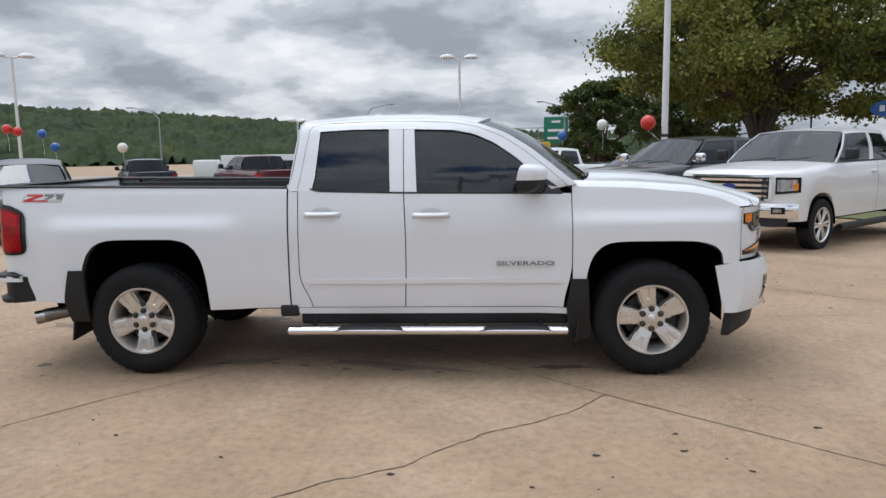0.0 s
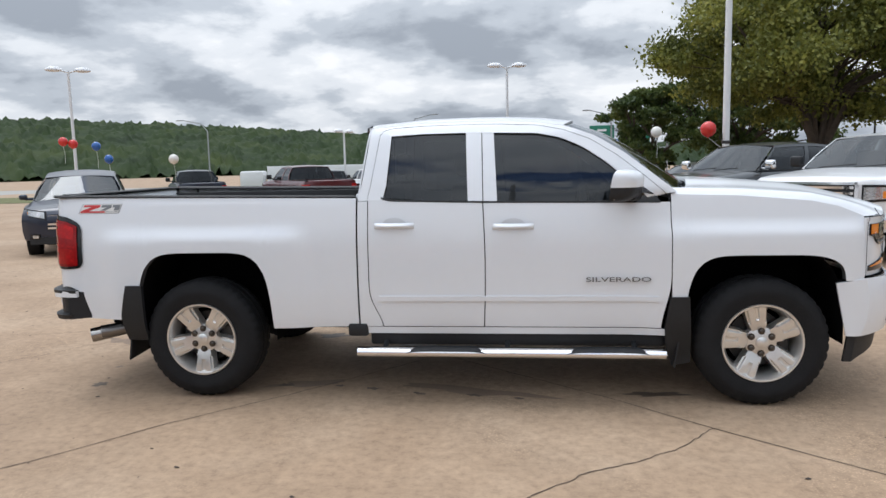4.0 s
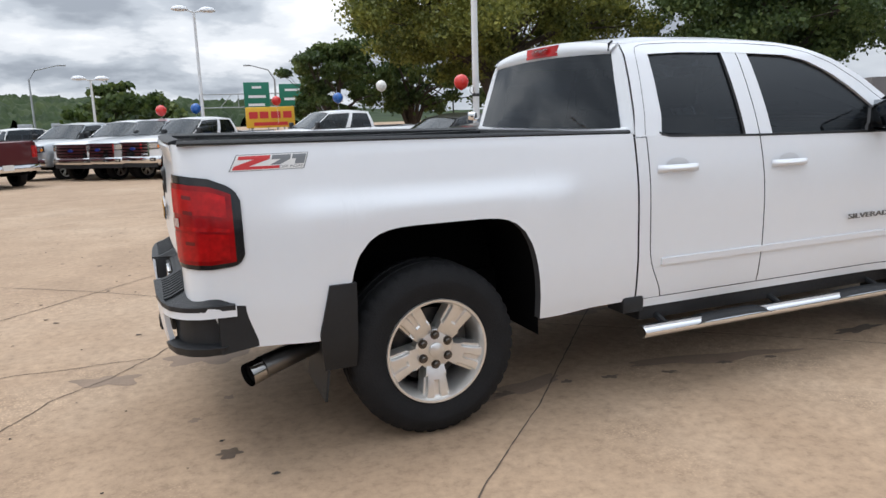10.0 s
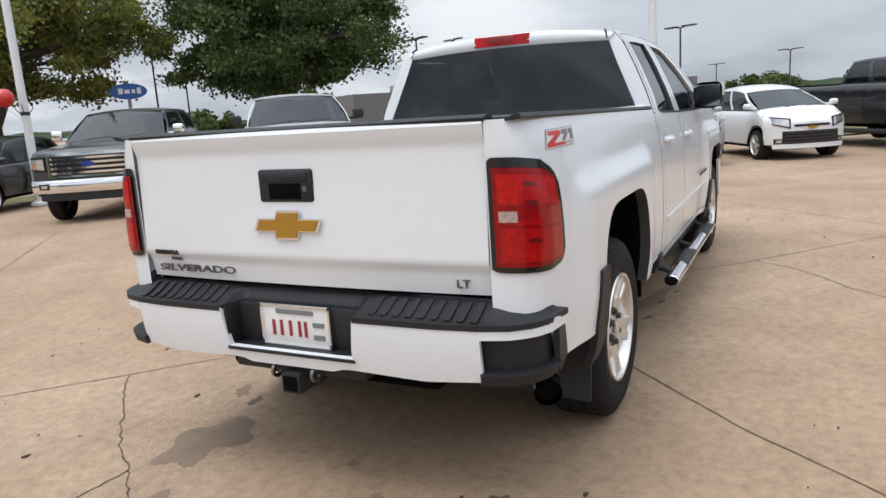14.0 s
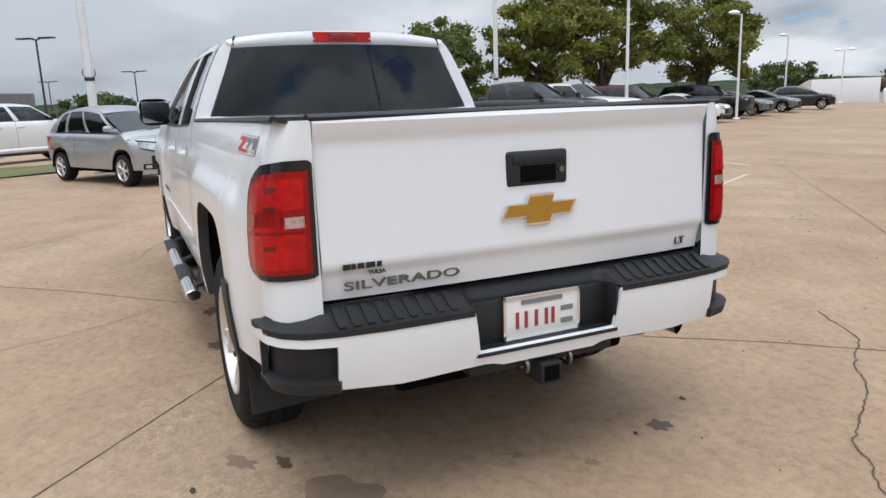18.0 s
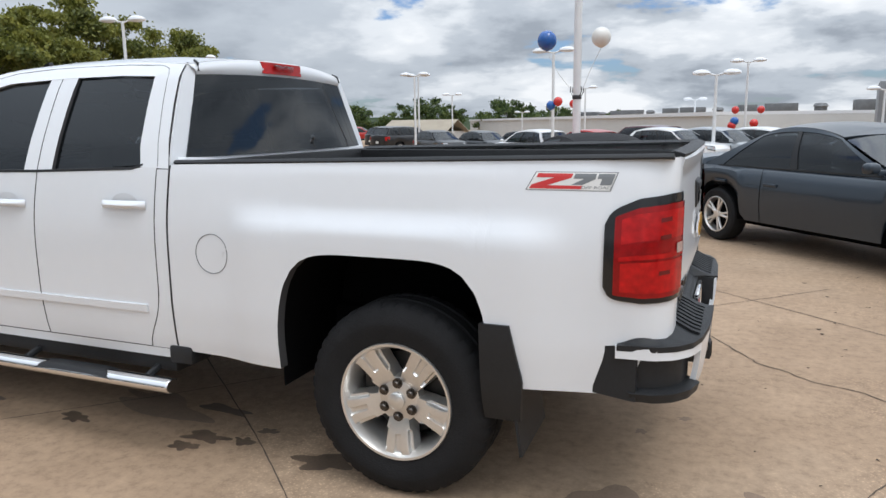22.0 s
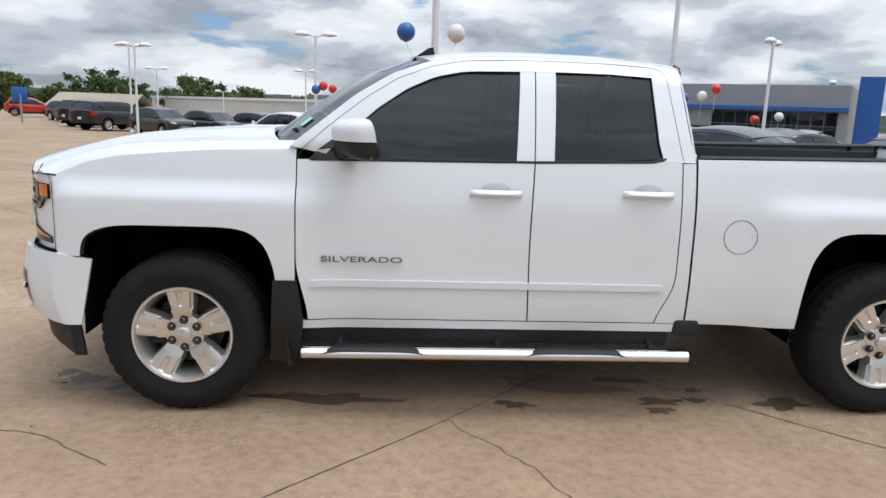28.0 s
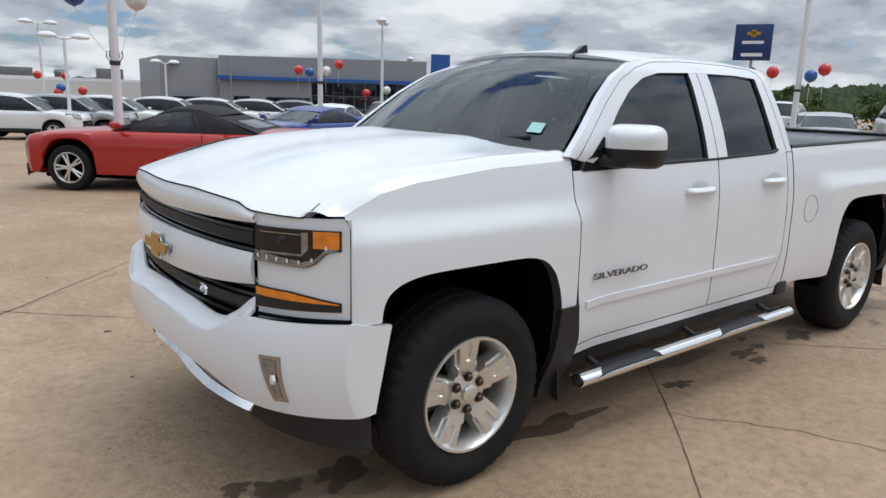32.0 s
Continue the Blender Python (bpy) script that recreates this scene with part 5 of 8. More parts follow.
SPECS = {
    "fullsize": dict(W=2.03, wb=3.68, fo=0.95, ro=1.20, H=1.92, belt=1.36, hood=1.22, cowl=1.33, zb=0.46, bed=1.36, xa=1.30, xb=0.60, xc=-0.95, xd=-1.10, r=0.40, grille=(0.62, 0.83, 1.15), lamp=(0.70, 0.995, 0.90, 1.15), bumper="chrome"),
    "longtruck": dict(W=2.03, wb=3.70, fo=0.98, ro=1.22, H=1.93, belt=1.38, hood=1.24, cowl=1.36, zb=0.48, bed=1.38, xa=1.25, xb=0.55, xc=-0.80, xd=-0.92, r=0.41, grille=(0.62, 0.80, 1.18), lamp=(0.62, 0.98, 0.98, 1.20), bumper="chrome"),
    "tahoe": dict(W=2.03, wb=2.95, fo=0.98, ro=1.22, H=1.89, belt=1.28, hood=1.16, cowl=1.26, zb=0.42, xa=1.15, xb=0.45, xc=-2.20, xd=-2.55, r=0.39, grille=(0.62, 0.78, 1.10), lamp=(0.62, 0.96, 0.92, 1.10), bumper="body"),
    "suv": dict(W=1.84, wb=2.72, fo=0.93, ro=0.97, H=1.66, belt=1.06, hood=0.94, cowl=1.06, zb=0.33, xa=1.05, xb=0.25, xc=-1.75, xd=-2.20, r=0.36, grille=(0.48, 0.55, 0.84), lamp=(0.48, 0.88, 0.74, 0.90), bumper="body"),
    "compact": dict(W=1.78, wb=2.56, fo=0.87, ro=0.83, H=1.65, belt=1.06, hood=0.96, cowl=1.06, zb=0.32, xa=1.05, xb=0.25, xc=-1.60, xd=-2.00, r=0.34, grille=(0.45, 0.50, 0.72), lamp=(0.50, 0.86, 0.76, 0.93), bumper="body"),
    "hatch": dict(W=1.60, wb=2.385, fo=0.68, ro=0.57, H=1.485, belt=0.98, hood=0.86, cowl=1.00, zb=0.27, xa=1.18, xb=0.28, xc=-1.30, xd=-1.62, r=0.295, grille=(0.54, 0.32, 0.56), lamp=(0.40, 0.775, 0.61, 0.80), bumper="body"),
    "sedan": dict(W=1.83, wb=2.75, fo=0.93, ro=1.05, H=1.46, belt=0.95, hood=0.82, cowl=0.98, zb=0.28, xa=1.05, xb=0.20, xc=-0.95, xd=-1.75, r=0.33, grille=(0.50, 0.40, 0.66), lamp=(0.50, 0.86, 0.62, 0.76), bumper="body", deck=1.02),
    "coupe": dict(W=1.92, wb=2.85, fo=0.93, ro=1.05, H=1.38, belt=0.98, hood=0.86, cowl=0.96, zb=0.24, xa=0.75, xb=0.05, xc=-0.85, xd=-1.62, r=0.36, grille=(0.70, 0.50, 0.68), lamp=(0.52, 0.88, 0.64, 0.76), bumper="body", deck=1.00),
}


def build_vehicle(kind, colour, name, label, category, shine=None, grille_bars=4, bar_mat=None, roof_mat=None, cladding=False, tail="tall"):
    """A parked vehicle: lofted body with arches, roof, panes, lamps, grille, bumpers, mirrors and wheels."""
    p = dict(SPECS[kind])
    pm = PAINTS[colour]
    shine = shine or ALLOY
    root = thing(name, label, category)
    W, hw = p["W"], p["W"] / 2
    xf, xr = p["wb"] / 2 + p["fo"], -p["wb"] / 2 - p["ro"]
    axf, axr, r = p["wb"] / 2, -p["wb"] / 2, p["r"]
    pick = "bed" in p
    deck = p.get("deck", p["belt"])
    top_pts = [(xr, (p["bed"] if pick else deck) - 0.03), (xr + 0.05, p["bed"] if pick else deck), (p["xd"], p["bed"] if pick else deck), (p["xd"] + 0.02, p["belt"]), (p["xa"] - 0.1, p["belt"] - 0.02), (p["xa"] + 0.12, p["cowl"]), (xf - 0.45, p["hood"] + 0.04), (xf - 0.16, p["hood"] - 0.02), (xf, p["hood"] - 0.16)]
    FR, RR = (0.20 if pick or kind == "tahoe" else 0.30), 0.14
    if pick or kind == "tahoe":
        top_pts[-3:] = [(xf - 0.45, p["hood"] + 0.05), (xf - 0.10, p["hood"] + 0.005), (xf, p["hood"] - 0.06)]

    def half(x):
        a = hw
        if x > xf - FR:
            a *= max(0.0, (xf - x) / FR) ** 0.30
        if x < xr + RR:
            a *= max(0.0, (x - xr) / RR) ** 0.22
        return a

    def nose_x(y):
        return xf - FR * min(1.0, abs(y) / hw) ** 3.33

    def tail_x(y):
        return xr + RR * min(1.0, abs(y) / hw) ** 4.5

    def low(x):
        z = curve([(xr, p["zb"] + 0.16), (xr + 0.5, p["zb"]), (xf - 0.5, p["zb"]), (xf, p["zb"] + 0.02)], x)
        for ax in (axf, axr):
            d = abs(x - ax) / (r + 0.065)
            if d < 1:
                z = max(z, r + (r + 0.065) * (1 - d ** 2.6) ** 0.45)
        return z

    xs = sorted({lerp(xr, xf, i / 46) for i in range(47)} | {xf - FR * k for k in (0.0005, 0.004, 0.015, 0.05, 0.12, 0.25, 0.5, 0.75)} | {xr + RR * k for k in (0.0005, 0.01, 0.05, 0.2, 0.5)} | {ax + s * (r + 0.065) * k for ax in (axf, axr) for s in (-1, 1) for k in (0.999, 0.97, 0.9)} | {p["xd"] - 0.005, p["xd"] + 0.02})
    bm = bmesh.new()
    rings = []
    for x in xs:
        zt, w = curve(top_pts, x), max(half(x), 0.02)
        zb = min(low(x), zt - 0.12)
        h = zt - zb
        sec = [(0.80 * w, zb), (0.965 * w, zb + 0.03), (0.995 * w, zb + 0.30 * h), (w, zb + 0.62 * h), (0.985 * w, zb + 0.80 * h), (0.955 * w, zt - 0.055), (0.90 * w, zt - 0.01), (0.80 * w, zt + 0.004), (0.40 * w, zt + 0.030), (0.0, zt + 0.036)]
        if pick and x < p["xd"]:
            sec[7:] = [(0.84 * w, zt), (0.82 * w, zt - 0.45), (0.0, zt - 0.45)] if x > xr + 0.10 else [(0.84 * w, zt), (0.82 * w, zt), (0.0, zt)]
        ring = [bm.verts.new((x, y, z)) for y, z in sec] + [bm.verts.new((x, -y, z)) for y, z in sec[-2::-1]]
        rings.append(ring)
    for a, b in zip(rings, rings[1:]):
        n = len(a)
        for k in range(n):
            bm.faces.new([a[k], b[k], b[(k + 1) % n], a[(k + 1) % n]])
    bm.faces.new(rings[0])
    bm.faces.new(rings[-1][::-1])
    part("body", bm, pm, root, smooth=40)
    if pick:
        bm = bmesh.new()
        for s in (-1, 1):
            box(bm, xr + 0.06, p["xd"] - 0.02, s * 0.87 * hw - 0.05, s * 0.87 * hw + 0.05, p["bed"] - 0.005, p["bed"] + 0.012, 0.006)
        box(bm, xr + 0.10, p["xd"] - 0.02, -0.80 * hw, 0.80 * hw, p["bed"] - 0.445, p["bed"] - 0.42)
        part("bed_liner", bm, BLACKPLASTIC, root)
    # underside and wheel wells, coloured near-black for the shade in them
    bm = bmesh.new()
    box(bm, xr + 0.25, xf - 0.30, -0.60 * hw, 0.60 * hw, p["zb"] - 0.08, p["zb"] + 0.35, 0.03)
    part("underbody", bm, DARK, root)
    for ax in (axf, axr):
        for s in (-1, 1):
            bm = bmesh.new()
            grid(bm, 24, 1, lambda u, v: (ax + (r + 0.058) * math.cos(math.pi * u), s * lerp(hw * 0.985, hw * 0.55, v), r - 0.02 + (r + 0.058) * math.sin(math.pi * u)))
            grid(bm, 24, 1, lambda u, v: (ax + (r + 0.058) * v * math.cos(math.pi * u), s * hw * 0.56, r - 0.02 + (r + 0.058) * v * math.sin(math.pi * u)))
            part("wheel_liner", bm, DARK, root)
    # cabin
    bw, rw = 0.895 * hw, 0.70 * hw
    belt, H = p["belt"] - 0.02, p["H"]
    zr = H - 0.055

    sag = dict(fullsize=0.03, longtruck=0.03, tahoe=0.05).get(kind, 0.10)

    def crown(f):
        return zr - sag * abs(2 * f - 1) ** 2.2

    def glass_pt(f, v, s, off=0.0):
        """f runs from the rear to the front of the cabin, v from the belt to the roof."""
        bulge = 0.035 * math.sin(math.pi * v) 
        x = lerp(lerp(p["xd"], p["xa"], f), lerp(p["xc"], p["xb"], f), v)
        return (x, s * (lerp(bw, rw, v) + bulge + off), lerp(belt, crown(f), v))
    cuts = dict(fullsize=[0.05, 0.40, 0.46, 0.97], longtruck=[0.05, 0.40, 0.47, 0.97], tahoe=[0.03, 0.30, 0.34, 0.60, 0.64, 0.96], suv=[0.08, 0.24, 0.28, 0.58, 0.61, 0.95], compact=[0.08, 0.22, 0.26, 0.57, 0.60, 0.95], hatch=[0.10, 0.24, 0.28, 0.55, 0.58, 0.93], sedan=[0.12, 0.52, 0.56, 0.95], coupe=[0.16, 0.40, 0.42, 0.94])[kind]
    cover = roof_mat or pm
    for s in (-1, 1):
        spans = [(0.0, cuts[0])] + [(cuts[i], cuts[i + 1]) for i in range(1, len(cuts) - 1, 2)] + [(cuts[-1], 1.0)]
        for a, b in spans:
            bm = bmesh.new()
            grid(bm, 2, 6, lambda u, v: glass_pt(lerp(a, b, u), 0.91 * v, s, 0.006), 0.012)
            part("pillar", bm, cover if a > 0.9 or a == 0 else GLOSSBLACK if kind in ("suv", "compact", "tahoe", "sedan") else cover, root)
        bm = bmesh.new()
        grid(bm, 14, 1, lambda u, v: glass_pt(u, lerp(0.90, 1.0, v), s, 0.006), 0.012)
        part("roof_rail", bm, cover, root)
    def roof(u, v):
        y = lerp(-1, 1, v)
        x = lerp(p["xc"] - 0.03, p["xb"] + 0.03, u)
        drop = sag * abs(2 * u - 1) ** 2.2
        return (x + 0.06 * (1 - y * y) * (1 if u > 0.5 else -1) * abs(2 * u - 1) ** 3, y * (rw + 0.008), zr + (H - zr) * (1 - abs(y) ** 2.5) * (1 - 0.5 * abs(2 * u - 1) ** 3) - drop)
    bm = bmesh.new()
    grid(bm, 18, 12, roof, 0.015)
    part("roof", bm, cover, root, "black canvas roof" if roof_mat else "", smooth=45)
    for s in (-1, 1):
        for i in range(0, len(cuts), 2):
            bm = bmesh.new()
            grid(bm, 4, 6, lambda u, v: glass_pt(lerp(cuts[i], cuts[i + 1], u), lerp(0.04, 0.915, v), s, -0.004))
            part("side_window", bm, TINT if (i < len(cuts) - 2 and kind != "sedan") else CARGLASS, root)
    bm = bmesh.new()
    grid(bm, 6, 10, lambda u, v: (lerp(p["xa"] + 0.13 * (1 - (2 * v - 1) ** 2), p["xb"] + 0.09 * (1 - (2 * v - 1) ** 2), u), lerp(-1, 1, v) * lerp(bw - 0.02, rw - 0.02, u), lerp(belt + 0.01, zr - sag - 0.005, u) + 0.03 * (1 - (2 * v - 1) ** 2) * u))
    part("windshield", bm, CARGLASS, root)
    for y0 in (-0.62, -0.02):
        bm = bmesh.new()
        tube(bm, [(p["xa"] + 0.145, y0 * bw, belt + 0.03), (p["xa"] + 0.135, (y0 + 0.35) * bw, belt + 0.055), (p["xa"] + 0.085, (y0 + 0.62) * bw, belt + 0.075)], 0.010, 6)
        part("wiper", bm, BLACKPLASTIC, root)
    for s in (-1, 1):
        bm = bmesh.new()
        grid(bm, 16, 1, lambda u, v: glass_pt(lerp(cuts[0] * 0.8, cuts[-1] * 0.99, u), lerp(0.0, 0.045, v), s, 0.010), 0.008)
        part("belt_trim", bm, BLACKPLASTIC, root)
    if roof_mat:
        bm = bmesh.new()
        grid(bm, 8, 12, lambda u, v: (lerp(p["xd"] - 0.04 * (1 - (2 * v - 1) ** 2), p["xc"] - 0.06 * (1 - (2 * v - 1) ** 2), u) - 0.012, lerp(-1, 1, v) * lerp(bw + 0.01, rw + 0.01, u), lerp(belt + 0.02, zr - sag, u)), 0.01)
        part("canvas_back", bm, roof_mat, root, "black canvas rear of the folding roof")
        for s in (-1, 1):
            bm = bmesh.new()
            grid(bm, 6, 6, lambda u, v: glass_pt(lerp(0.0, cuts[1] * 0.92, u), lerp(0.0, 0.96, v), s, 0.012), 0.012)
            part("canvas_quarter", bm, roof_mat, root)
    bm = bmesh.new()
    if roof_mat:
        grid(bm, 6, 10, lambda u, v: (lerp(p["xd"] - 0.04 * (1 - (1.2 * v - 0.6) ** 2), p["xc"] - 0.06 * (1 - (1.2 * v - 0.6) ** 2), lerp(0.28, 0.72, u)) - 0.030, lerp(-0.62, 0.62, v) * lerp(bw, rw, lerp(0.28, 0.72, u)), lerp(belt + 0.02, zr - sag, lerp(0.28, 0.72, u))))
    else:
        grid(bm, 6, 10, lambda u, v: (lerp(p["xd"] - 0.05 * (1 - (2 * v - 1) ** 2), p["xc"] - 0.07 * (1 - (2 * v - 1) ** 2), u), lerp(-1, 1, v) * lerp(bw - 0.03, rw - 0.03, u), lerp(belt + 0.03, zr - sag - 0.01, u)))
    part("rear_window", bm, CARGLASS if roof_mat else TINT, root)
    bm = bmesh.new()
    box(bm, p["xd"] + 0.10, p["xa"] - 0.05, -bw + 0.06, bw - 0.06, p["zb"] + 0.1, belt - 0.06)
    for x0 in [lerp(p["xd"], p["xa"], f) for f in ((0.45,) if kind in ("coupe", "sedan") else (0.42, 0.12))]:
        for s in (-1, 1):
            box(bm, x0, x0 + 0.14, s * 0.4 - 0.24, s * 0.4 + 0.24, belt - 0.10, belt + 0.28, 0.04)
    part("interior", bm, INTERIOR, root)
    # lamps and grille
    gy, g0, g1 = p["grille"]
    SL = 0.012 if pick or kind == "tahoe" else 0.05 if g1 > 0.8 else 0.005
    bm = bmesh.new()
    grid(bm, 16, 3, lambda u, v: (nose_x(lerp(-gy, gy, u)) + 0.014 - SL * v, lerp(-gy, gy, u), lerp(g0, g1, v)), 0.03)
    gr = part("grille", bm, GLOSSBLACK, root, "dark grille")
    bar_mat = bar_mat or GUNMETAL
    for k in range(grille_bars):
        bm = bmesh.new()
        z = lerp(g0, g1, (k + 0.5) / grille_bars)
        h = 0.22 * (g1 - g0) / grille_bars
        grid(bm, 12, 2, lambda u, v: (nose_x(lerp(-gy, gy, u) * 0.97) + 0.026 - SL * (z - g0) / (g1 - g0), lerp(-gy, gy, u) * 0.97, z + lerp(-h, h, v)), 0.02)
        part("grille_bar", bm, bar_mat, gr)
    if pick and bar_mat is CHROME:
        for ya, yb, za, zb2 in ((-gy - 0.03, gy + 0.03, g1, g1 + 0.035), (-gy - 0.03, gy + 0.03, g0 - 0.03, g0), (-gy - 0.045, -gy, g0, g1), (gy, gy + 0.045, g0, g1)):
            bm = bmesh.new()
            grid(bm, 12, 2, lambda u, v: (nose_x(lerp(ya, yb, u)) + 0.034 - SL * (lerp(za, zb2, v) - g0) / (g1 - g0), lerp(ya, yb, u), lerp(za, zb2, v)), 0.03)
            part("grille_frame", bm, CHROME, gr)
    for s in (-1, 1):
        fz = p["zb"] + (0.20 if pick else 0.10)
        bm = bmesh.new()
        grid(bm, 6, 4, lambda u, v: (nose_x(lerp(0.66, 0.84, u) * hw) + (0.055 if pick else 0.016), s * lerp(0.66, 0.84, u) * hw, fz + lerp(-0.05, 0.05, v)), 0.02)
        fog = part("fog_lamp", bm, GLOSSBLACK, root)
        bm = bmesh.new()
        grid(bm, 4, 3, lambda u, v: (nose_x(lerp(0.69, 0.80, u) * hw) + (0.062 if pick else 0.022), s * lerp(0.69, 0.80, u) * hw, fz + lerp(-0.026, 0.026, v)), 0.01)
        part("fog_lens", bm, HEADLAMP, fog)
        if pick:
            bm = bmesh.new()
            tube(bm, [(axr + r + 0.25, s * (hw + 0.02), p["zb"] - 0.13), (axf - r - 0.12, s * (hw + 0.02), p["zb"] - 0.13)], 0.055, 10)
            part("side_step", bm, BLACKPLASTIC, root, "black tube side step")
    if kind == "coupe":
        bm = bmesh.new()
        grid(bm, 20, 4, lambda u, v: (tail_x(lerp(-0.93, 0.93, u) * hw) - 0.020, lerp(-0.93, 0.93, u) * hw, lerp(p["zb"] + 0.02, p["zb"] + 0.30, v)), 0.03)
        part("rear_diffuser", bm, BLACKPLASTIC, root, "black lower rear bumper")
        for s in (-1, 1):
            bm = bmesh.new()
            tube(bm, [(xr + 0.10, s * 0.62, p["zb"] + 0.08), (xr - 0.06, s * 0.62, p["zb"] + 0.08)], 0.045, 14)
            part("tail_pipe", bm, CHROME, root)
        bm = bmesh.new()
        grid(bm, 20, 4, lambda u, v: (xr + 0.02 + 0.10 * v + 0.05 * abs(2 * u - 1) ** 3, lerp(-0.82, 0.82, u) * hw, deck + 0.052 - 0.02 * v - 0.012 * abs(2 * u - 1) ** 3), 0.025)
        part("spoiler", bm, pm, root)
    if kind == "hatch":
        bm = bmesh.new()
        grid(bm, 12, 2, lambda u, v: (nose_x(lerp(-0.34, 0.34, u)) + 0.014, lerp(-0.34, 0.34, u), lerp(0.645, 0.685, v)), 0.02)
        part("upper_grille", bm, GLOSSBLACK, root)
    ly0, ly1, l0, l1 = p["lamp"]
    for s in (-1, 1):
        lamp_slope = 0.0 if pick or kind == "tahoe" else 0.03
        rise_low, rise_top = (0.12, 0.0) if pick or kind == "tahoe" else (0.55, 0.06)
        def lamp(u, v, off):
            y = lerp(ly0, ly1, u)
            back = 0.16 * step(0.72, 1.0, u) if not pick else 0.05 * step(0.85, 1.0, u)
            return (nose_x(min(y, hw * 0.985)) + off - lamp_slope * v - back, s * min(y, hw * 1.0 + off * 0.5), lerp(l0 + rise_low * u * (l1 - l0), l1 + rise_top * u, v))
        bm = bmesh.new()
        grid(bm, 14, 5, lambda u, v: lamp(u, v, 0.012), 0.02)
        hl = part("headlight", bm, GLOSSBLACK, root)
        bm = bmesh.new()
        grid(bm, 12, 4, lambda u, v: lamp(lerp(0.08, 0.90, u), lerp(0.14, 0.86, v), 0.016), 0.004)
        part("bowl", bm, HEADLAMP, hl)
        bm = bmesh.new()
        grid(bm, 3, 3, lambda u, v: lamp(lerp(0.80, 0.93, u), lerp(0.18, 0.60, v), 0.019), 0.004)
        part("side_marker", bm, AMBER, hl)
        bm = bmesh.new()
        if tail == "wrap":
            grid(bm, 10, 4, lambda u, v: (tail_x(min(0.99, lerp(0.45, 1.06, u)) * hw) - 0.008 + 0.30 * step(0.86, 1, u), s * min(hw * 1.002, lerp(0.45, 1.06, u) * hw), lerp(lerp(belt - 0.06, belt - 0.17, step(0, 0.5, u)), belt - 0.02, v)), 0.02)
        elif tail == "wide":
            grid(bm, 8, 3, lambda u, v: (tail_x(lerp(0.28, 0.88, u) * hw) - 0.008, s * lerp(0.28, 0.88, u) * hw, lerp(deck - 0.19, deck - 0.09, v)), 0.02)
        else:
            th, tz = (0.34, (p["bed"] if pick else belt) - 0.14) if pick else (0.26, belt - 0.06)
            grid(bm, 8, 5, lambda u, v: (lerp(tail_x(hw * 0.80), xr + 0.34, step(0.2, 1, u)) - 0.006, s * lerp(hw * 0.78, hw * 0.998, step(0, 0.6, u)), lerp(tz - th, tz, v)), 0.02)
        part("tail_light", bm, TAILRED, root)
        bm = bmesh.new()
        box(bm, p["xa"] - 0.22, p["xa"] - 0.10, s * (hw + 0.08) - (0.10 if pick else 0.075), s * (hw + 0.08) + (0.10 if pick else 0.075), belt + 0.04, belt + (0.22 if pick else 0.15), 0.04, seg=3)
        box(bm, p["xa"] - 0.18, p["xa"] - 0.12, min(s * (hw - 0.1), s * (hw + 0.05)), max(s * (hw - 0.1), s * (hw + 0.05)), belt + 0.03, belt + 0.08, 0.01)
        part("mirror", bm, pm if kind in ("hatch", "compact", "suv", "coupe", "sedan") else CHROME if colour == "graphite" else BLACKPLASTIC, root)
        for x0 in ([lerp(p["xd"], p["xa"], f) for f in ((0.42, 0.12) if kind != "coupe" else (0.40,))]):
            bm = bmesh.new()
            box(bm, x0, x0 + 0.20, s * hw * 0.992 - 0.02, s * hw * 0.992 + 0.02, belt - 0.19, belt - 0.155, 0.008)
            part("door_handle", bm, pm, root)
            bm = bmesh.new()
            zs = [lerp(p["zb"] + 0.06, belt - 0.03, k / 6) for k in range(7)]
            grid(bm, 1, 6, lambda u, v: (x0 - 0.06 + 0.008 * u, s * (hw * curve([(0, 0.972), (0.3, 0.998), (0.62, 1.003), (0.8, 0.989), (1, 0.957)], v) + 0.001), lerp(p["zb"] + 0.03, belt, v)))
            part("door_seam", bm, DARK, root)
        if cladding:
            bm = bmesh.new()
            box(bm, axr + r + 0.07, axf - r - 0.07, s * hw - 0.015, s * hw + 0.008, p["zb"] - 0.01, p["zb"] + 0.11, 0.01)
            part("sill_cladding", bm, BLACKPLASTIC, root)
    bmat = {"chrome": CHROME, "body": pm}[p["bumper"]]
    if p["bumper"] == "chrome":
        bm = bmesh.new()
        grid(bm, 20, 5, lambda u, v: (nose_x(lerp(-0.99, 0.99, u) * hw) + 0.05 - 0.02 * (2 * v - 1) ** 2, lerp(-0.99, 0.99, u) * hw, lerp(p["zb"] + 0.09, p["zb"] + 0.30, v)), 0.03)
        part("front_bumper", bm, bmat, root, "chrome front bumper")
        bm = bmesh.new()
        grid(bm, 16, 4, lambda u, v: (tail_x(lerp(-0.97, 0.97, u) * hw) - 0.10 + 0.02 * (2 * v - 1) ** 2, lerp(-0.97, 0.97, u) * hw, lerp(p["zb"] + 0.04, p["zb"] + 0.22, v)), 0.12)
        part("rear_bumper", bm, bmat, root, "chrome rear bumper")
    bm = bmesh.new()
    grid(bm, 16, 3, lambda u, v: (nose_x(lerp(-0.86, 0.86, u) * hw) + 0.012, lerp(-0.86, 0.86, u) * hw, lerp(p["zb"] - 0.04, p["zb"] + 0.09, v)), 0.02)
    part("front_valance", bm, pm if kind == "hatch" else BLACKPLASTIC, root)
    bm = bmesh.new()
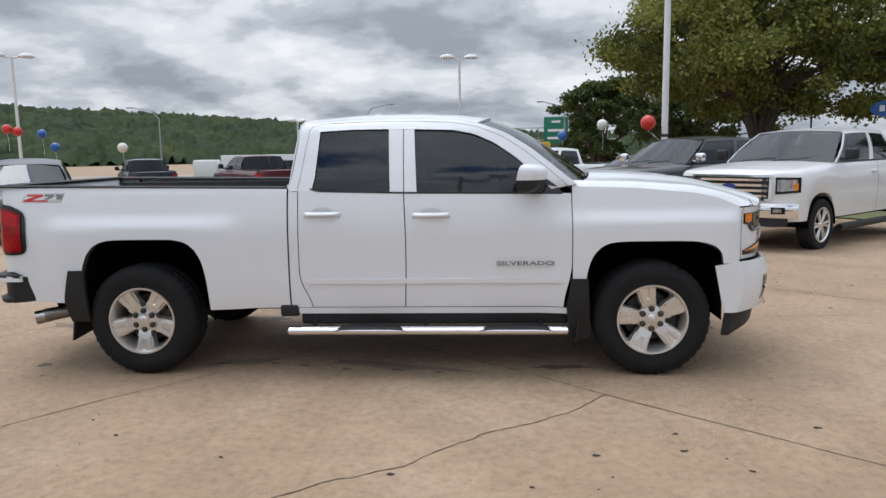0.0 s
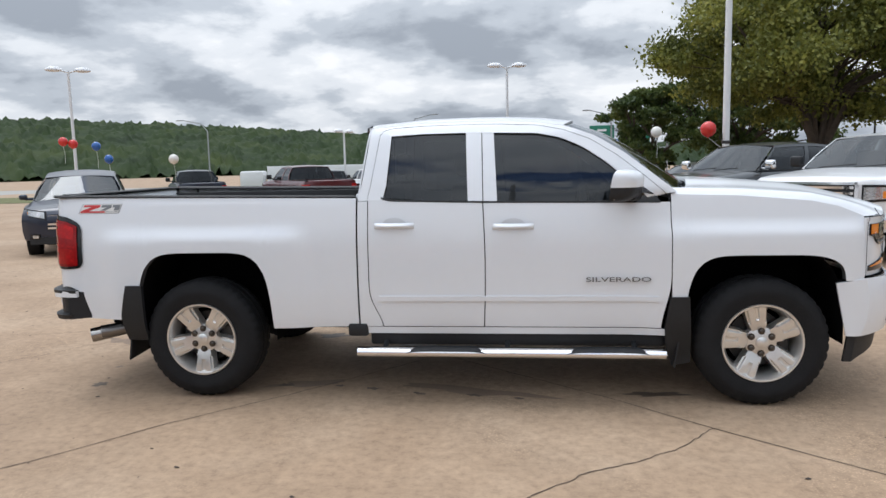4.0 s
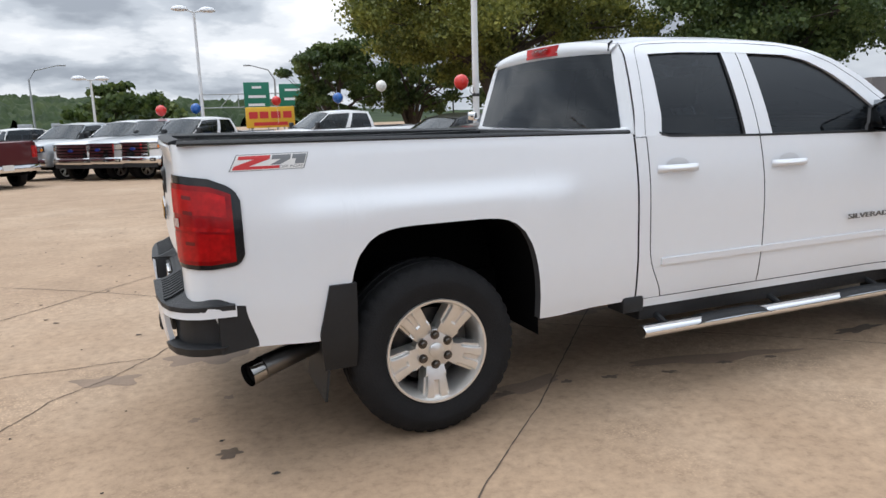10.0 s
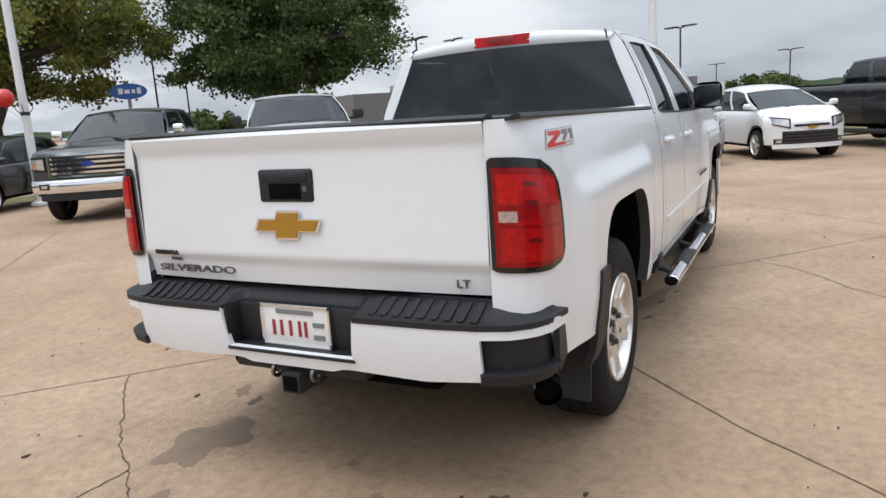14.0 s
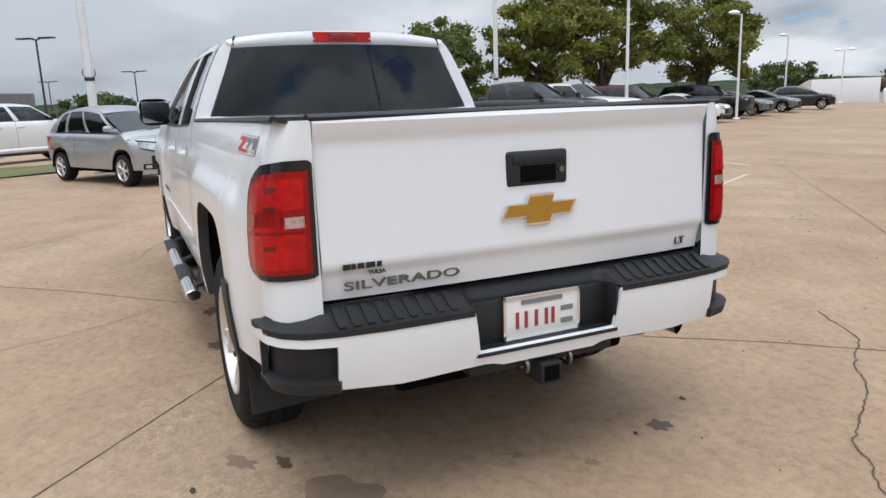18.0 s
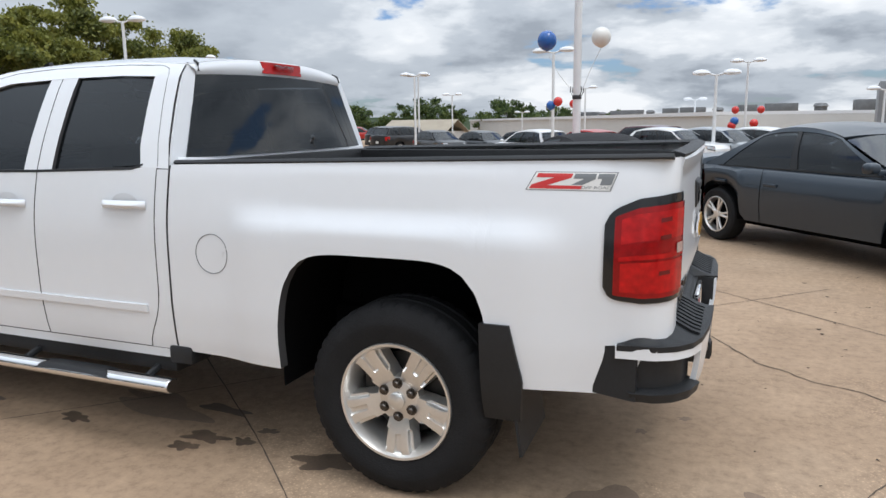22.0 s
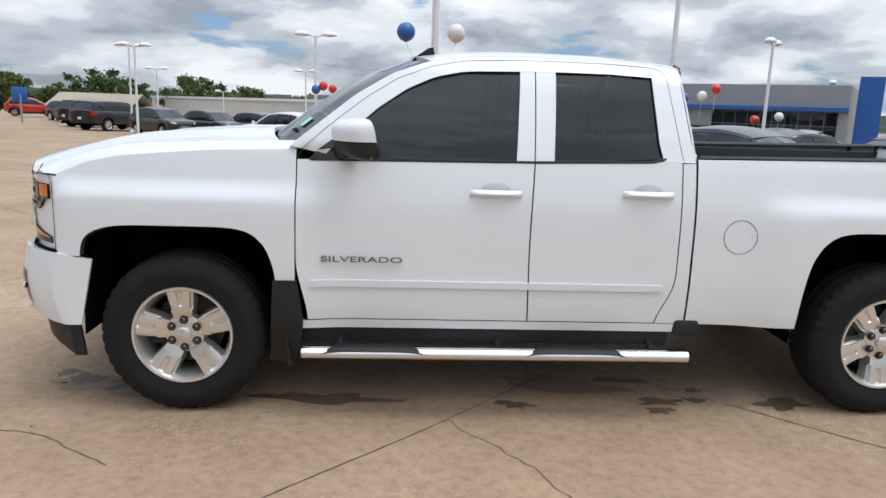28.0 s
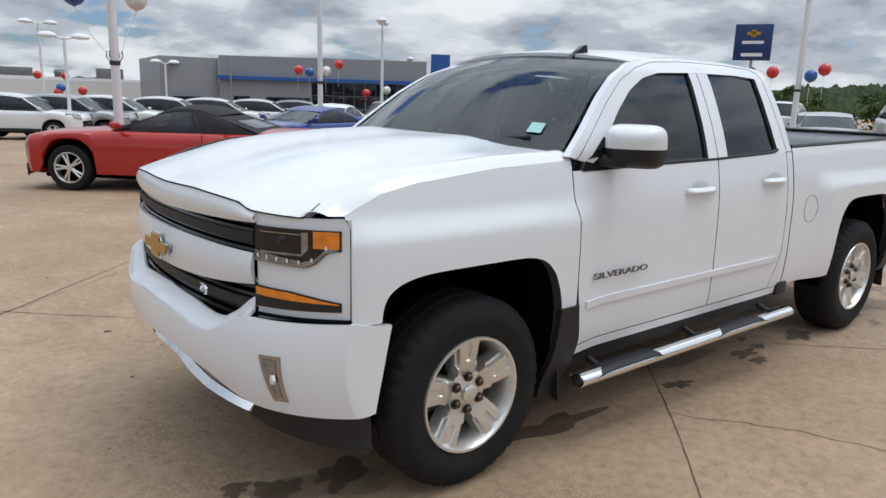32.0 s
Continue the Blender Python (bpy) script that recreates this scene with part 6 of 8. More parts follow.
    grid(bm, 16, 3, lambda u, v: (tail_x(lerp(-0.9, 0.9, u) * hw) - 0.012, lerp(-0.9, 0.9, u) * hw, lerp(p["zb"] + 0.06, p["zb"] + 0.24, v)), 0.02)
    part("rear_valance", bm, BLACKPLASTIC, root)
    bm = bmesh.new()
    box(bm, xr - 0.022 - (0.1 if pick else 0), xr - 0.012 - (0.1 if pick else 0), -0.15, 0.15, p["zb"] + (0.10 if pick else 0.30), p["zb"] + (0.25 if pick else 0.45))
    part("licence_plate", bm, PLATEWHITE, root)
    bm = bmesh.new()
    prism(bm, [(-0.10, -0.014), (-0.034, -0.014), (-0.039, -0.032), (0.027, -0.032), (0.034, -0.014), (0.086, -0.014), (0.10, 0.014), (0.034, 0.014), (0.039, 0.032), (-0.027, 0.032), (-0.034, 0.014), (-0.086, 0.014)] if bar_mat is not CHROME else [(0.115 * math.cos(a * math.pi / 10), 0.046 * math.sin(a * math.pi / 10)) for a in range(20)], 0.02,
          Matrix.Translation((xf + 0.025 - (0.02 if g1 > 0.8 else 0), 0, lerp(g0, g1, 0.55) if kind != "hatch" else g1 + 0.06)) @ Matrix.Rotation(math.pi / 2, 4, "Z") @ Matrix.Rotation(math.pi / 2, 4, "X"))
    part("emblem", bm, GOLD if bar_mat is not CHROME else PAINTS["blue"], gr)
    for x in (axf, axr):
        for s in (-1, 1):
            small_wheel(root, x, s * (hw - 0.125), s, r, shine, 6 if kind in ("fullsize", "longtruck", "tahoe") else 5)
    return root


def park(x, y, heading):
    return pose(x, y, lot_z(x, y), 0, 0, heading)


def place(root, spots):
    """The first spot for the thing itself, copies at the others."""
    root.matrix_basis = park(*spots[0])
    return [root] + [copy_thing(root, park(*s)) for s in spots[1:]]


ROW = 208
BV = build_vehicle
place(BV("fullsize", "white", "pickup_truck", "white pickup truck with chrome grille bars on the lot", "pickup truck", bar_mat=CHROME), [(6.5, 7.3, 222)])
place(BV("suv", "black", "sport_utility_vehicle", "black crossover parked across the street", "suv"), [(29.5, 12.0, 302)])
place(BV("fullsize", "graphite", "pickup_truck", "dark grey pickup truck with chrome grille bars", "pickup truck", bar_mat=CHROME), [(5.35, 10.35, 212)])
place(BV("compact", "black", "small_crossover", "black small crossover parked beside the grey pickup", "car"), [(5.0, 15.0, 205)])
place(BV("hatch", "silver", "hatchback", "silver small hatchback parked by the white rail", "car"), [(10.75, 1.1, ROW)])
place(BV("hatch", "white", "hatchback", "white small hatchback parked in the row", "car"), [(12.15, -0.95, ROW)])
place(BV("longtruck", "black", "pickup_truck", "black pickup truck parked in the row", "pickup truck"), [(13.7, -3.7, 214), (16.2, -11.4, 212)])
place(BV("longtruck", "white", "pickup_truck", "white pickup truck parked among other trucks", "pickup truck", bar_mat=CHROME), [(18.3, -14.6, ROW), (2.8, 18.9, 190), (-1.2, 22.2, 222), (-3.2, 24.0, 226), (-8.0, 32.5, 118), (22.1, 4.5, 300)])
place(BV("longtruck", "silver", "pickup_truck", "silver pickup truck parked in a row of trucks", "pickup truck", bar_mat=CHROME), [(-2.3, 23.2, 224), (-5.0, 25.6, 228)])
place(BV("tahoe", "maroon", "sport_utility_vehicle", "maroon large sport utility vehicle parked in the row", "suv"), [(21.7, -20.2, ROW), (1.9, -37.5, -40)])
place(BV("tahoe", "black", "sport_utility_vehicle", "black large sport utility vehicle in the row", "suv"), [(26.2, -29.6, ROW), (18.9, -43.4, 245), (21.5, -47.5, 240)])
place(BV("sedan", "white", "sedan", "white sedan parked in the row", "car"), [(23.6, -25.4, ROW), (-9.8, -20.6, 40), (-14.8, -15.4, 30), (-22.0, -11.0, 20)])
place(BV("longtruck", "maroon", "pickup_truck", "dark red pickup truck seen from behind", "pickup truck", shine=CHROME), [(-8.4, 21.8, 126)])
place(BV("longtruck", "navy", "pickup_truck", "dark pickup truck with chrome rear bumper", "pickup truck", shine=CHROME), [(-15.0, 26.0, 122), (-11.5, 36.5, 112)])
place(BV("suv", "navy", "sport_utility_vehicle", "dark blue crossover facing the pickup", "suv", bar_mat=CHROME), [(-9.2, 8.9, 300)])
place(BV("coupe", "red", "convertible", "red sports convertible with a black canvas roof", "car", roof_mat=SOFTTOP, tail="wide"), [(-0.45, -9.2, -42)])
place(BV("sedan", "slate", "sedan", "dark blue-grey sedan parked on the lot", "car"), [(-4.42, -5.7, 130)])
place(BV("coupe", "blue", "coupe", "bright blue sports coupe behind the red convertible", "car", tail="wide"), [(-5.6, -14.6, 15)])
place(BV("sedan", "black", "sedan", "black sedan in the back row", "car"), [(-8.6, -11.6, 190), (-12.0, -12.9, 28), (-12.9, -19.0, 35)])
place(BV("sedan", "grey", "sedan", "grey sedan in the back row", "car"), [(28.0, -33.5, ROW), (-16.8, -13.6, 25), (30.2, -38.6, ROW)])
place(BV("suv", "white", "sport_utility_vehicle", "white crossover with black lower trim", "suv", cladding=True, tail="wrap"), [(6.1, -29.9, -38)])
place(BV("suv", "graphite", "sport_utility_vehicle", "dark grey crossover parked in line", "suv", bar_mat=CHROME), [(11.6, -39.6, 140), (24.8, -52.5, 140)])
place(BV("suv", "black", "sport_utility_vehicle", "black crossover parked in line", "suv", bar_mat=CHROME), [(8.6, -39.6, 146), (27.2, -56.0, 140), (14.2, -38.2, 138)])
place(BV("compact", "white", "small_crossover", "white small crossover in the front row", "suv", cladding=True), [(-0.8, -26.8, 148), (-4.4, -28.2, 148), (-7.0, -29.2, 148), (-9.6, -30.4, 148), (1.0, -36.8, -38), (-12.4, -31.6, 148)])
place(BV("compact", "silver", "small_crossover", "silver small crossover in the row", "suv", cladding=True), [(-2.6, -27.4, 148), (-15.2, -32.6, 148), (-17.8, -27.4, 50)])
place(BV("sedan", "silver", "sedan", "silver sedan in the far row", "car"), [(-20.4, -7.4, 25), (-24.5, -9.6, 30)])
place(BV("tahoe", "white", "sport_utility_vehicle", "white large sport utility vehicle far across the lot", "suv"), [(-22.6, -5.6, 25), (-27.0, -12.2, 200)])
place(BV("compact", "red", "small_crossover", "red crossover between white ones", "suv", cladding=True, tail="wrap"), [(3.9, -31.5, -38), (33.0, -62.0, 200)])
place(BV("compact", "black", "small_crossover", "black small crossover parked far back", "suv", cladding=True), [(-15.0, -24.6, 45), (-19.8, -20.6, 40), (31.6, -44.0, 220)])
# ---- buildings, poles, trees, balloons ----
POLEWHITE = mat("white_pole_paint", (0.72, 0.73, 0.74), 0.4, vary=0.06, scale=3)
POLEBLACK = mat("black_pole_paint", (0.03, 0.03, 0.032), 0.5)
GALV = mat("galvanised_steel", (0.35, 0.36, 0.38), 0.45, 0.6, vary=0.1, scale=4)
ROOFUNIT = mat("roof_unit_grey", (0.17, 0.175, 0.18), 0.6, 0.2, vary=0.3, scale=1.5)
BARK = mat("bark", (0.075, 0.058, 0.045), 0.9, vary=0.4, scale=5, bump=0.8, bscale=18)
GRASS = mat("grass", (0.135, 0.14, 0.05), 0.9, vary=0.45, scale=1.2, bump=0.8, bscale=30)
ASPHALT = mat("asphalt", (0.14, 0.135, 0.13), 0.85, vary=0.2, scale=0.7, bump=0.3, bscale=60)
WALLWHITE = mat("white_wall", (0.60, 0.59, 0.57), 0.75, vary=0.06, scale=0.4)
WALLGREY = mat("grey_panel", (0.26, 0.27, 0.285), 0.55, vary=0.05, scale=0.3)
WALLDARK = mat("dark_grey_siding", (0.165, 0.16, 0.165), 0.7, vary=0.1, scale=0.6)
BLUE = mat("sign_blue", (0.02, 0.10, 0.36), 0.35)
BLUEDARK = mat("sign_dark_blue", (0.012, 0.035, 0.13), 0.35)
SIGNGREEN = mat("highway_green", (0.01, 0.16, 0.10), 0.5)
SIGNYELLOW = mat("banner_yellow", (0.72, 0.42, 0.03), 0.6, vary=0.1, scale=3)
SIGNWHITE = mat("sign_white", (0.75, 0.76, 0.78), 0.5)
SHOPGLASS = glass("shop_glass", (0.2, 0.25, 0.25), 0.35)
ROOFTAN = mat("tan_roof", (0.36, 0.31, 0.24), 0.8, vary=0.15, scale=0.5)
BALLOON = {"red": mat("balloon_red", (0.58, 0.025, 0.02), 0.25, vary=0.05, scale=3, coat=0.3), "blue": mat("balloon_blue", (0.015, 0.10, 0.36), 0.2, vary=0.05, scale=3, coat=0.3), "white": mat("balloon_white", (0.72, 0.70, 0.66), 0.3, vary=0.05, scale=3, coat=0.3)}
HILLGREEN = bpy.data.materials.new("far_woods")
HILLGREEN.use_nodes = True


def leafy(m, dark, mid, light, scale=0.0):
    n, l = nodes_of(m.node_tree)
    out, b = n.new("ShaderNodeOutputMaterial"), n.new("ShaderNodeBsdfPrincipled")
    l.new(b.outputs[0], out.inputs[0])
    b.inputs["Roughness"].default_value = 0.62
    r = n.new("ShaderNodeValToRGB")
    e = r.color_ramp.elements
    e.new(0.5)
    for k, (p, c) in zip(e, ((0.25, dark), (0.5, mid), (0.8, light))):
        k.position, k.color = p, (*c, 1)
    if scale:
        tx, tc = n.new("ShaderNodeTexNoise"), n.new("ShaderNodeTexCoord")
        tx.inputs["Scale"].default_value, tx.inputs["Detail"].default_value = scale, 8
        l.new(tc.outputs["Object"], tx.inputs["Vector"])
        l.new(tx.outputs[0], r.inputs[0])
    else:
        g = n.new("ShaderNodeNewGeometry")
        cl, co, ma, mb = n.new("ShaderNodeTexNoise"), n.new("ShaderNodeTexCoord"), n.new("ShaderNodeMath"), n.new("ShaderNodeMath")
        cl.inputs["Scale"].default_value, cl.inputs["Detail"].default_value = 0.75, 3
        l.new(co.outputs["Object"], cl.inputs["Vector"])
        ma.operation, mb.operation = "MULTIPLY_ADD", "MULTIPLY_ADD"
        l.new(cl.outputs[0], ma.inputs[0])
        ma.inputs[1].default_value, ma.inputs[2].default_value = 1.3, -0.30
        l.new(g.outputs["Random Per Island"], mb.inputs[0])
        mb.inputs[1].default_value = 0.32
        l.new(ma.outputs[0], mb.inputs[2])
        l.new(mb.outputs[0], r.inputs[0])
        tr, mx = n.new("ShaderNodeBsdfTranslucent"), n.new("ShaderNodeMixShader")
        l.new(r.outputs[0], tr.inputs[0])
        mx.inputs[0].default_value = 0.32
        l.new(b.outputs[0], mx.inputs[1])
        l.new(tr.outputs[0], mx.inputs[2])
        l.new(mx.outputs[0], out.inputs[0])
    l.new(r.outputs[0], b.inputs["Base Color"])
    return m


leafy(HILLGREEN, (0.012, 0.024, 0.009), (0.026, 0.044, 0.015), (0.052, 0.070, 0.022), 0.045)
HILLGREEN.node_tree.nodes['Principled BSDF'].inputs['Specular IOR Level'].default_value = 0.05
LEAF_OLIVE = bpy.data.materials.new("oak_leaves")
LEAF_OLIVE.use_nodes = True
leafy(LEAF_OLIVE, (0.07, 0.088, 0.018), (0.165, 0.18, 0.034), (0.31, 0.30, 0.06))
LEAF_DARK = bpy.data.materials.new("dark_leaves")
LEAF_DARK.use_nodes = True
leafy(LEAF_DARK, (0.028, 0.052, 0.014), (0.068, 0.105, 0.025), (0.14, 0.175, 0.045))
LEAF_MID = bpy.data.materials.new("green_leaves")
LEAF_MID.use_nodes = True
leafy(LEAF_MID, (0.055, 0.085, 0.018), (0.115, 0.15, 0.032), (0.20, 0.22, 0.055))


def tree(x, y, h, spread_r, trunk_h, leaf, label, seed, clumps=150, per=170, trunk_r=0.28, size=0.16, base=0.0):
    rng = np.random.default_rng(seed)
    z0 = lot_z(x, y) + base
    root = thing("tree", label, "tree", m=Matrix.Translation((x, y, z0)))
    cz, ch = (trunk_h + h) / 2, (h - trunk_h) / 2
    # the crown is a set of boughs, each a heap of leaf clumps
    lobes = []
    m = 9 + int(spread_r * 2.6)
    for k in range(m):
        up = 1 - 1.95 * (k + 0.5) / m
        a = 2.39996 * k + seed
        side = math.sqrt(max(0.0, 1 - up * up))
        q = rng.uniform(0.60, 0.86) if k % 4 else 0.40
        lobes.append((np.array([side * math.cos(a) * spread_r * q, side * math.sin(a) * spread_r * q, cz + up * ch * 0.80 * rng.uniform(0.85, 1.1)]), rng.uniform(0.24, 0.40) * spread_r))
    centres = []
    while len(centres) < clumps:
        c, r = lobes[len(centres) % m]
        d = rng.normal(size=3)
        d[2] = abs(d[2]) * 0.9 - 0.35
        d /= np.linalg.norm(d)
        p = c + d * r * (0.55 + 0.45 * rng.random() ** 0.5) * np.array([1, 1, 0.70])
        p[2] = max(p[2], trunk_h * (0.78 + 0.25 * rng.random()))
        centres.append(p)
    bm = bmesh.new()
    fork = Vector((0.1 * math.sin(seed), 0.1 * math.cos(seed), trunk_h * 0.80))
    tube(bm, [(0, 0, -0.2), (0, 0, 0.1), (0.03, 0, trunk_h * 0.4), tuple(fork)], [trunk_r * 1.5, trunk_r * 1.15, trunk_r, trunk_r * 0.9], 12)
    for k, (c, r) in enumerate(lobes):
        e = Vector(c)
        mid = fork.lerp(e, 0.5) + Vector((0, 0, 0.16 * (e - fork).length * (0.3 if e.z > cz else 1.3)))
        big = trunk_r * (0.50 if k % 3 == 0 else 0.26)
        tube(bm, [tuple(fork + Vector((0, 0, -0.3))), tuple(fork.lerp(mid, 0.5) + Vector((0, 0, 0.25 * (mid - fork).length))), tuple(mid), tuple(e)], [big, big * 0.8, big * 0.55, big * 0.18], 7)
        for j in range(3):
            g = centres[(k + j * m) % len(centres)]
            tube(bm, [tuple(mid.lerp(e, 0.4)), tuple(mid.lerp(Vector(g), 0.7)), tuple(g)], [big * 0.35, big * 0.2, big * 0.07], 5)
    part("trunk", bm, BARK, root)
    n = clumps * per
    cen = np.repeat(np.array(centres), per, axis=0)
    rad = np.repeat(rng.uniform(0.55, 1.15, clumps), per)[:, None] * spread_r * 0.072
    off = rng.normal(size=(n, 3)) * rad * np.array([1, 1, 0.62])
    pos = cen + off
    u = rng.normal(size=(n, 3))
    u /= np.linalg.norm(u, axis=1)[:, None]
    w = rng.normal(size=(n, 3))
    w[:, 2] *= 0.4
    v = np.cross(u, w)
    v /= np.linalg.norm(v, axis=1)[:, None]
    s = rng.uniform(0.6, 1.3, n)[:, None] * size
    verts = np.stack([pos - u * s, pos + v * s * 0.62, pos + u * s, pos - v * s * 0.62], 1).reshape(-1, 3)
    faces = np.arange(n * 4).reshape(-1, 4)
    me = bpy.data.meshes.new("crown")
    me.from_pydata(verts.tolist(), [], faces.tolist())
    me.materials.append(leaf)
    crown = new("crown", me)
    crown.parent = root
    tagged(crown, kind="stuff")
    return root


tree(12.9, 27.6, 10.4, 6.5, 3.2, LEAF_OLIVE, "large oak with yellowing leaves behind the lot", 1, 250, 430, 0.42, 0.095)
tree(23.4, 21.2, 9.4, 6.2, 2.8, LEAF_DARK, "large dark green tree behind the trucks", 2, 240, 400, 0.40, 0.10)
tree(7.1, 37.0, 7.2, 2.7, 1.0, LEAF_DARK, "dark leafy tree behind the highway sign", 3, 120, 240, 0.30, 0.11)
tree(13.5, 41.0, 9.5, 5.0, 2.0, LEAF_DARK, "dark tree behind the oak", 13, 120, 240, 0.3, 0.14)
tree(31.0, -14.8, 5.2, 3.8, 0.8, LEAF_MID, "low green tree beside the row of trucks", 4, 100, 240, 0.2, 0.11)
tree(27.6, -19.6, 6.6, 3.2, 1.6, LEAF_OLIVE, "green tree behind parked vehicles", 5, 110, 260, 0.22, 0.11)
tree(29.2, -24.6, 8.2, 4.2, 1.8, LEAF_OLIVE, "green tree behind parked vehicles", 6, 130, 260, 0.25, 0.11)
tree(30.6, -33.6, 7.6, 4.2, 1.8, LEAF_OLIVE, "yellow-green tree at the end of the row", 7, 130, 260, 0.25, 0.11)
tree(-4.2, 57.0, 6.0, 4.2, 0.8, LEAF_DARK, "dark tree beyond the lot", 8, 70, 110, 0.25, 0.25, base=-0.5)
for i, (tx, ty, th, tr) in enumerate(((76, 12, 3.6, 3.5), (84, 2, 4.2, 4.5), (82, -9, 4.0, 3.6), (40, -96, 6.0, 6.0), (30, -104, 6.5, 5.5), (24, -108, 5.5, 5.0), (52, -92, 5.5, 6.0), (15, -112, 5.5, 4.5), (48, 36, 5.5, 4.5), (38, 42, 5.0, 4.0), (-62, -30, 3.6, 6), (-70, -20, 3.6, 7), (60, -76, 5.5, 5), (-52, -48, 3.4, 5))):
    tree(tx, ty, th, tr, 0.8, LEAF_DARK, "distant dark green tree on the skyline", 20 + i, 70, 110, 0.25, 0.20, base=-0.9)


# far wooded hill and skyline
def build_hill():
    n, k = 300, 14
    rng = np.random.default_rng(5)
    rough = rng.normal(size=(n + 1, k + 1))
    verts, faces = [], []
    for i in range(n + 1):
        b = radians(lerp(40, 400, i / n))
        deg = math.degrees(b)
        rise = curve([(40, 0.05), (70, 0.10), (80, 1.0), (96, 1.7), (106, 2.45), (114, 3.0), (125, 3.5), (150, 3.3), (175, 2.4), (200, 1.3), (215, 0.7), (260, 0.3), (300, 0.4), (360, 0.2), (400, 0.05)], deg)
        for j in range(k + 1):
            v = j / k
            d = lerp(330, 520, v)
            z = -2 + (math.tan(radians(rise)) * d + 3.5) * math.sin(v * math.pi / 2) ** 0.8 + 0.9 * rough[i, j] * v
            verts.append((d * math.cos(b), d * math.sin(b), z))
    for i in range(n):
        for j in range(k):
            a = i * (k + 1) + j
            faces.append((a, a + k + 1, a + k + 2, a + 1))
    me = bpy.data.meshes.new("far_hill")
    me.from_pydata(verts, [], faces)
    me.materials.append(HILLGREEN)
    tagged(new("backdrop_hill", me), "wooded hill on the horizon", "hill", kind="structure")

    # the wood on its slopes: a close canopy of rounded crowns
    nb, k = 640, 44
    lump = rng.normal(size=(nb + 1, k + 1))
    lump = lump + 0.8 * np.roll(lump, 1, 0) + 0.5 * np.roll(lump, 1, 1)
    deg = np.linspace(76, 206, nb + 1)
    rise = np.interp(deg, [76, 80, 96, 106, 114, 125, 150, 175, 200, 206], [0.9, 1.0, 1.7, 2.45, 3.0, 3.5, 3.3, 2.4, 1.3, 1.1])
    verts, faces = [], []
    for i in range(nb + 1):
        b = radians(float(deg[i]))
        for j in range(k + 1):
            v = j / k
            d = 330 + 190 * v
            z = -2 + (math.tan(radians(float(rise[i]))) * d + 3.5) * math.sin(v * math.pi / 2) ** 0.8 + 0.6 + 0.95 * float(lump[i, j])
            verts.append((d * math.cos(b), d * math.sin(b), z))
    for i in range(nb):
        for j in range(k):
            a = i * (k + 1) + j
            faces.append((a, a + k + 1, a + k + 2, a + 1))
    me = bpy.data.meshes.new("woods")
    me.from_pydata(verts, [], faces)
    me.shade_smooth()
    me.materials.append(HILLGREEN)
    tagged(new("woods", me), "dense green woods covering the far hill", "woods", kind="stuff")


build_hill()


# grass verges and street
def sheet_on_lot(name, pts, material, label, lift):
    bm = bmesh.new()
    n = 14
    (a, b), (c, d) = pts
    grid(bm, n, 6, lambda u, v: (lambda x, y: (x, y, lot_z(x, y) + lift))(*[lerp(lerp(p, q, u), lerp(r, s, u), v) for p, q, r, s in zip(a, b, c, d)]), 0.0)
    ob = part(name, bm, material, kind="structure", label=label)
    return ob


sheet_on_lot("grass_verge", (((5.2, 18.6), (19.2, -5.4)), ((9.4, 20.6), (23.4, -3.0))), GRASS, "strip of mown grass behind the rail", 0.012)
sheet_on_lot("street", (((9.6, 20.8), (23.8, -2.8)), ((22.0, 30.0), (40.0, 4.0))), ASPHALT, "grey street beyond the rail", 0.008)
sheet_on_lot("grass_field", (((-60.0, 46.0), (30.0, 46.0)), ((-120.0, 90.0), (60.0, 95.0))), GRASS, "grassy ground beyond the lot", 0.02)
sheet_on_lot("highway", (((-140.0, 96.0), (90.0, 98.0)), ((-150.0, 125.0), (90.0, 125.0))), mat("pale_roadway", (0.34, 0.33, 0.31), 0.85, vary=0.15, scale=0.1), "pale highway below the hill", 0.05)
sheet_on_lot("paved_mound", (((-17.0, 29.5), (-10.5, 34.0)), ((-20.0, 33.0), (-13.0, 38.0))), mat("pale_concrete", (0.48, 0.42, 0.34), 0.85, vary=0.15, scale=0.4), "pale concrete apron", 0.18)

# white rail fence
fence = thing("rail_fence", "white pipe rail fence along the grass", "fence")
FENCE_POSTS = [(7.0 + 0.507 * 3.35 * i, 14.0 - 0.862 * 3.35 * i) for i in range(8)]
for px, py in FENCE_POSTS:
    bm = bmesh.new()
    tube(bm, [(px, py, lot_z(px, py) - 0.05), (px, py, lot_z(px, py) + 0.62)], 0.045, 10)
    part("post", bm, POLEWHITE, fence)
for (ax, ay), (bx, by) in zip(FENCE_POSTS, FENCE_POSTS[1:]):
    bm = bmesh.new()
    tube(bm, [(ax, ay, lot_z(ax, ay) + 0.60), (bx, by, lot_z(bx, by) + 0.60)], 0.05, 10)
    part("rail", bm, POLEWHITE, fence)


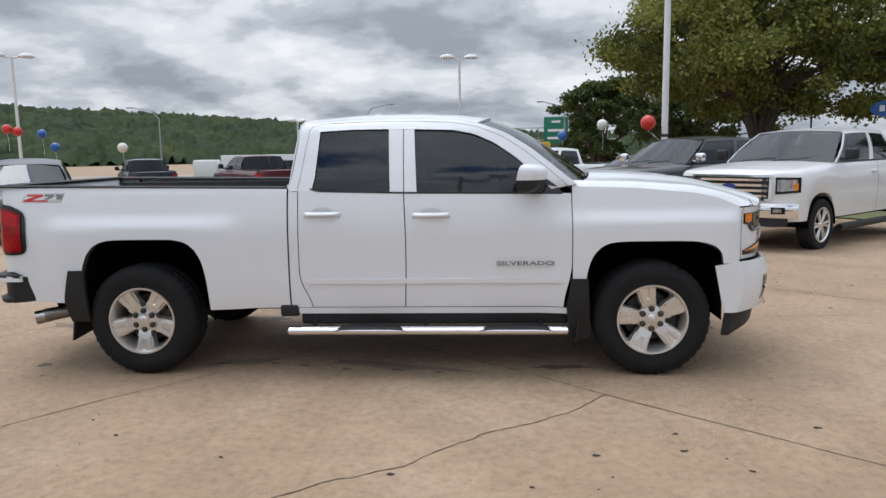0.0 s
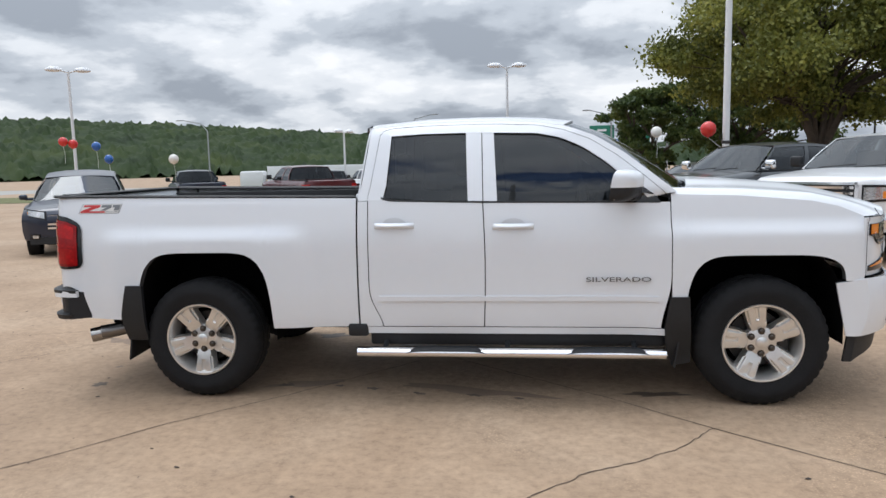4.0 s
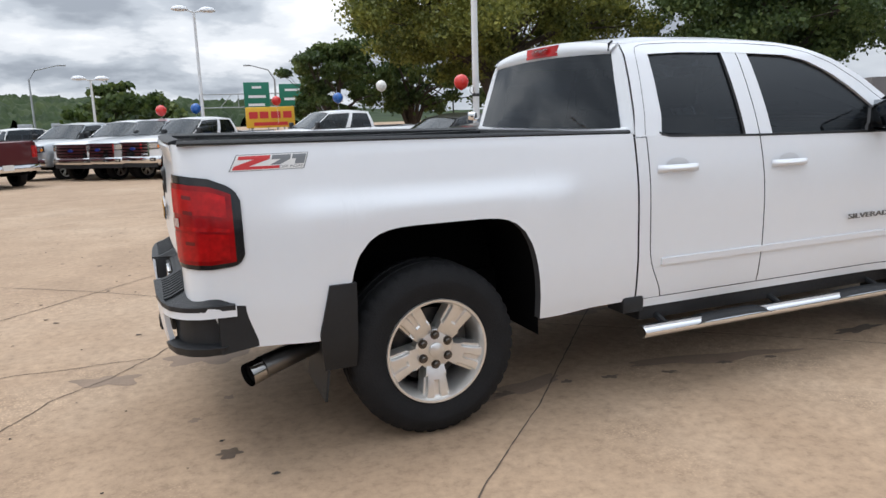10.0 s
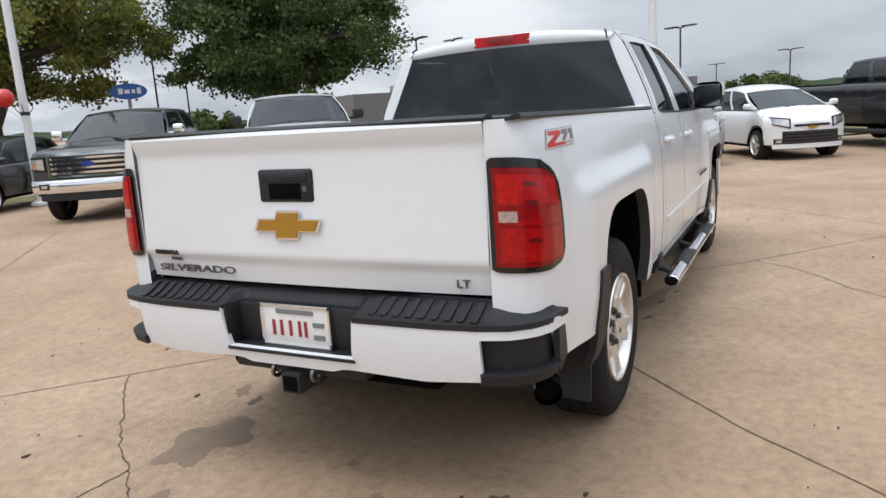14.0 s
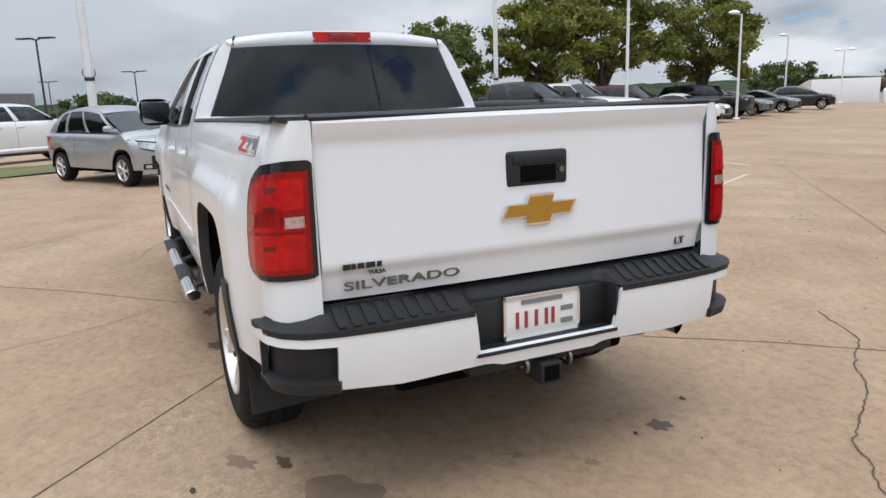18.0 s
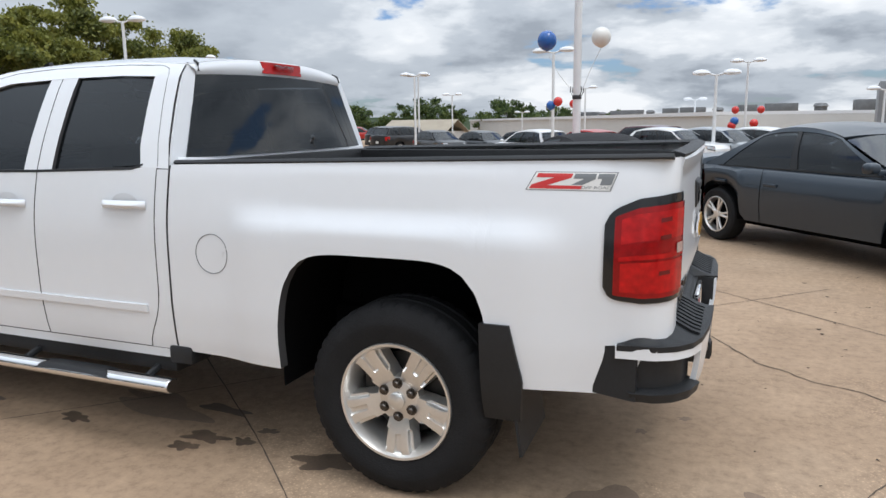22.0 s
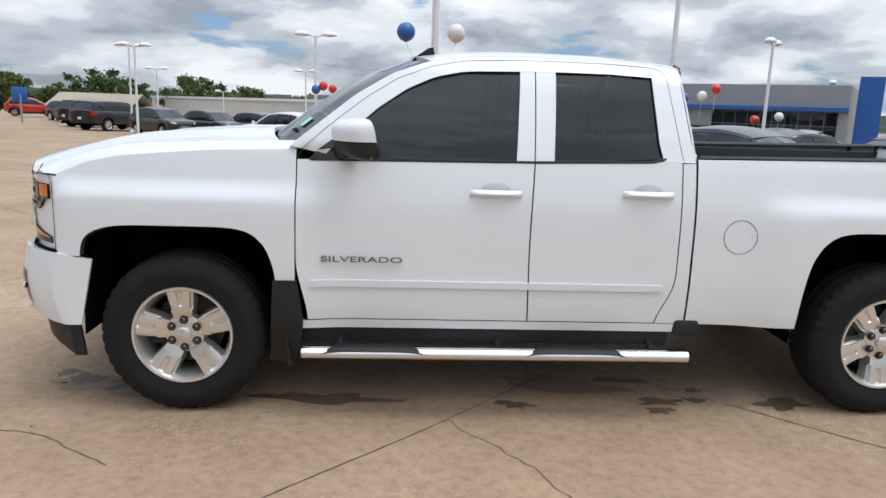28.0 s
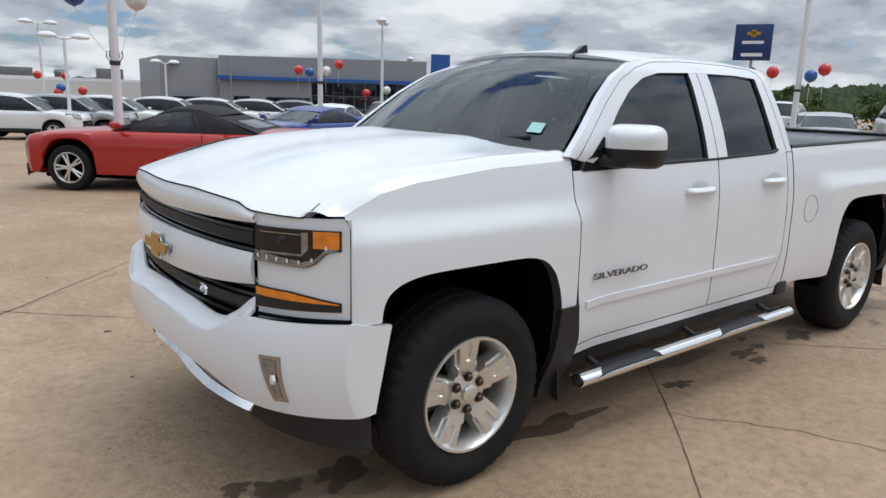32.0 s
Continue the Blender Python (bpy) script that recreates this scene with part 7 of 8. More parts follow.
# lamp posts
def lamp_post(x, y, ztop, heads=2, turn=0.0, dark=False, r=0.075):
    z0 = lot_z(x, y)
    root = thing("lamp_post", "tall black pole with flat lamp heads" if dark else "tall white lamp post with rounded white heads", "lamp post", "lamp posts round the lot", Matrix.Translation((x, y, z0)) @ Matrix.Rotation(turn, 4, "Z"))
    h = ztop - z0
    mt = POLEBLACK if dark else POLEWHITE
    bm = bmesh.new()
    tube(bm, [(0, 0, -0.1), (0, 0, h * 0.5), (0, 0, h)], [r, r * 0.85, r * 0.7], 12)
    part("pole", bm, mt, root)
    bm = bmesh.new()
    lathe(bm, [(r * 2.6, 0.0), (r * 2.6, 0.05), (r * 1.6, 0.10), (r, 0.10)], 16, axis="z")
    part("base_plate", bm, mt, root)
    for k in range(heads):
        s = -1 if k else 1
        bm = bmesh.new()
        tube(bm, [(0, 0, h - 0.05), (s * 0.28, 0, h + 0.02)], 0.035, 8)
        part("arm", bm, mt, root)
        bm = bmesh.new()
        if dark:
            box(bm, min(s * 0.2, s * 0.95), max(s * 0.2, s * 0.95), -0.16, 0.16, h, h + 0.07, 0.02)
        else:
            def head(u, v):
                a, b = 2 * math.pi * u, math.pi * v
                return (s * 0.56 + 0.34 * math.cos(a) * math.sin(b), 0.22 * math.sin(a) * math.sin(b), h + 0.04 + 0.15 * math.cos(b) * (1 if math.cos(b) > 0 else 0.55))
            grid(bm, 18, 10, head, close=True)
        part("lamp_head", bm, mt if dark else SIGNWHITE, root)
    return root


for x, y, z, k, a in ((-0.57, 27.9, 5.85, 2, 0.2), (-19.5, 24.0, 5.9, 2, 0.6), (-10.5, 36.2, 3.5, 2, 1.2), (-5.1, 36.0, 3.6, 2, 0.4), (18.4, -17.6, 5.4, 2, 0.3), (23.8, -29.4, 5.15, 1, 1.6), (33.4, -44.4, 4.95, 1, 1.6), (39.4, -58.7, 4.3, 2, 0.4),
                      (17.3, -42.0, 4.65, 2, 0.0), (14.9, -36.1, 4.3, 2, 0.1), (19.4, -53.6, 3.8, 2, 0.1), (19.2, -74.3, 2.5, 2, 0.0), (7.6, -50.8, 3.9, 2, 0.0), (4.2, -26.6, 4.35, 2, 0.0), (-3.4, -38.2, 4.45, 2, 0.0), (0.1, -56.1, 3.0, 2, 0.1), (-2.2, -26.5, 3.2, 2, 0.1), (-10.0, -39.9, 2.9, 2, 0.2), (-13.4, -22.6, 4.4, 2, 0.9), (-22.7, -33.5, 3.6, 2, 1.0)):
    lamp_post(x, y, z, k, a)
for x, y, z in ((26.9, 15.4, 4.8), (34.6, 4.1, 4.7), (34.6, -7.0, 4.2), (55.0, -0.7, 4.0), (74.6, 6.4, 4.0), (44.2, 9.0, 4.0), (16.9, 31.3, 3.8), (15.2, 37.9, 3.45), (36.2, 17.8, 5.5), (21.9, 28.0, 5.1), (26.5, 30.6, 4.7)):
    lamp_post(x, y, z, 2, 1.0, True, 0.06)


def street_light(x, y, z, reach):
    z0 = lot_z(x, y)
    root = thing("street_lamp", "grey highway lamp with a curved arm", "street lamp", m=Matrix.Translation((x, y, z0)))
    h = z - z0
    bm = bmesh.new()
    tube(bm, [(0, 0, -0.2), (0, 0, h * 0.85), (reach * 0.25, 0, h * 0.95), (reach, 0, h)], [0.10, 0.07, 0.05, 0.04], 8)
    part("pole", bm, GALV, root)
    bm = bmesh.new()
    box(bm, min(reach, reach * 1.3), max(reach, reach * 1.3), -0.12, 0.12, h - 0.06, h + 0.05, 0.03)
    part("lamp_head", bm, GALV, root)


street_light(-11.2, 64.5, 6.3, 2.2)
street_light(-33.0, 66.3, 6.6, -2.6)
street_light(7.2, 55.3, 5.6, -1.8)

# thick white flag and sign poles
for x, y, r in ((5.52, 14.09, 0.095), (0.0, -11.24, 0.085), (13.4, 1.65, 0.10), (18.7, -11.8, 0.09), (-7.5, -17.2, 0.085), (-18.9, -7.8, 0.09)):
    root = thing("flag_pole", "thick white steel pole rising out of sight", "pole", "white poles on the lot", Matrix.Translation((x, y, lot_z(x, y))))
    bm = bmesh.new()
    tube(bm, [(0, 0, -0.1), (0, 0, 4.0), (0, 0, 9.5)], [r, r * 0.9, r * 0.75], 20)
    part("pole", bm, POLEWHITE, root)
    bm = bmesh.new()
    lathe(bm, [(r * 1.04, 2.05), (r * 1.10, 2.06), (r * 1.10, 2.12), (r * 1.04, 2.13)], 20, axis="z")
    part("collar", bm, POLEBLACK, root, "black collar with ties")
    for k in range(4):
        bm = bmesh.new()
        a = math.pi / 4 + k * math.pi / 2
        tube(bm, [(r * math.cos(a), r * math.sin(a), 2.10), (r * 1.9 * math.cos(a), r * 1.9 * math.sin(a), 2.20), (r * 1.7 * math.cos(a), r * 1.7 * math.sin(a), 2.30)], 0.010, 5)
        part("tie", bm, POLEBLACK, root)
    bm = bmesh.new()
    lathe(bm, [(r * 2.2, 0), (r * 2.2, 0.06), (r * 1.2, 0.12)], 20, axis="z")
    part("base_plate", bm, POLEWHITE, root)


def balloon(x, y, z, colour, r=0.19, tie=None):
    root = thing("balloon", colour + " round balloon tied to a pole", "balloon", "balloons on the lot", Matrix.Translation((x, y, z)))
    bm = bmesh.new()
    lathe(bm, [(0.0, r)] + [(r * math.sin(math.pi * k / 14), r * math.cos(math.pi * k / 14) * (1.0 if k < 8 else 1.06)) for k in range(1, 14)] + [(0.03, -r * 1.09), (0.0, -r * 1.12)], 28, axis="z")
    part("skin", bm, BALLOON[colour], root)
    bm = bmesh.new()
    end = Vector(tie) - Vector((x, y, z)) if tie else Vector((0.02, 0.01, -0.9))
    tube(bm, [(0, 0, -r * 1.1), tuple(end * 0.5 + Vector((0.03, 0, -0.06 - r * 0.4))), tuple(end)], 0.006, 5)
    part("string", bm, POLEWHITE, root)


balloon(5.05, 14.0, 2.27, "red", 0.20, (5.5, 14.05, 1.7))
balloon(0.62, -11.2, 3.12, "blue", 0.195, (0.1, -11.24, 2.1))
balloon(-0.45, -11.3, 3.14, "white", 0.19, (-0.1, -11.24, 2.1))
for x, y, z, c in ((-18.7, 22.1, 2.8, "red"), (-18.4, 22.3, 2.7, "red"), (-17.7, 22.8, 2.6, "blue"), (-17.3, 23.0, 2.05, "blue"), (-13.2, 20.7, 1.95, "white"), (-2.3, 23.5, 1.85, "red"), (-1.1, 24.0, 1.9, "blue"), (2.1, 25.6, 2.15, "red"), (3.5, 21.2, 2.1, "blue"), (4.8, 20.2, 2.45, "white"),
                   (-10.1, -23.7, 2.4, "red"), (-10.5, -23.5, 2.32, "blue"), (-11.1, -23.2, 2.4, "white"), (-11.5, -22.9, 2.67, "red"), (-14.6, -25.7, 1.56, "red"), (-15.4, -25.2, 1.72, "white"), (-22.4, -33.7, 1.0, "red"), (-2.8, -31.4, 1.2, "red"), (-3.7, -31.2, 1.3, "red"), (-2.9, -31.4, 1.4, "blue"),
                   (4.1, -25.8, 2.15, "blue"), (3.8, -25.8, 2.3, "red"), (3.6, -27.9, 2.24, "red"), (-2.9, -36.5, 1.95, "red"), (-4.1, -36.5, 1.95, "red"), (-18.6, -8.5, 2.6, "red"), (-19.0, -7.5, 2.5, "blue"), (-19.2, -7.2, 2.7, "red")):
    balloon(x, y, z, c, 0.185)


# buildings
def slab(parent, name, material, a, b, z0, z1, depth, label="", off=0.0):
    """A wall or band along the line a to b in plan, standing depth deep behind it."""
    d = Vector((b[0] - a[0], b[1] - a[1], 0))
    ln = d.length
    bm = bmesh.new()
    box(bm, 0, ln, -off, depth, z0, z1, m=Matrix.Translation((a[0], a[1], 0)) @ Matrix.Rotation(math.atan2(d.y, d.x), 4, "Z"))
    return part(name, bm, material, parent, label, smooth=0)


def house(name, label, category="building"):
    return thing(name, label, category)


wh = house("warehouse", "long low white service building with roof units")
A, B = (-13.6, -52.5), (26.0, -116.0)
slab(wh, "wall", WALLWHITE, B, A, -3.0, 1.75, -14)
slab(wh, "parapet", SIGNWHITE, B, A, 1.70, 1.95, -14.2, off=0.12)
for k in range(14):
    f = (k + 0.5) / 14
    x, y = lerp(A[0], B[0], f), lerp(A[1], B[1], f)
    bm = bmesh.new()
    w = 0.9 if k % 3 else 1.4
    if k % 3 == 2:
        lathe(bm, [(0.5, 0), (0.5, 0.5), (0.62, 0.55), (0.45, 0.8), (0, 0.85)], 14, axis="z", m=Matrix.Translation((x - 3, y - 2, 1.9)))
    else:
        box(bm, x - 3 - w, x - 3 + w, y - 3, y - 1.6, 1.9, 2.85, 0.03)
    part("roof_unit", bm, ROOFUNIT, wh, "grey roof-top air unit")
for k in range(9):
    f = (k + 0.4) / 9
    x, y = lerp(A[0], B[0], f), lerp(A[1], B[1], f)
    x2, y2 = lerp(A[0], B[0], f + 0.05), lerp(A[1], B[1], f + 0.05)
    slab(wh, "service_door", mat("door_cream", (0.52, 0.52, 0.5), 0.6), (x2, y2), (x, y), -2.6, 0.4, 0.06, off=0.06)

sr = house("showroom", "grey panel showroom with a blue band and glass front")
C, D = (-13.0, -39.5), (-23.0, -32.2)
slab(sr, "wall", WALLGREY, D, C, -1.5, 3.5, -14)
slab(sr, "corner_tower", WALLGREY, (-13.05, -39.45), (-9.75, -39.9), -1.5, 3.32, -8, off=0.35)
fac = lambda f: (lerp(C[0], D[0], f), lerp(C[1], D[1], f))
slab(sr, "blue_band", BLUE, D, C, 2.12, 2.32, 0.3, "blue fascia band", off=0.35)
for k in range(10):
    for z0, z1 in ((-0.6, 0.55), (0.60, 1.30), (1.35, 2.05)):
        slab(sr, "window_pane", SHOPGLASS, fac(0.445 + (k + 0.93) * 0.052), fac(0.445 + k * 0.052), z0, z1, 0.05, off=0.06)
for f0, f1, n in ((0.068, 0.147, 3), (0.224, 0.438, 6)):
    for k in range(n):
        for z0, z1 in ((-0.3, 0.60), (0.65, 1.15)):
            slab(sr, "window_pane", SHOPGLASS, fac(lerp(f0, f1, (k + 0.93) / n)), fac(lerp(f0, f1, k / n)), z0, z1, 0.05, off=0.06)
for k in range(3):
    slab(sr, "window_pane", SHOPGLASS, (-11.9 + 0.52 * k, -39.6 - 0.067 * k), (-11.42 + 0.52 * k, -39.66 - 0.067 * k), 0.45, 1.05, 0.05, off=0.42)
slab(sr, "blue_arch", BLUE, (-24.3, -31.4), (-23.3, -32.0), -1.5, 4.0, -1.0, "tall blue entrance arch", off=0.8)
bm = bmesh.new()
tube(bm, [(-13.4, -38.7, -0.8), (-13.4, -38.7, 3.4)], 0.05, 8)
part("downpipe", bm, GALV, sr)

eb = house("dark_grey_building", "low dark grey ribbed building across the street")
E1, E2 = (37.0, 26.0), (63.0, 6.8)
slab(eb, "wall", WALLDARK, E1, E2, -2.0, 2.75, 10)
for k in range(40):
    p0 = (lerp(E1[0], E2[0], k / 40), lerp(E1[1], E2[1], k / 40))
    p1 = (lerp(E1[0], E2[0], (k + 0.45) / 40), lerp(E1[1], E2[1], (k + 0.45) / 40))
    slab(eb, "siding_rib", WALLDARK, p0, p1, -1.0, 2.75, 0.02, off=0.02)
for k in range(6):
    p0 = (lerp(E1[0], E2[0], 0.03 + k * 0.06), lerp(E1[1], E2[1], 0.03 + k * 0.06))
    p1 = (lerp(E1[0], E2[0], 0.03 + k * 0.06 + 0.05), lerp(E1[1], E2[1], 0.03 + k * 0.06 + 0.05))
    slab(eb, "window_pane", SHOPGLASS, p0, p1, -0.4, 0.9, 0.05, off=0.09)
for k in range(3):
    bm = bmesh.new()
    box(bm, 44 + 4 * k, 45.2 + 4 * k, 26 - 3 * k, 27.2 - 3 * k, 2.7, 3.4, 0.05)
    part("roof_unit", bm, GALV, eb)

nb = house("white_shed", "low white building beside the highway")
slab(nb, "wall", WALLWHITE, (-19.0, 78.0), (-6.0, 78.0), -2.0, 0.9, 8)
for k in range(4):
    bm = bmesh.new()
    box(bm, -17.5 + 3 * k, -16.3 + 3 * k, 79, 80.2, 0.9, 1.6, 0.05)
    part("roof_unit", bm, GALV, nb)

for hx, hy, w in ((38.0, -90.0, 4.5), (52.0, -76.0, 4.0)):
    hs = house("house", "tan-roofed low building behind the cars")
    bm = bmesh.new()
    box(bm, hx - w, hx + w, hy - 4, hy + 4, -2.5, 0.3)
    part("wall", bm, WALLWHITE, hs, smooth=0)
    bm = bmesh.new()
    grid(bm, 2, 2, lambda u, v: (hx + (2 * u - 1) * (w + 0.6), hy + (2 * v - 1) * 4.6, 0.25 + 1.7 * (1 - abs(2 * v - 1))), 0.1)
    part("roof", bm, ROOFTAN, hs, smooth=0)

# box truck and trailer truck
bt = thing("box_truck", "white box truck with a small cab", "truck", m=pose(40.6, -63.8, -1.45, 0, 0, 214))
for nm, args, mt in (("box", (-4.6, 1.1, -1.2, 1.2, 0.8, 3.3, 0.04), SIGNWHITE), ("cab", (1.35, 2.9, -1.0, 1.0, 0.45, 2.35, 0.22), PAINTS["white"]), ("chassis", (-4.4, 2.6, -0.5, 0.5, 0.5, 0.8, 0.03), DARK), ("windshield", (2.6, 2.93, -0.88, 0.88, 1.4, 2.1, 0.05), CARGLASS)):
    bm = bmesh.new()
    box(bm, *args)
    part(nm, bm, mt, bt)
for s in (-1, 1):
    bm = bmesh.new()
    box(bm, 1.7, 2.5, s * 1.0 - 0.012, s * 1.0 + 0.012, 1.4, 2.1, 0.02)
    part("side_window", bm, CARGLASS, bt)
    for x in (2.1, -2.9):
        small_wheel(bt, x, s * 0.88, s, 0.42, SIGNWHITE)
sm = thing("semi_trailer", "white highway trailer passing below the hill", "truck", m=pose(-22.0, 60.0, -1.4, 0, 0, 190))
for nm, args, mt in (("trailer", (-7.0, 2.0, -1.2, 1.2, 0.7, 3.0, 0.04), SIGNWHITE), ("tractor", (2.4, 4.6, -1.1, 1.1, 0.5, 2.6, 0.2), PAINTS["white"]), ("chassis", (-6.5, 4.4, -0.5, 0.5, 0.4, 0.7, 0.03), DARK)):
    bm = bmesh.new()
    box(bm, *args)
    part(nm, bm, mt, sm)
for s in (-1, 1):
    for x in (3.6, 1.2, -5.2, -6.2):
        small_wheel(sm, x, s * 0.95, s, 0.45, SIGNWHITE)


# signs
def board(name, label, x, y, z0, z1, w, turn, material, legs=1, bars=(), oval=False):
    root = thing(name, label, "sign", m=pose(x, y, 0, 0, 0, turn))
    g = lot_z(x, y)
    bm = bmesh.new()
    if oval:
        prism(bm, [(w / 2 * math.cos(k * math.pi / 16), (z1 - z0) / 2 * math.sin(k * math.pi / 16)) for k in range(32)], 0.2, Matrix.Translation((0, 0.1, (z0 + z1) / 2)) @ Matrix.Rotation(math.pi / 2, 4, "X"))
    else:
        box(bm, -w / 2, w / 2, -0.1, 0.1, z0, z1, 0.03)
    part("panel", bm, material, root)
    for k in range(legs):
        bm = bmesh.new()
        lx = 0 if legs == 1 else lerp(-0.38 * w, 0.38 * w, k / (legs - 1))
        tube(bm, [(lx, 0.16, g - 0.2), (lx, 0.16, (z0 + z1) / 2)], 0.07, 8)
        part("leg", bm, GALV, root)
    for bx, bz, bw, bh, mt in bars:
        bm = bmesh.new()
        box(bm, bx - bw / 2, bx + bw / 2, -0.125, -0.10, bz - bh / 2, bz + bh / 2)
        part("marking", bm, mt, root)
    return root


board("highway_sign", "green highway sign on a gantry", 7.9, 70.2, 2.2, 5.0, 2.5, 0, SIGNGREEN, 2, [(0, 4.5, 0.9, 0.22, SIGNWHITE), (0, 3.6, 1.7, 0.25, SIGNWHITE), (-0.1, 2.8, 1.6, 0.25, SIGNWHITE)])
board("highway_sign", "green highway sign on a gantry", 11.4, 70.0, 2.6, 4.8, 2.6, 0, SIGNGREEN, 2, [(0, 4.2, 1.5, 0.22, SIGNWHITE), (0, 3.3, 1.7, 0.25, SIGNWHITE)])
gan = thing("sign_gantry", "steel truss gantry beside the highway sign", "gantry")
for z in (2.6, 3.9):
    bm = bmesh.new()
    tube(bm, [(2.5, 70.4, z), (14.5, 70.4, z)], 0.06, 6)
    part("chord", bm, GALV, gan)
for k in range(7):
    bm = bmesh.new()
    tube(bm, [(2.5 + 1.8 * k, 70.4, 2.6), (2.5 + 1.8 * k + (1.2 if k % 2 else 0), 70.4, 3.9)], 0.04, 6)
    part("strut", bm, GALV, gan)
for x in (2.5, 14.5):
    bm = bmesh.new()
    tube(bm, [(x, 70.4, -2.5), (x, 70.4, 3.9)], 0.1, 8)
    part("post", bm, GALV, gan)
board("banner", "yellow banner with red lettering bars", 2.8, 31.6, 1.02, 2.0, 2.3, -5, SIGNYELLOW, 2, [(-0.8, 1.62, 0.4, 0.32, DECALRED), (-0.3, 1.62, 0.4, 0.32, DECALRED), (0.25, 1.62, 0.45, 0.32, DECALRED), (0.8, 1.62, 0.4, 0.32, DECALRED), (0.0, 1.2, 1.6, 0.16, DECALRED)])
board("dealer_sign", "blue oval sign on a post", 16.8, 24.0, 2.66, 3.32, 1.5, -40, BLUE, 1, [(-0.3, 3.0, 0.18, 0.24, SIGNWHITE), (-0.05, 2.98, 0.2, 0.16, SIGNWHITE), (0.2, 2.98, 0.14, 0.16, SIGNWHITE), (0.42, 3.0, 0.16, 0.26, SIGNWHITE)], oval=True)
board("dealer_sign", "dark blue square sign with a gold cross", -31.4, -16.3, 3.75, 5.5, 1.75, 115, BLUEDARK, 1, [(0, 5.05, 0.62, 0.16, GOLD), (0, 5.05, 0.22, 0.34, GOLD), (0, 4.62, 1.0, 0.14, SIGNWHITE), (0, 4.02, 1.0, 0.16, SIGNWHITE)])
board("service_sign", "small blue sign with white lettering bars", 27.3, -48.6, 1.0, 2.0, 0.95, 40, BLUE, 1, [(0, 1.62, 0.6, 0.09, SIGNWHITE), (0, 1.42, 0.5, 0.09, SIGNWHITE)])

# ---- joints, cracks and stains of the lot ----
JOINT = mat("joint_dirt", (0.105, 0.078, 0.058), 0.95, vary=0.4, scale=12)
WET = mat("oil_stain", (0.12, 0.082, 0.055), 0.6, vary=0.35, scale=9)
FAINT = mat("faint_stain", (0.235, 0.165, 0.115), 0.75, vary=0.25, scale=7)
CHIP = mat("dark_chip", (0.05, 0.04, 0.034), 0.9)
PAINTLINE = mat("worn_line", (0.55, 0.47, 0.38), 0.8, vary=0.2, scale=6)
crng = np.random.default_rng(9)


def ribbon(name, pts, width, jag, label, material=JOINT, lift=0.003, per=0.06):
    """A narrow strip on the lot along points, with an uneven edge."""
    line = [along(pts, k / 400) for k in range(401)]
    total = sum(math.dist(a, b) for a, b in zip(pts, pts[1:]))
    n = max(4, min(400, int(total / per)))
    bm = bmesh.new()
    rows = []
    wob = 0.0
    for k in range(n + 1):
        x, y = along(pts, k / n)
        x2, y2 = along(pts, min(1, k / n + 0.002))
        x1, y1 = along(pts, max(0, k / n - 0.002))
        d = Vector((x2 - x1, y2 - y1)).normalized()
        wob = wob * 0.7 + crng.normal() * jag
        nx, ny = -d.y, d.x
        w = width * (0.5 + 0.5 * crng.random()) / 2
        rows.append([bm.verts.new((x + nx * (wob + w * e), y + ny * (wob + w * e), lot_z(x, y) + lift)) for e in (-1, 1)])
    for a, b in zip(rows, rows[1:]):
        bm.faces.new([a[0], b[0], b[1], a[1]])
    part(name, bm, material, ground, label, smooth=0)


JA = [(-3.9, -3.65), (-3.08, -2.82), (-2.27, -2.0), (-1.84, -1.46), (-1.22, -0.84), (-0.14, 0.38), (0.5, 1.03), (1.3, 1.77), (2.6, 3.2), (5.2, 6.1), (9.0, 10.2)]
JB = [(-9.0, 7.2), (-5.63, 4.7), (-3.58, 3.12), (-2.26, 1.90), (-1.55, 1.26), (-0.99, 0.74), (0.91, -0.84), (1.45, -1.35), (2.08, -1.88), (2.65, -2.36), (5.0, -4.6), (10.0, -9.4)]
ribbon("joint", JA, 0.009, 0.0015, "dark joint between concrete slabs", per=0.05)
ribbon("joint", JB, 0.009, 0.0015, "dark joint between concrete slabs", per=0.05)
for k in (-3, -2, -1, 1, 2, 3):
    ribbon("joint", [(-9.0 + 3.05 * k, -8.6 - 3.05 * k), (9.0 + 3.05 * k, 9.4 - 3.05 * k)], 0.010, 0.002, "joint between concrete slabs", per=0.12)
    ribbon("joint", [(-9.0 + 3.05 * k, 8.2 + 3.05 * k), (9.0 + 3.05 * k, -8.4 + 3.05 * k)], 0.010, 0.002, "joint between concrete slabs", per=0.12)
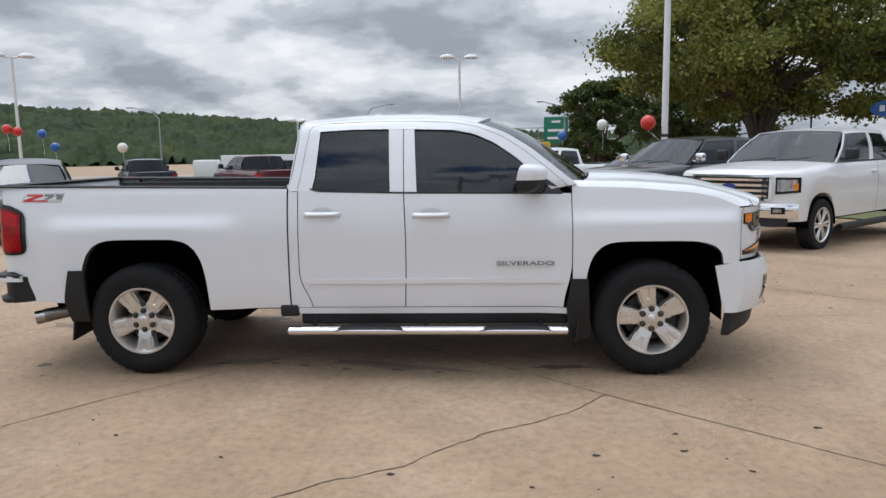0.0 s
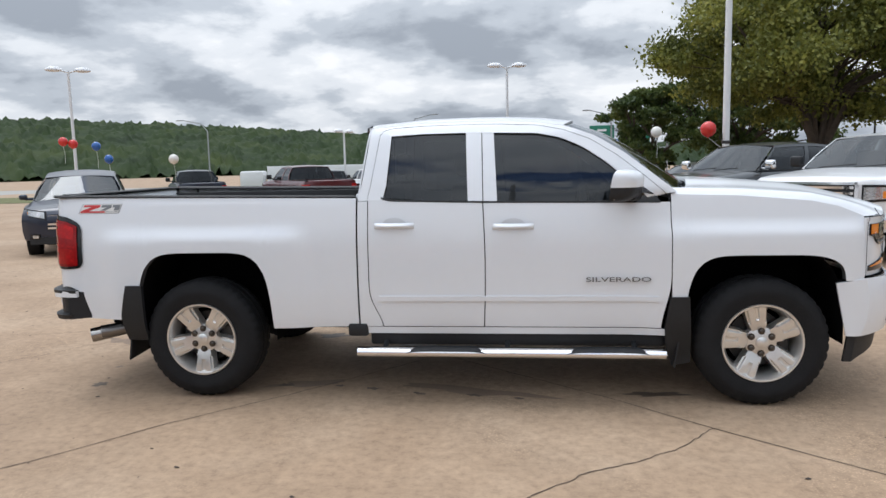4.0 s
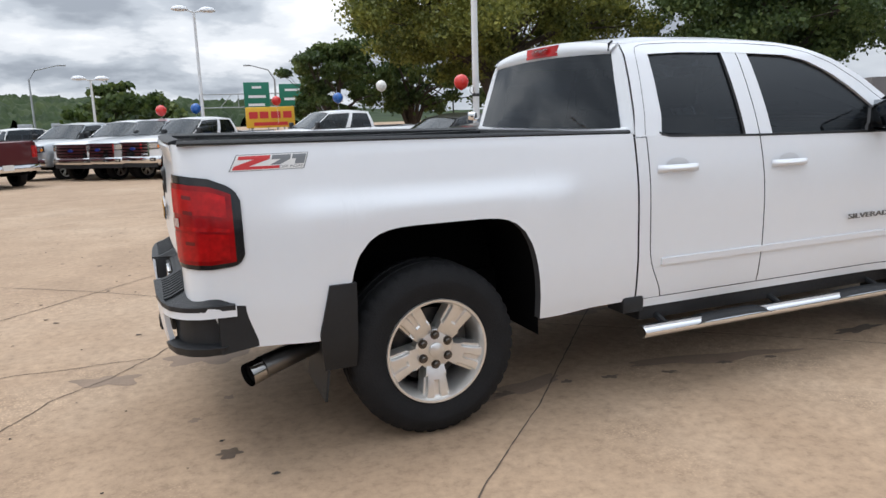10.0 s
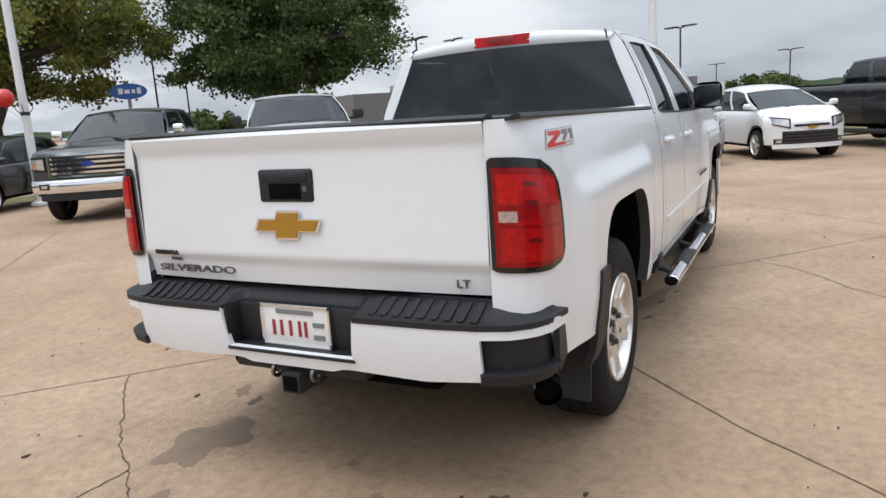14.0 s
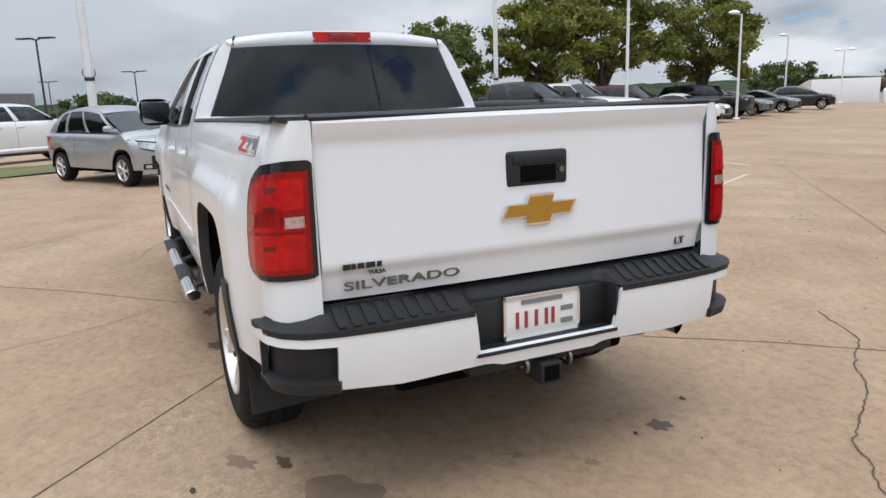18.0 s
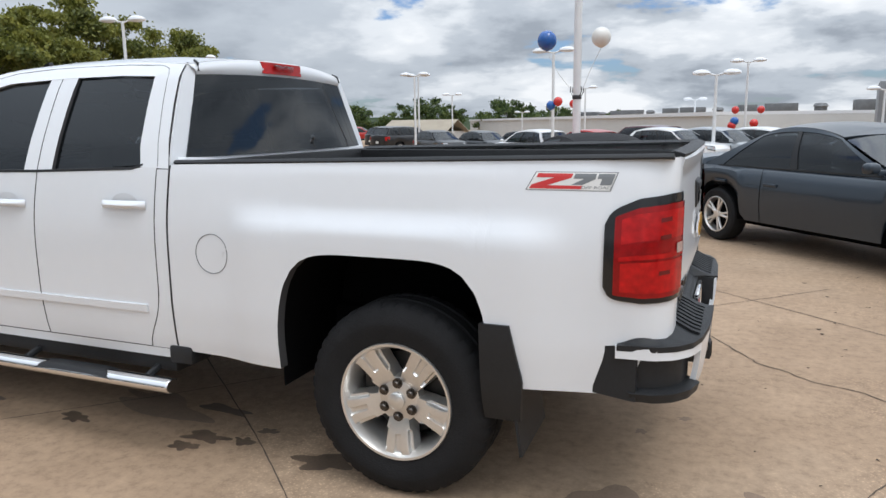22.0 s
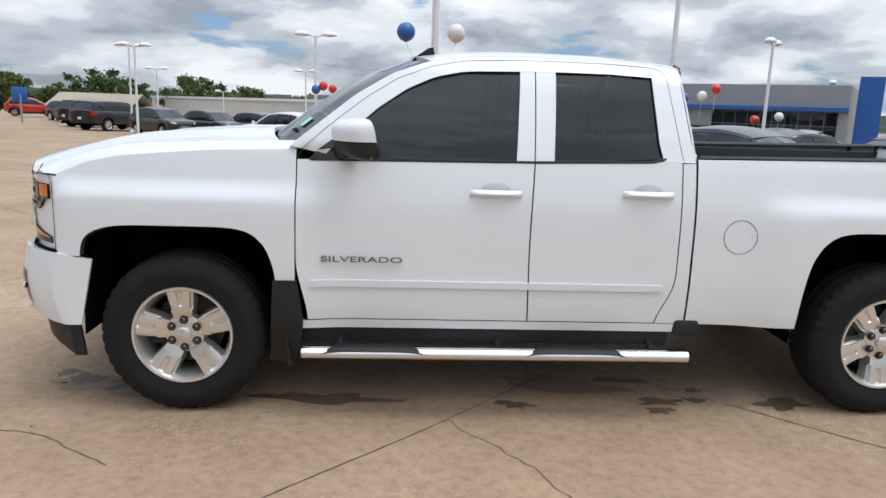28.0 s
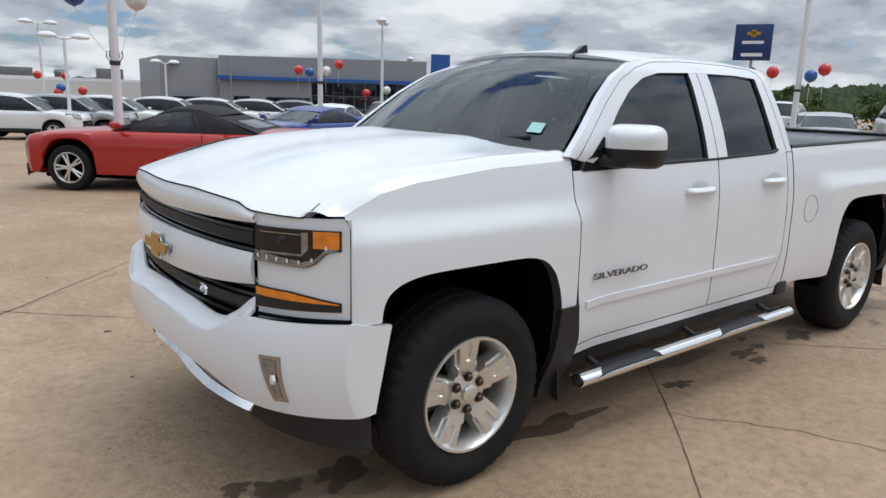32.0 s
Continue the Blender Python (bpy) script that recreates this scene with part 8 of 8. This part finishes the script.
for pts, w in (([(1.43, -1.34), (1.23, -1.60), (0.93, -1.85), (0.64, -2.01), (0.43, -2.21), (0.27, -2.42), (-0.05, -2.58), (-0.26, -2.73), (-0.8, -3.3)], 0.012),
               ([(-4.6, -0.6), (-4.23, -0.34), (-4.04, -0.32), (-3.88, -0.11), (-3.72, 0.1), (-3.58, 0.36), (-3.28, 0.6), (-3.06, 0.87)], 0.012),
               ([(-4.04, -0.32), (-4.0, -0.55), (-3.92, -0.78), (-3.75, -0.96), (-3.51, -1.07), (-3.24, -1.29), (-2.94, -1.80), (-2.69, -2.06), (-2.44, -2.45), (-1.98, -2.70)], 0.016),
               ([(-4.62, 0.76), (-4.2, 0.79), (-3.88, 0.9), (-3.06, 0.87), (-2.85, 1.20), (-2.66, 1.39), (-2.43, 1.64), (-2.22, 1.86)], 0.012),
               ([(0.5, 1.03), (0.33, 1.26), (0.13, 1.56), (0.03, 1.84), (-0.15, 2.3)], 0.008),
               ([(4.1, 0.9), (3.41, 0.84), (3.18, 0.88), (2.96, 1.03), (2.77, 1.13), (2.39, 1.22), (2.0, 1.5)], 0.009),
               ([(3.05, -2.65), (2.64, -2.98), (1.81, -3.66), (0.9, -4.6)], 0.008)):
    ribbon("crack", pts, w * 0.75, 0.006, "thin jagged crack in the concrete", per=0.035)


def blot(x, y, rx, ry, turn, material, label, name="stain", lift=0.002):
    bm = bmesh.new()
    n = 40
    ph = crng.uniform(0, 6.28, 6)
    am = crng.uniform(0.05, 0.22, 6)
    vs = []
    for k in range(n):
        a = 2 * math.pi * k / n
        r = 1 + sum(am[i] * math.sin((i + 2) * a + ph[i]) for i in range(6)) * 0.8
        px, py = rx * r * math.cos(a), ry * r * math.sin(a)
        c, s = math.cos(turn), math.sin(turn)
        qx, qy = x + px * c - py * s, y + px * s + py * c
        vs.append(bm.verts.new((qx, qy, lot_z(qx, qy) + lift)))
    bm.faces.new(vs)
    part(name, bm, material, ground, label, smooth=0)


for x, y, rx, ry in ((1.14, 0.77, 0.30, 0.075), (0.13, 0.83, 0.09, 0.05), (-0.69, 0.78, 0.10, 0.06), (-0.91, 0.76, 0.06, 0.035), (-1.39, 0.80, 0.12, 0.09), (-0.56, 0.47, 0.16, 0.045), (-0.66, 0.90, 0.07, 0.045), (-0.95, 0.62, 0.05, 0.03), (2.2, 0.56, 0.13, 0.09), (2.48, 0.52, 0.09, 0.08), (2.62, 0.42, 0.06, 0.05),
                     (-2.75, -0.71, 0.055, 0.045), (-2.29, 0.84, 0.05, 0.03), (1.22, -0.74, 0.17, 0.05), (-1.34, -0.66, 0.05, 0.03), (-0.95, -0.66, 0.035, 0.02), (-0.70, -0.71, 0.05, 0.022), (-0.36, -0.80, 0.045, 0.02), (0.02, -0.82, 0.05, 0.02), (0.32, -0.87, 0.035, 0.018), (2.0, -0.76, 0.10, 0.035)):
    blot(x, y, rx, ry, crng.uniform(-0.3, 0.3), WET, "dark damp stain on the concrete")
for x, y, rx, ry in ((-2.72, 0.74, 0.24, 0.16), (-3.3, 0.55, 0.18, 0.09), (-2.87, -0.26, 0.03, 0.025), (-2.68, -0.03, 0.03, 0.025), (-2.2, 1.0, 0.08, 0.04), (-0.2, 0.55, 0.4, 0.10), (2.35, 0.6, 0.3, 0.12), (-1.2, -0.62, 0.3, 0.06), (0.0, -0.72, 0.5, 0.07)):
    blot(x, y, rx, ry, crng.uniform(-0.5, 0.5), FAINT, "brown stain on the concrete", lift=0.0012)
# loose dark chips and leaf bits
verts, faces = [], []
for k in range(900):
    a, d = crng.uniform(0, 6.28), 2.2 + 6.5 * crng.random() ** 0.8
    x, y = d * math.cos(a) * 1.2, d * math.sin(a)
    r = 0.006 + 0.016 * crng.random() ** 3
    b = len(verts)
    t0 = crng.uniform(0, 6.28)
    for j in range(5):
        q = t0 + j * 1.2566
        verts.append((x + r * (1 + 0.5 * crng.random()) * math.cos(q), y + r * 0.6 * math.sin(q), lot_z(x, y) + 0.003 + 0.004 * (j % 2)))
    faces.append(tuple(range(b, b + 5)))
me = bpy.data.meshes.new("debris")
me.from_pydata(verts, [], faces)
me.materials.append(CHIP)
debris = tagged(new("debris", me), "small dark chips scattered on the concrete", "debris", kind="stuff")
# worn parking lines
for a, b in (((2.6, -6.2), (4.0, -8.6)), ((2.6, -6.2), (4.6, -6.0)), ((5.2, -10.0), (8.5, -10.6)), ((9.0, -13.0), (12.0, -14.0))):
    ribbon("parking_line", [a, b], 0.10, 0.002, "worn pale parking line", PAINTLINE, per=0.2)
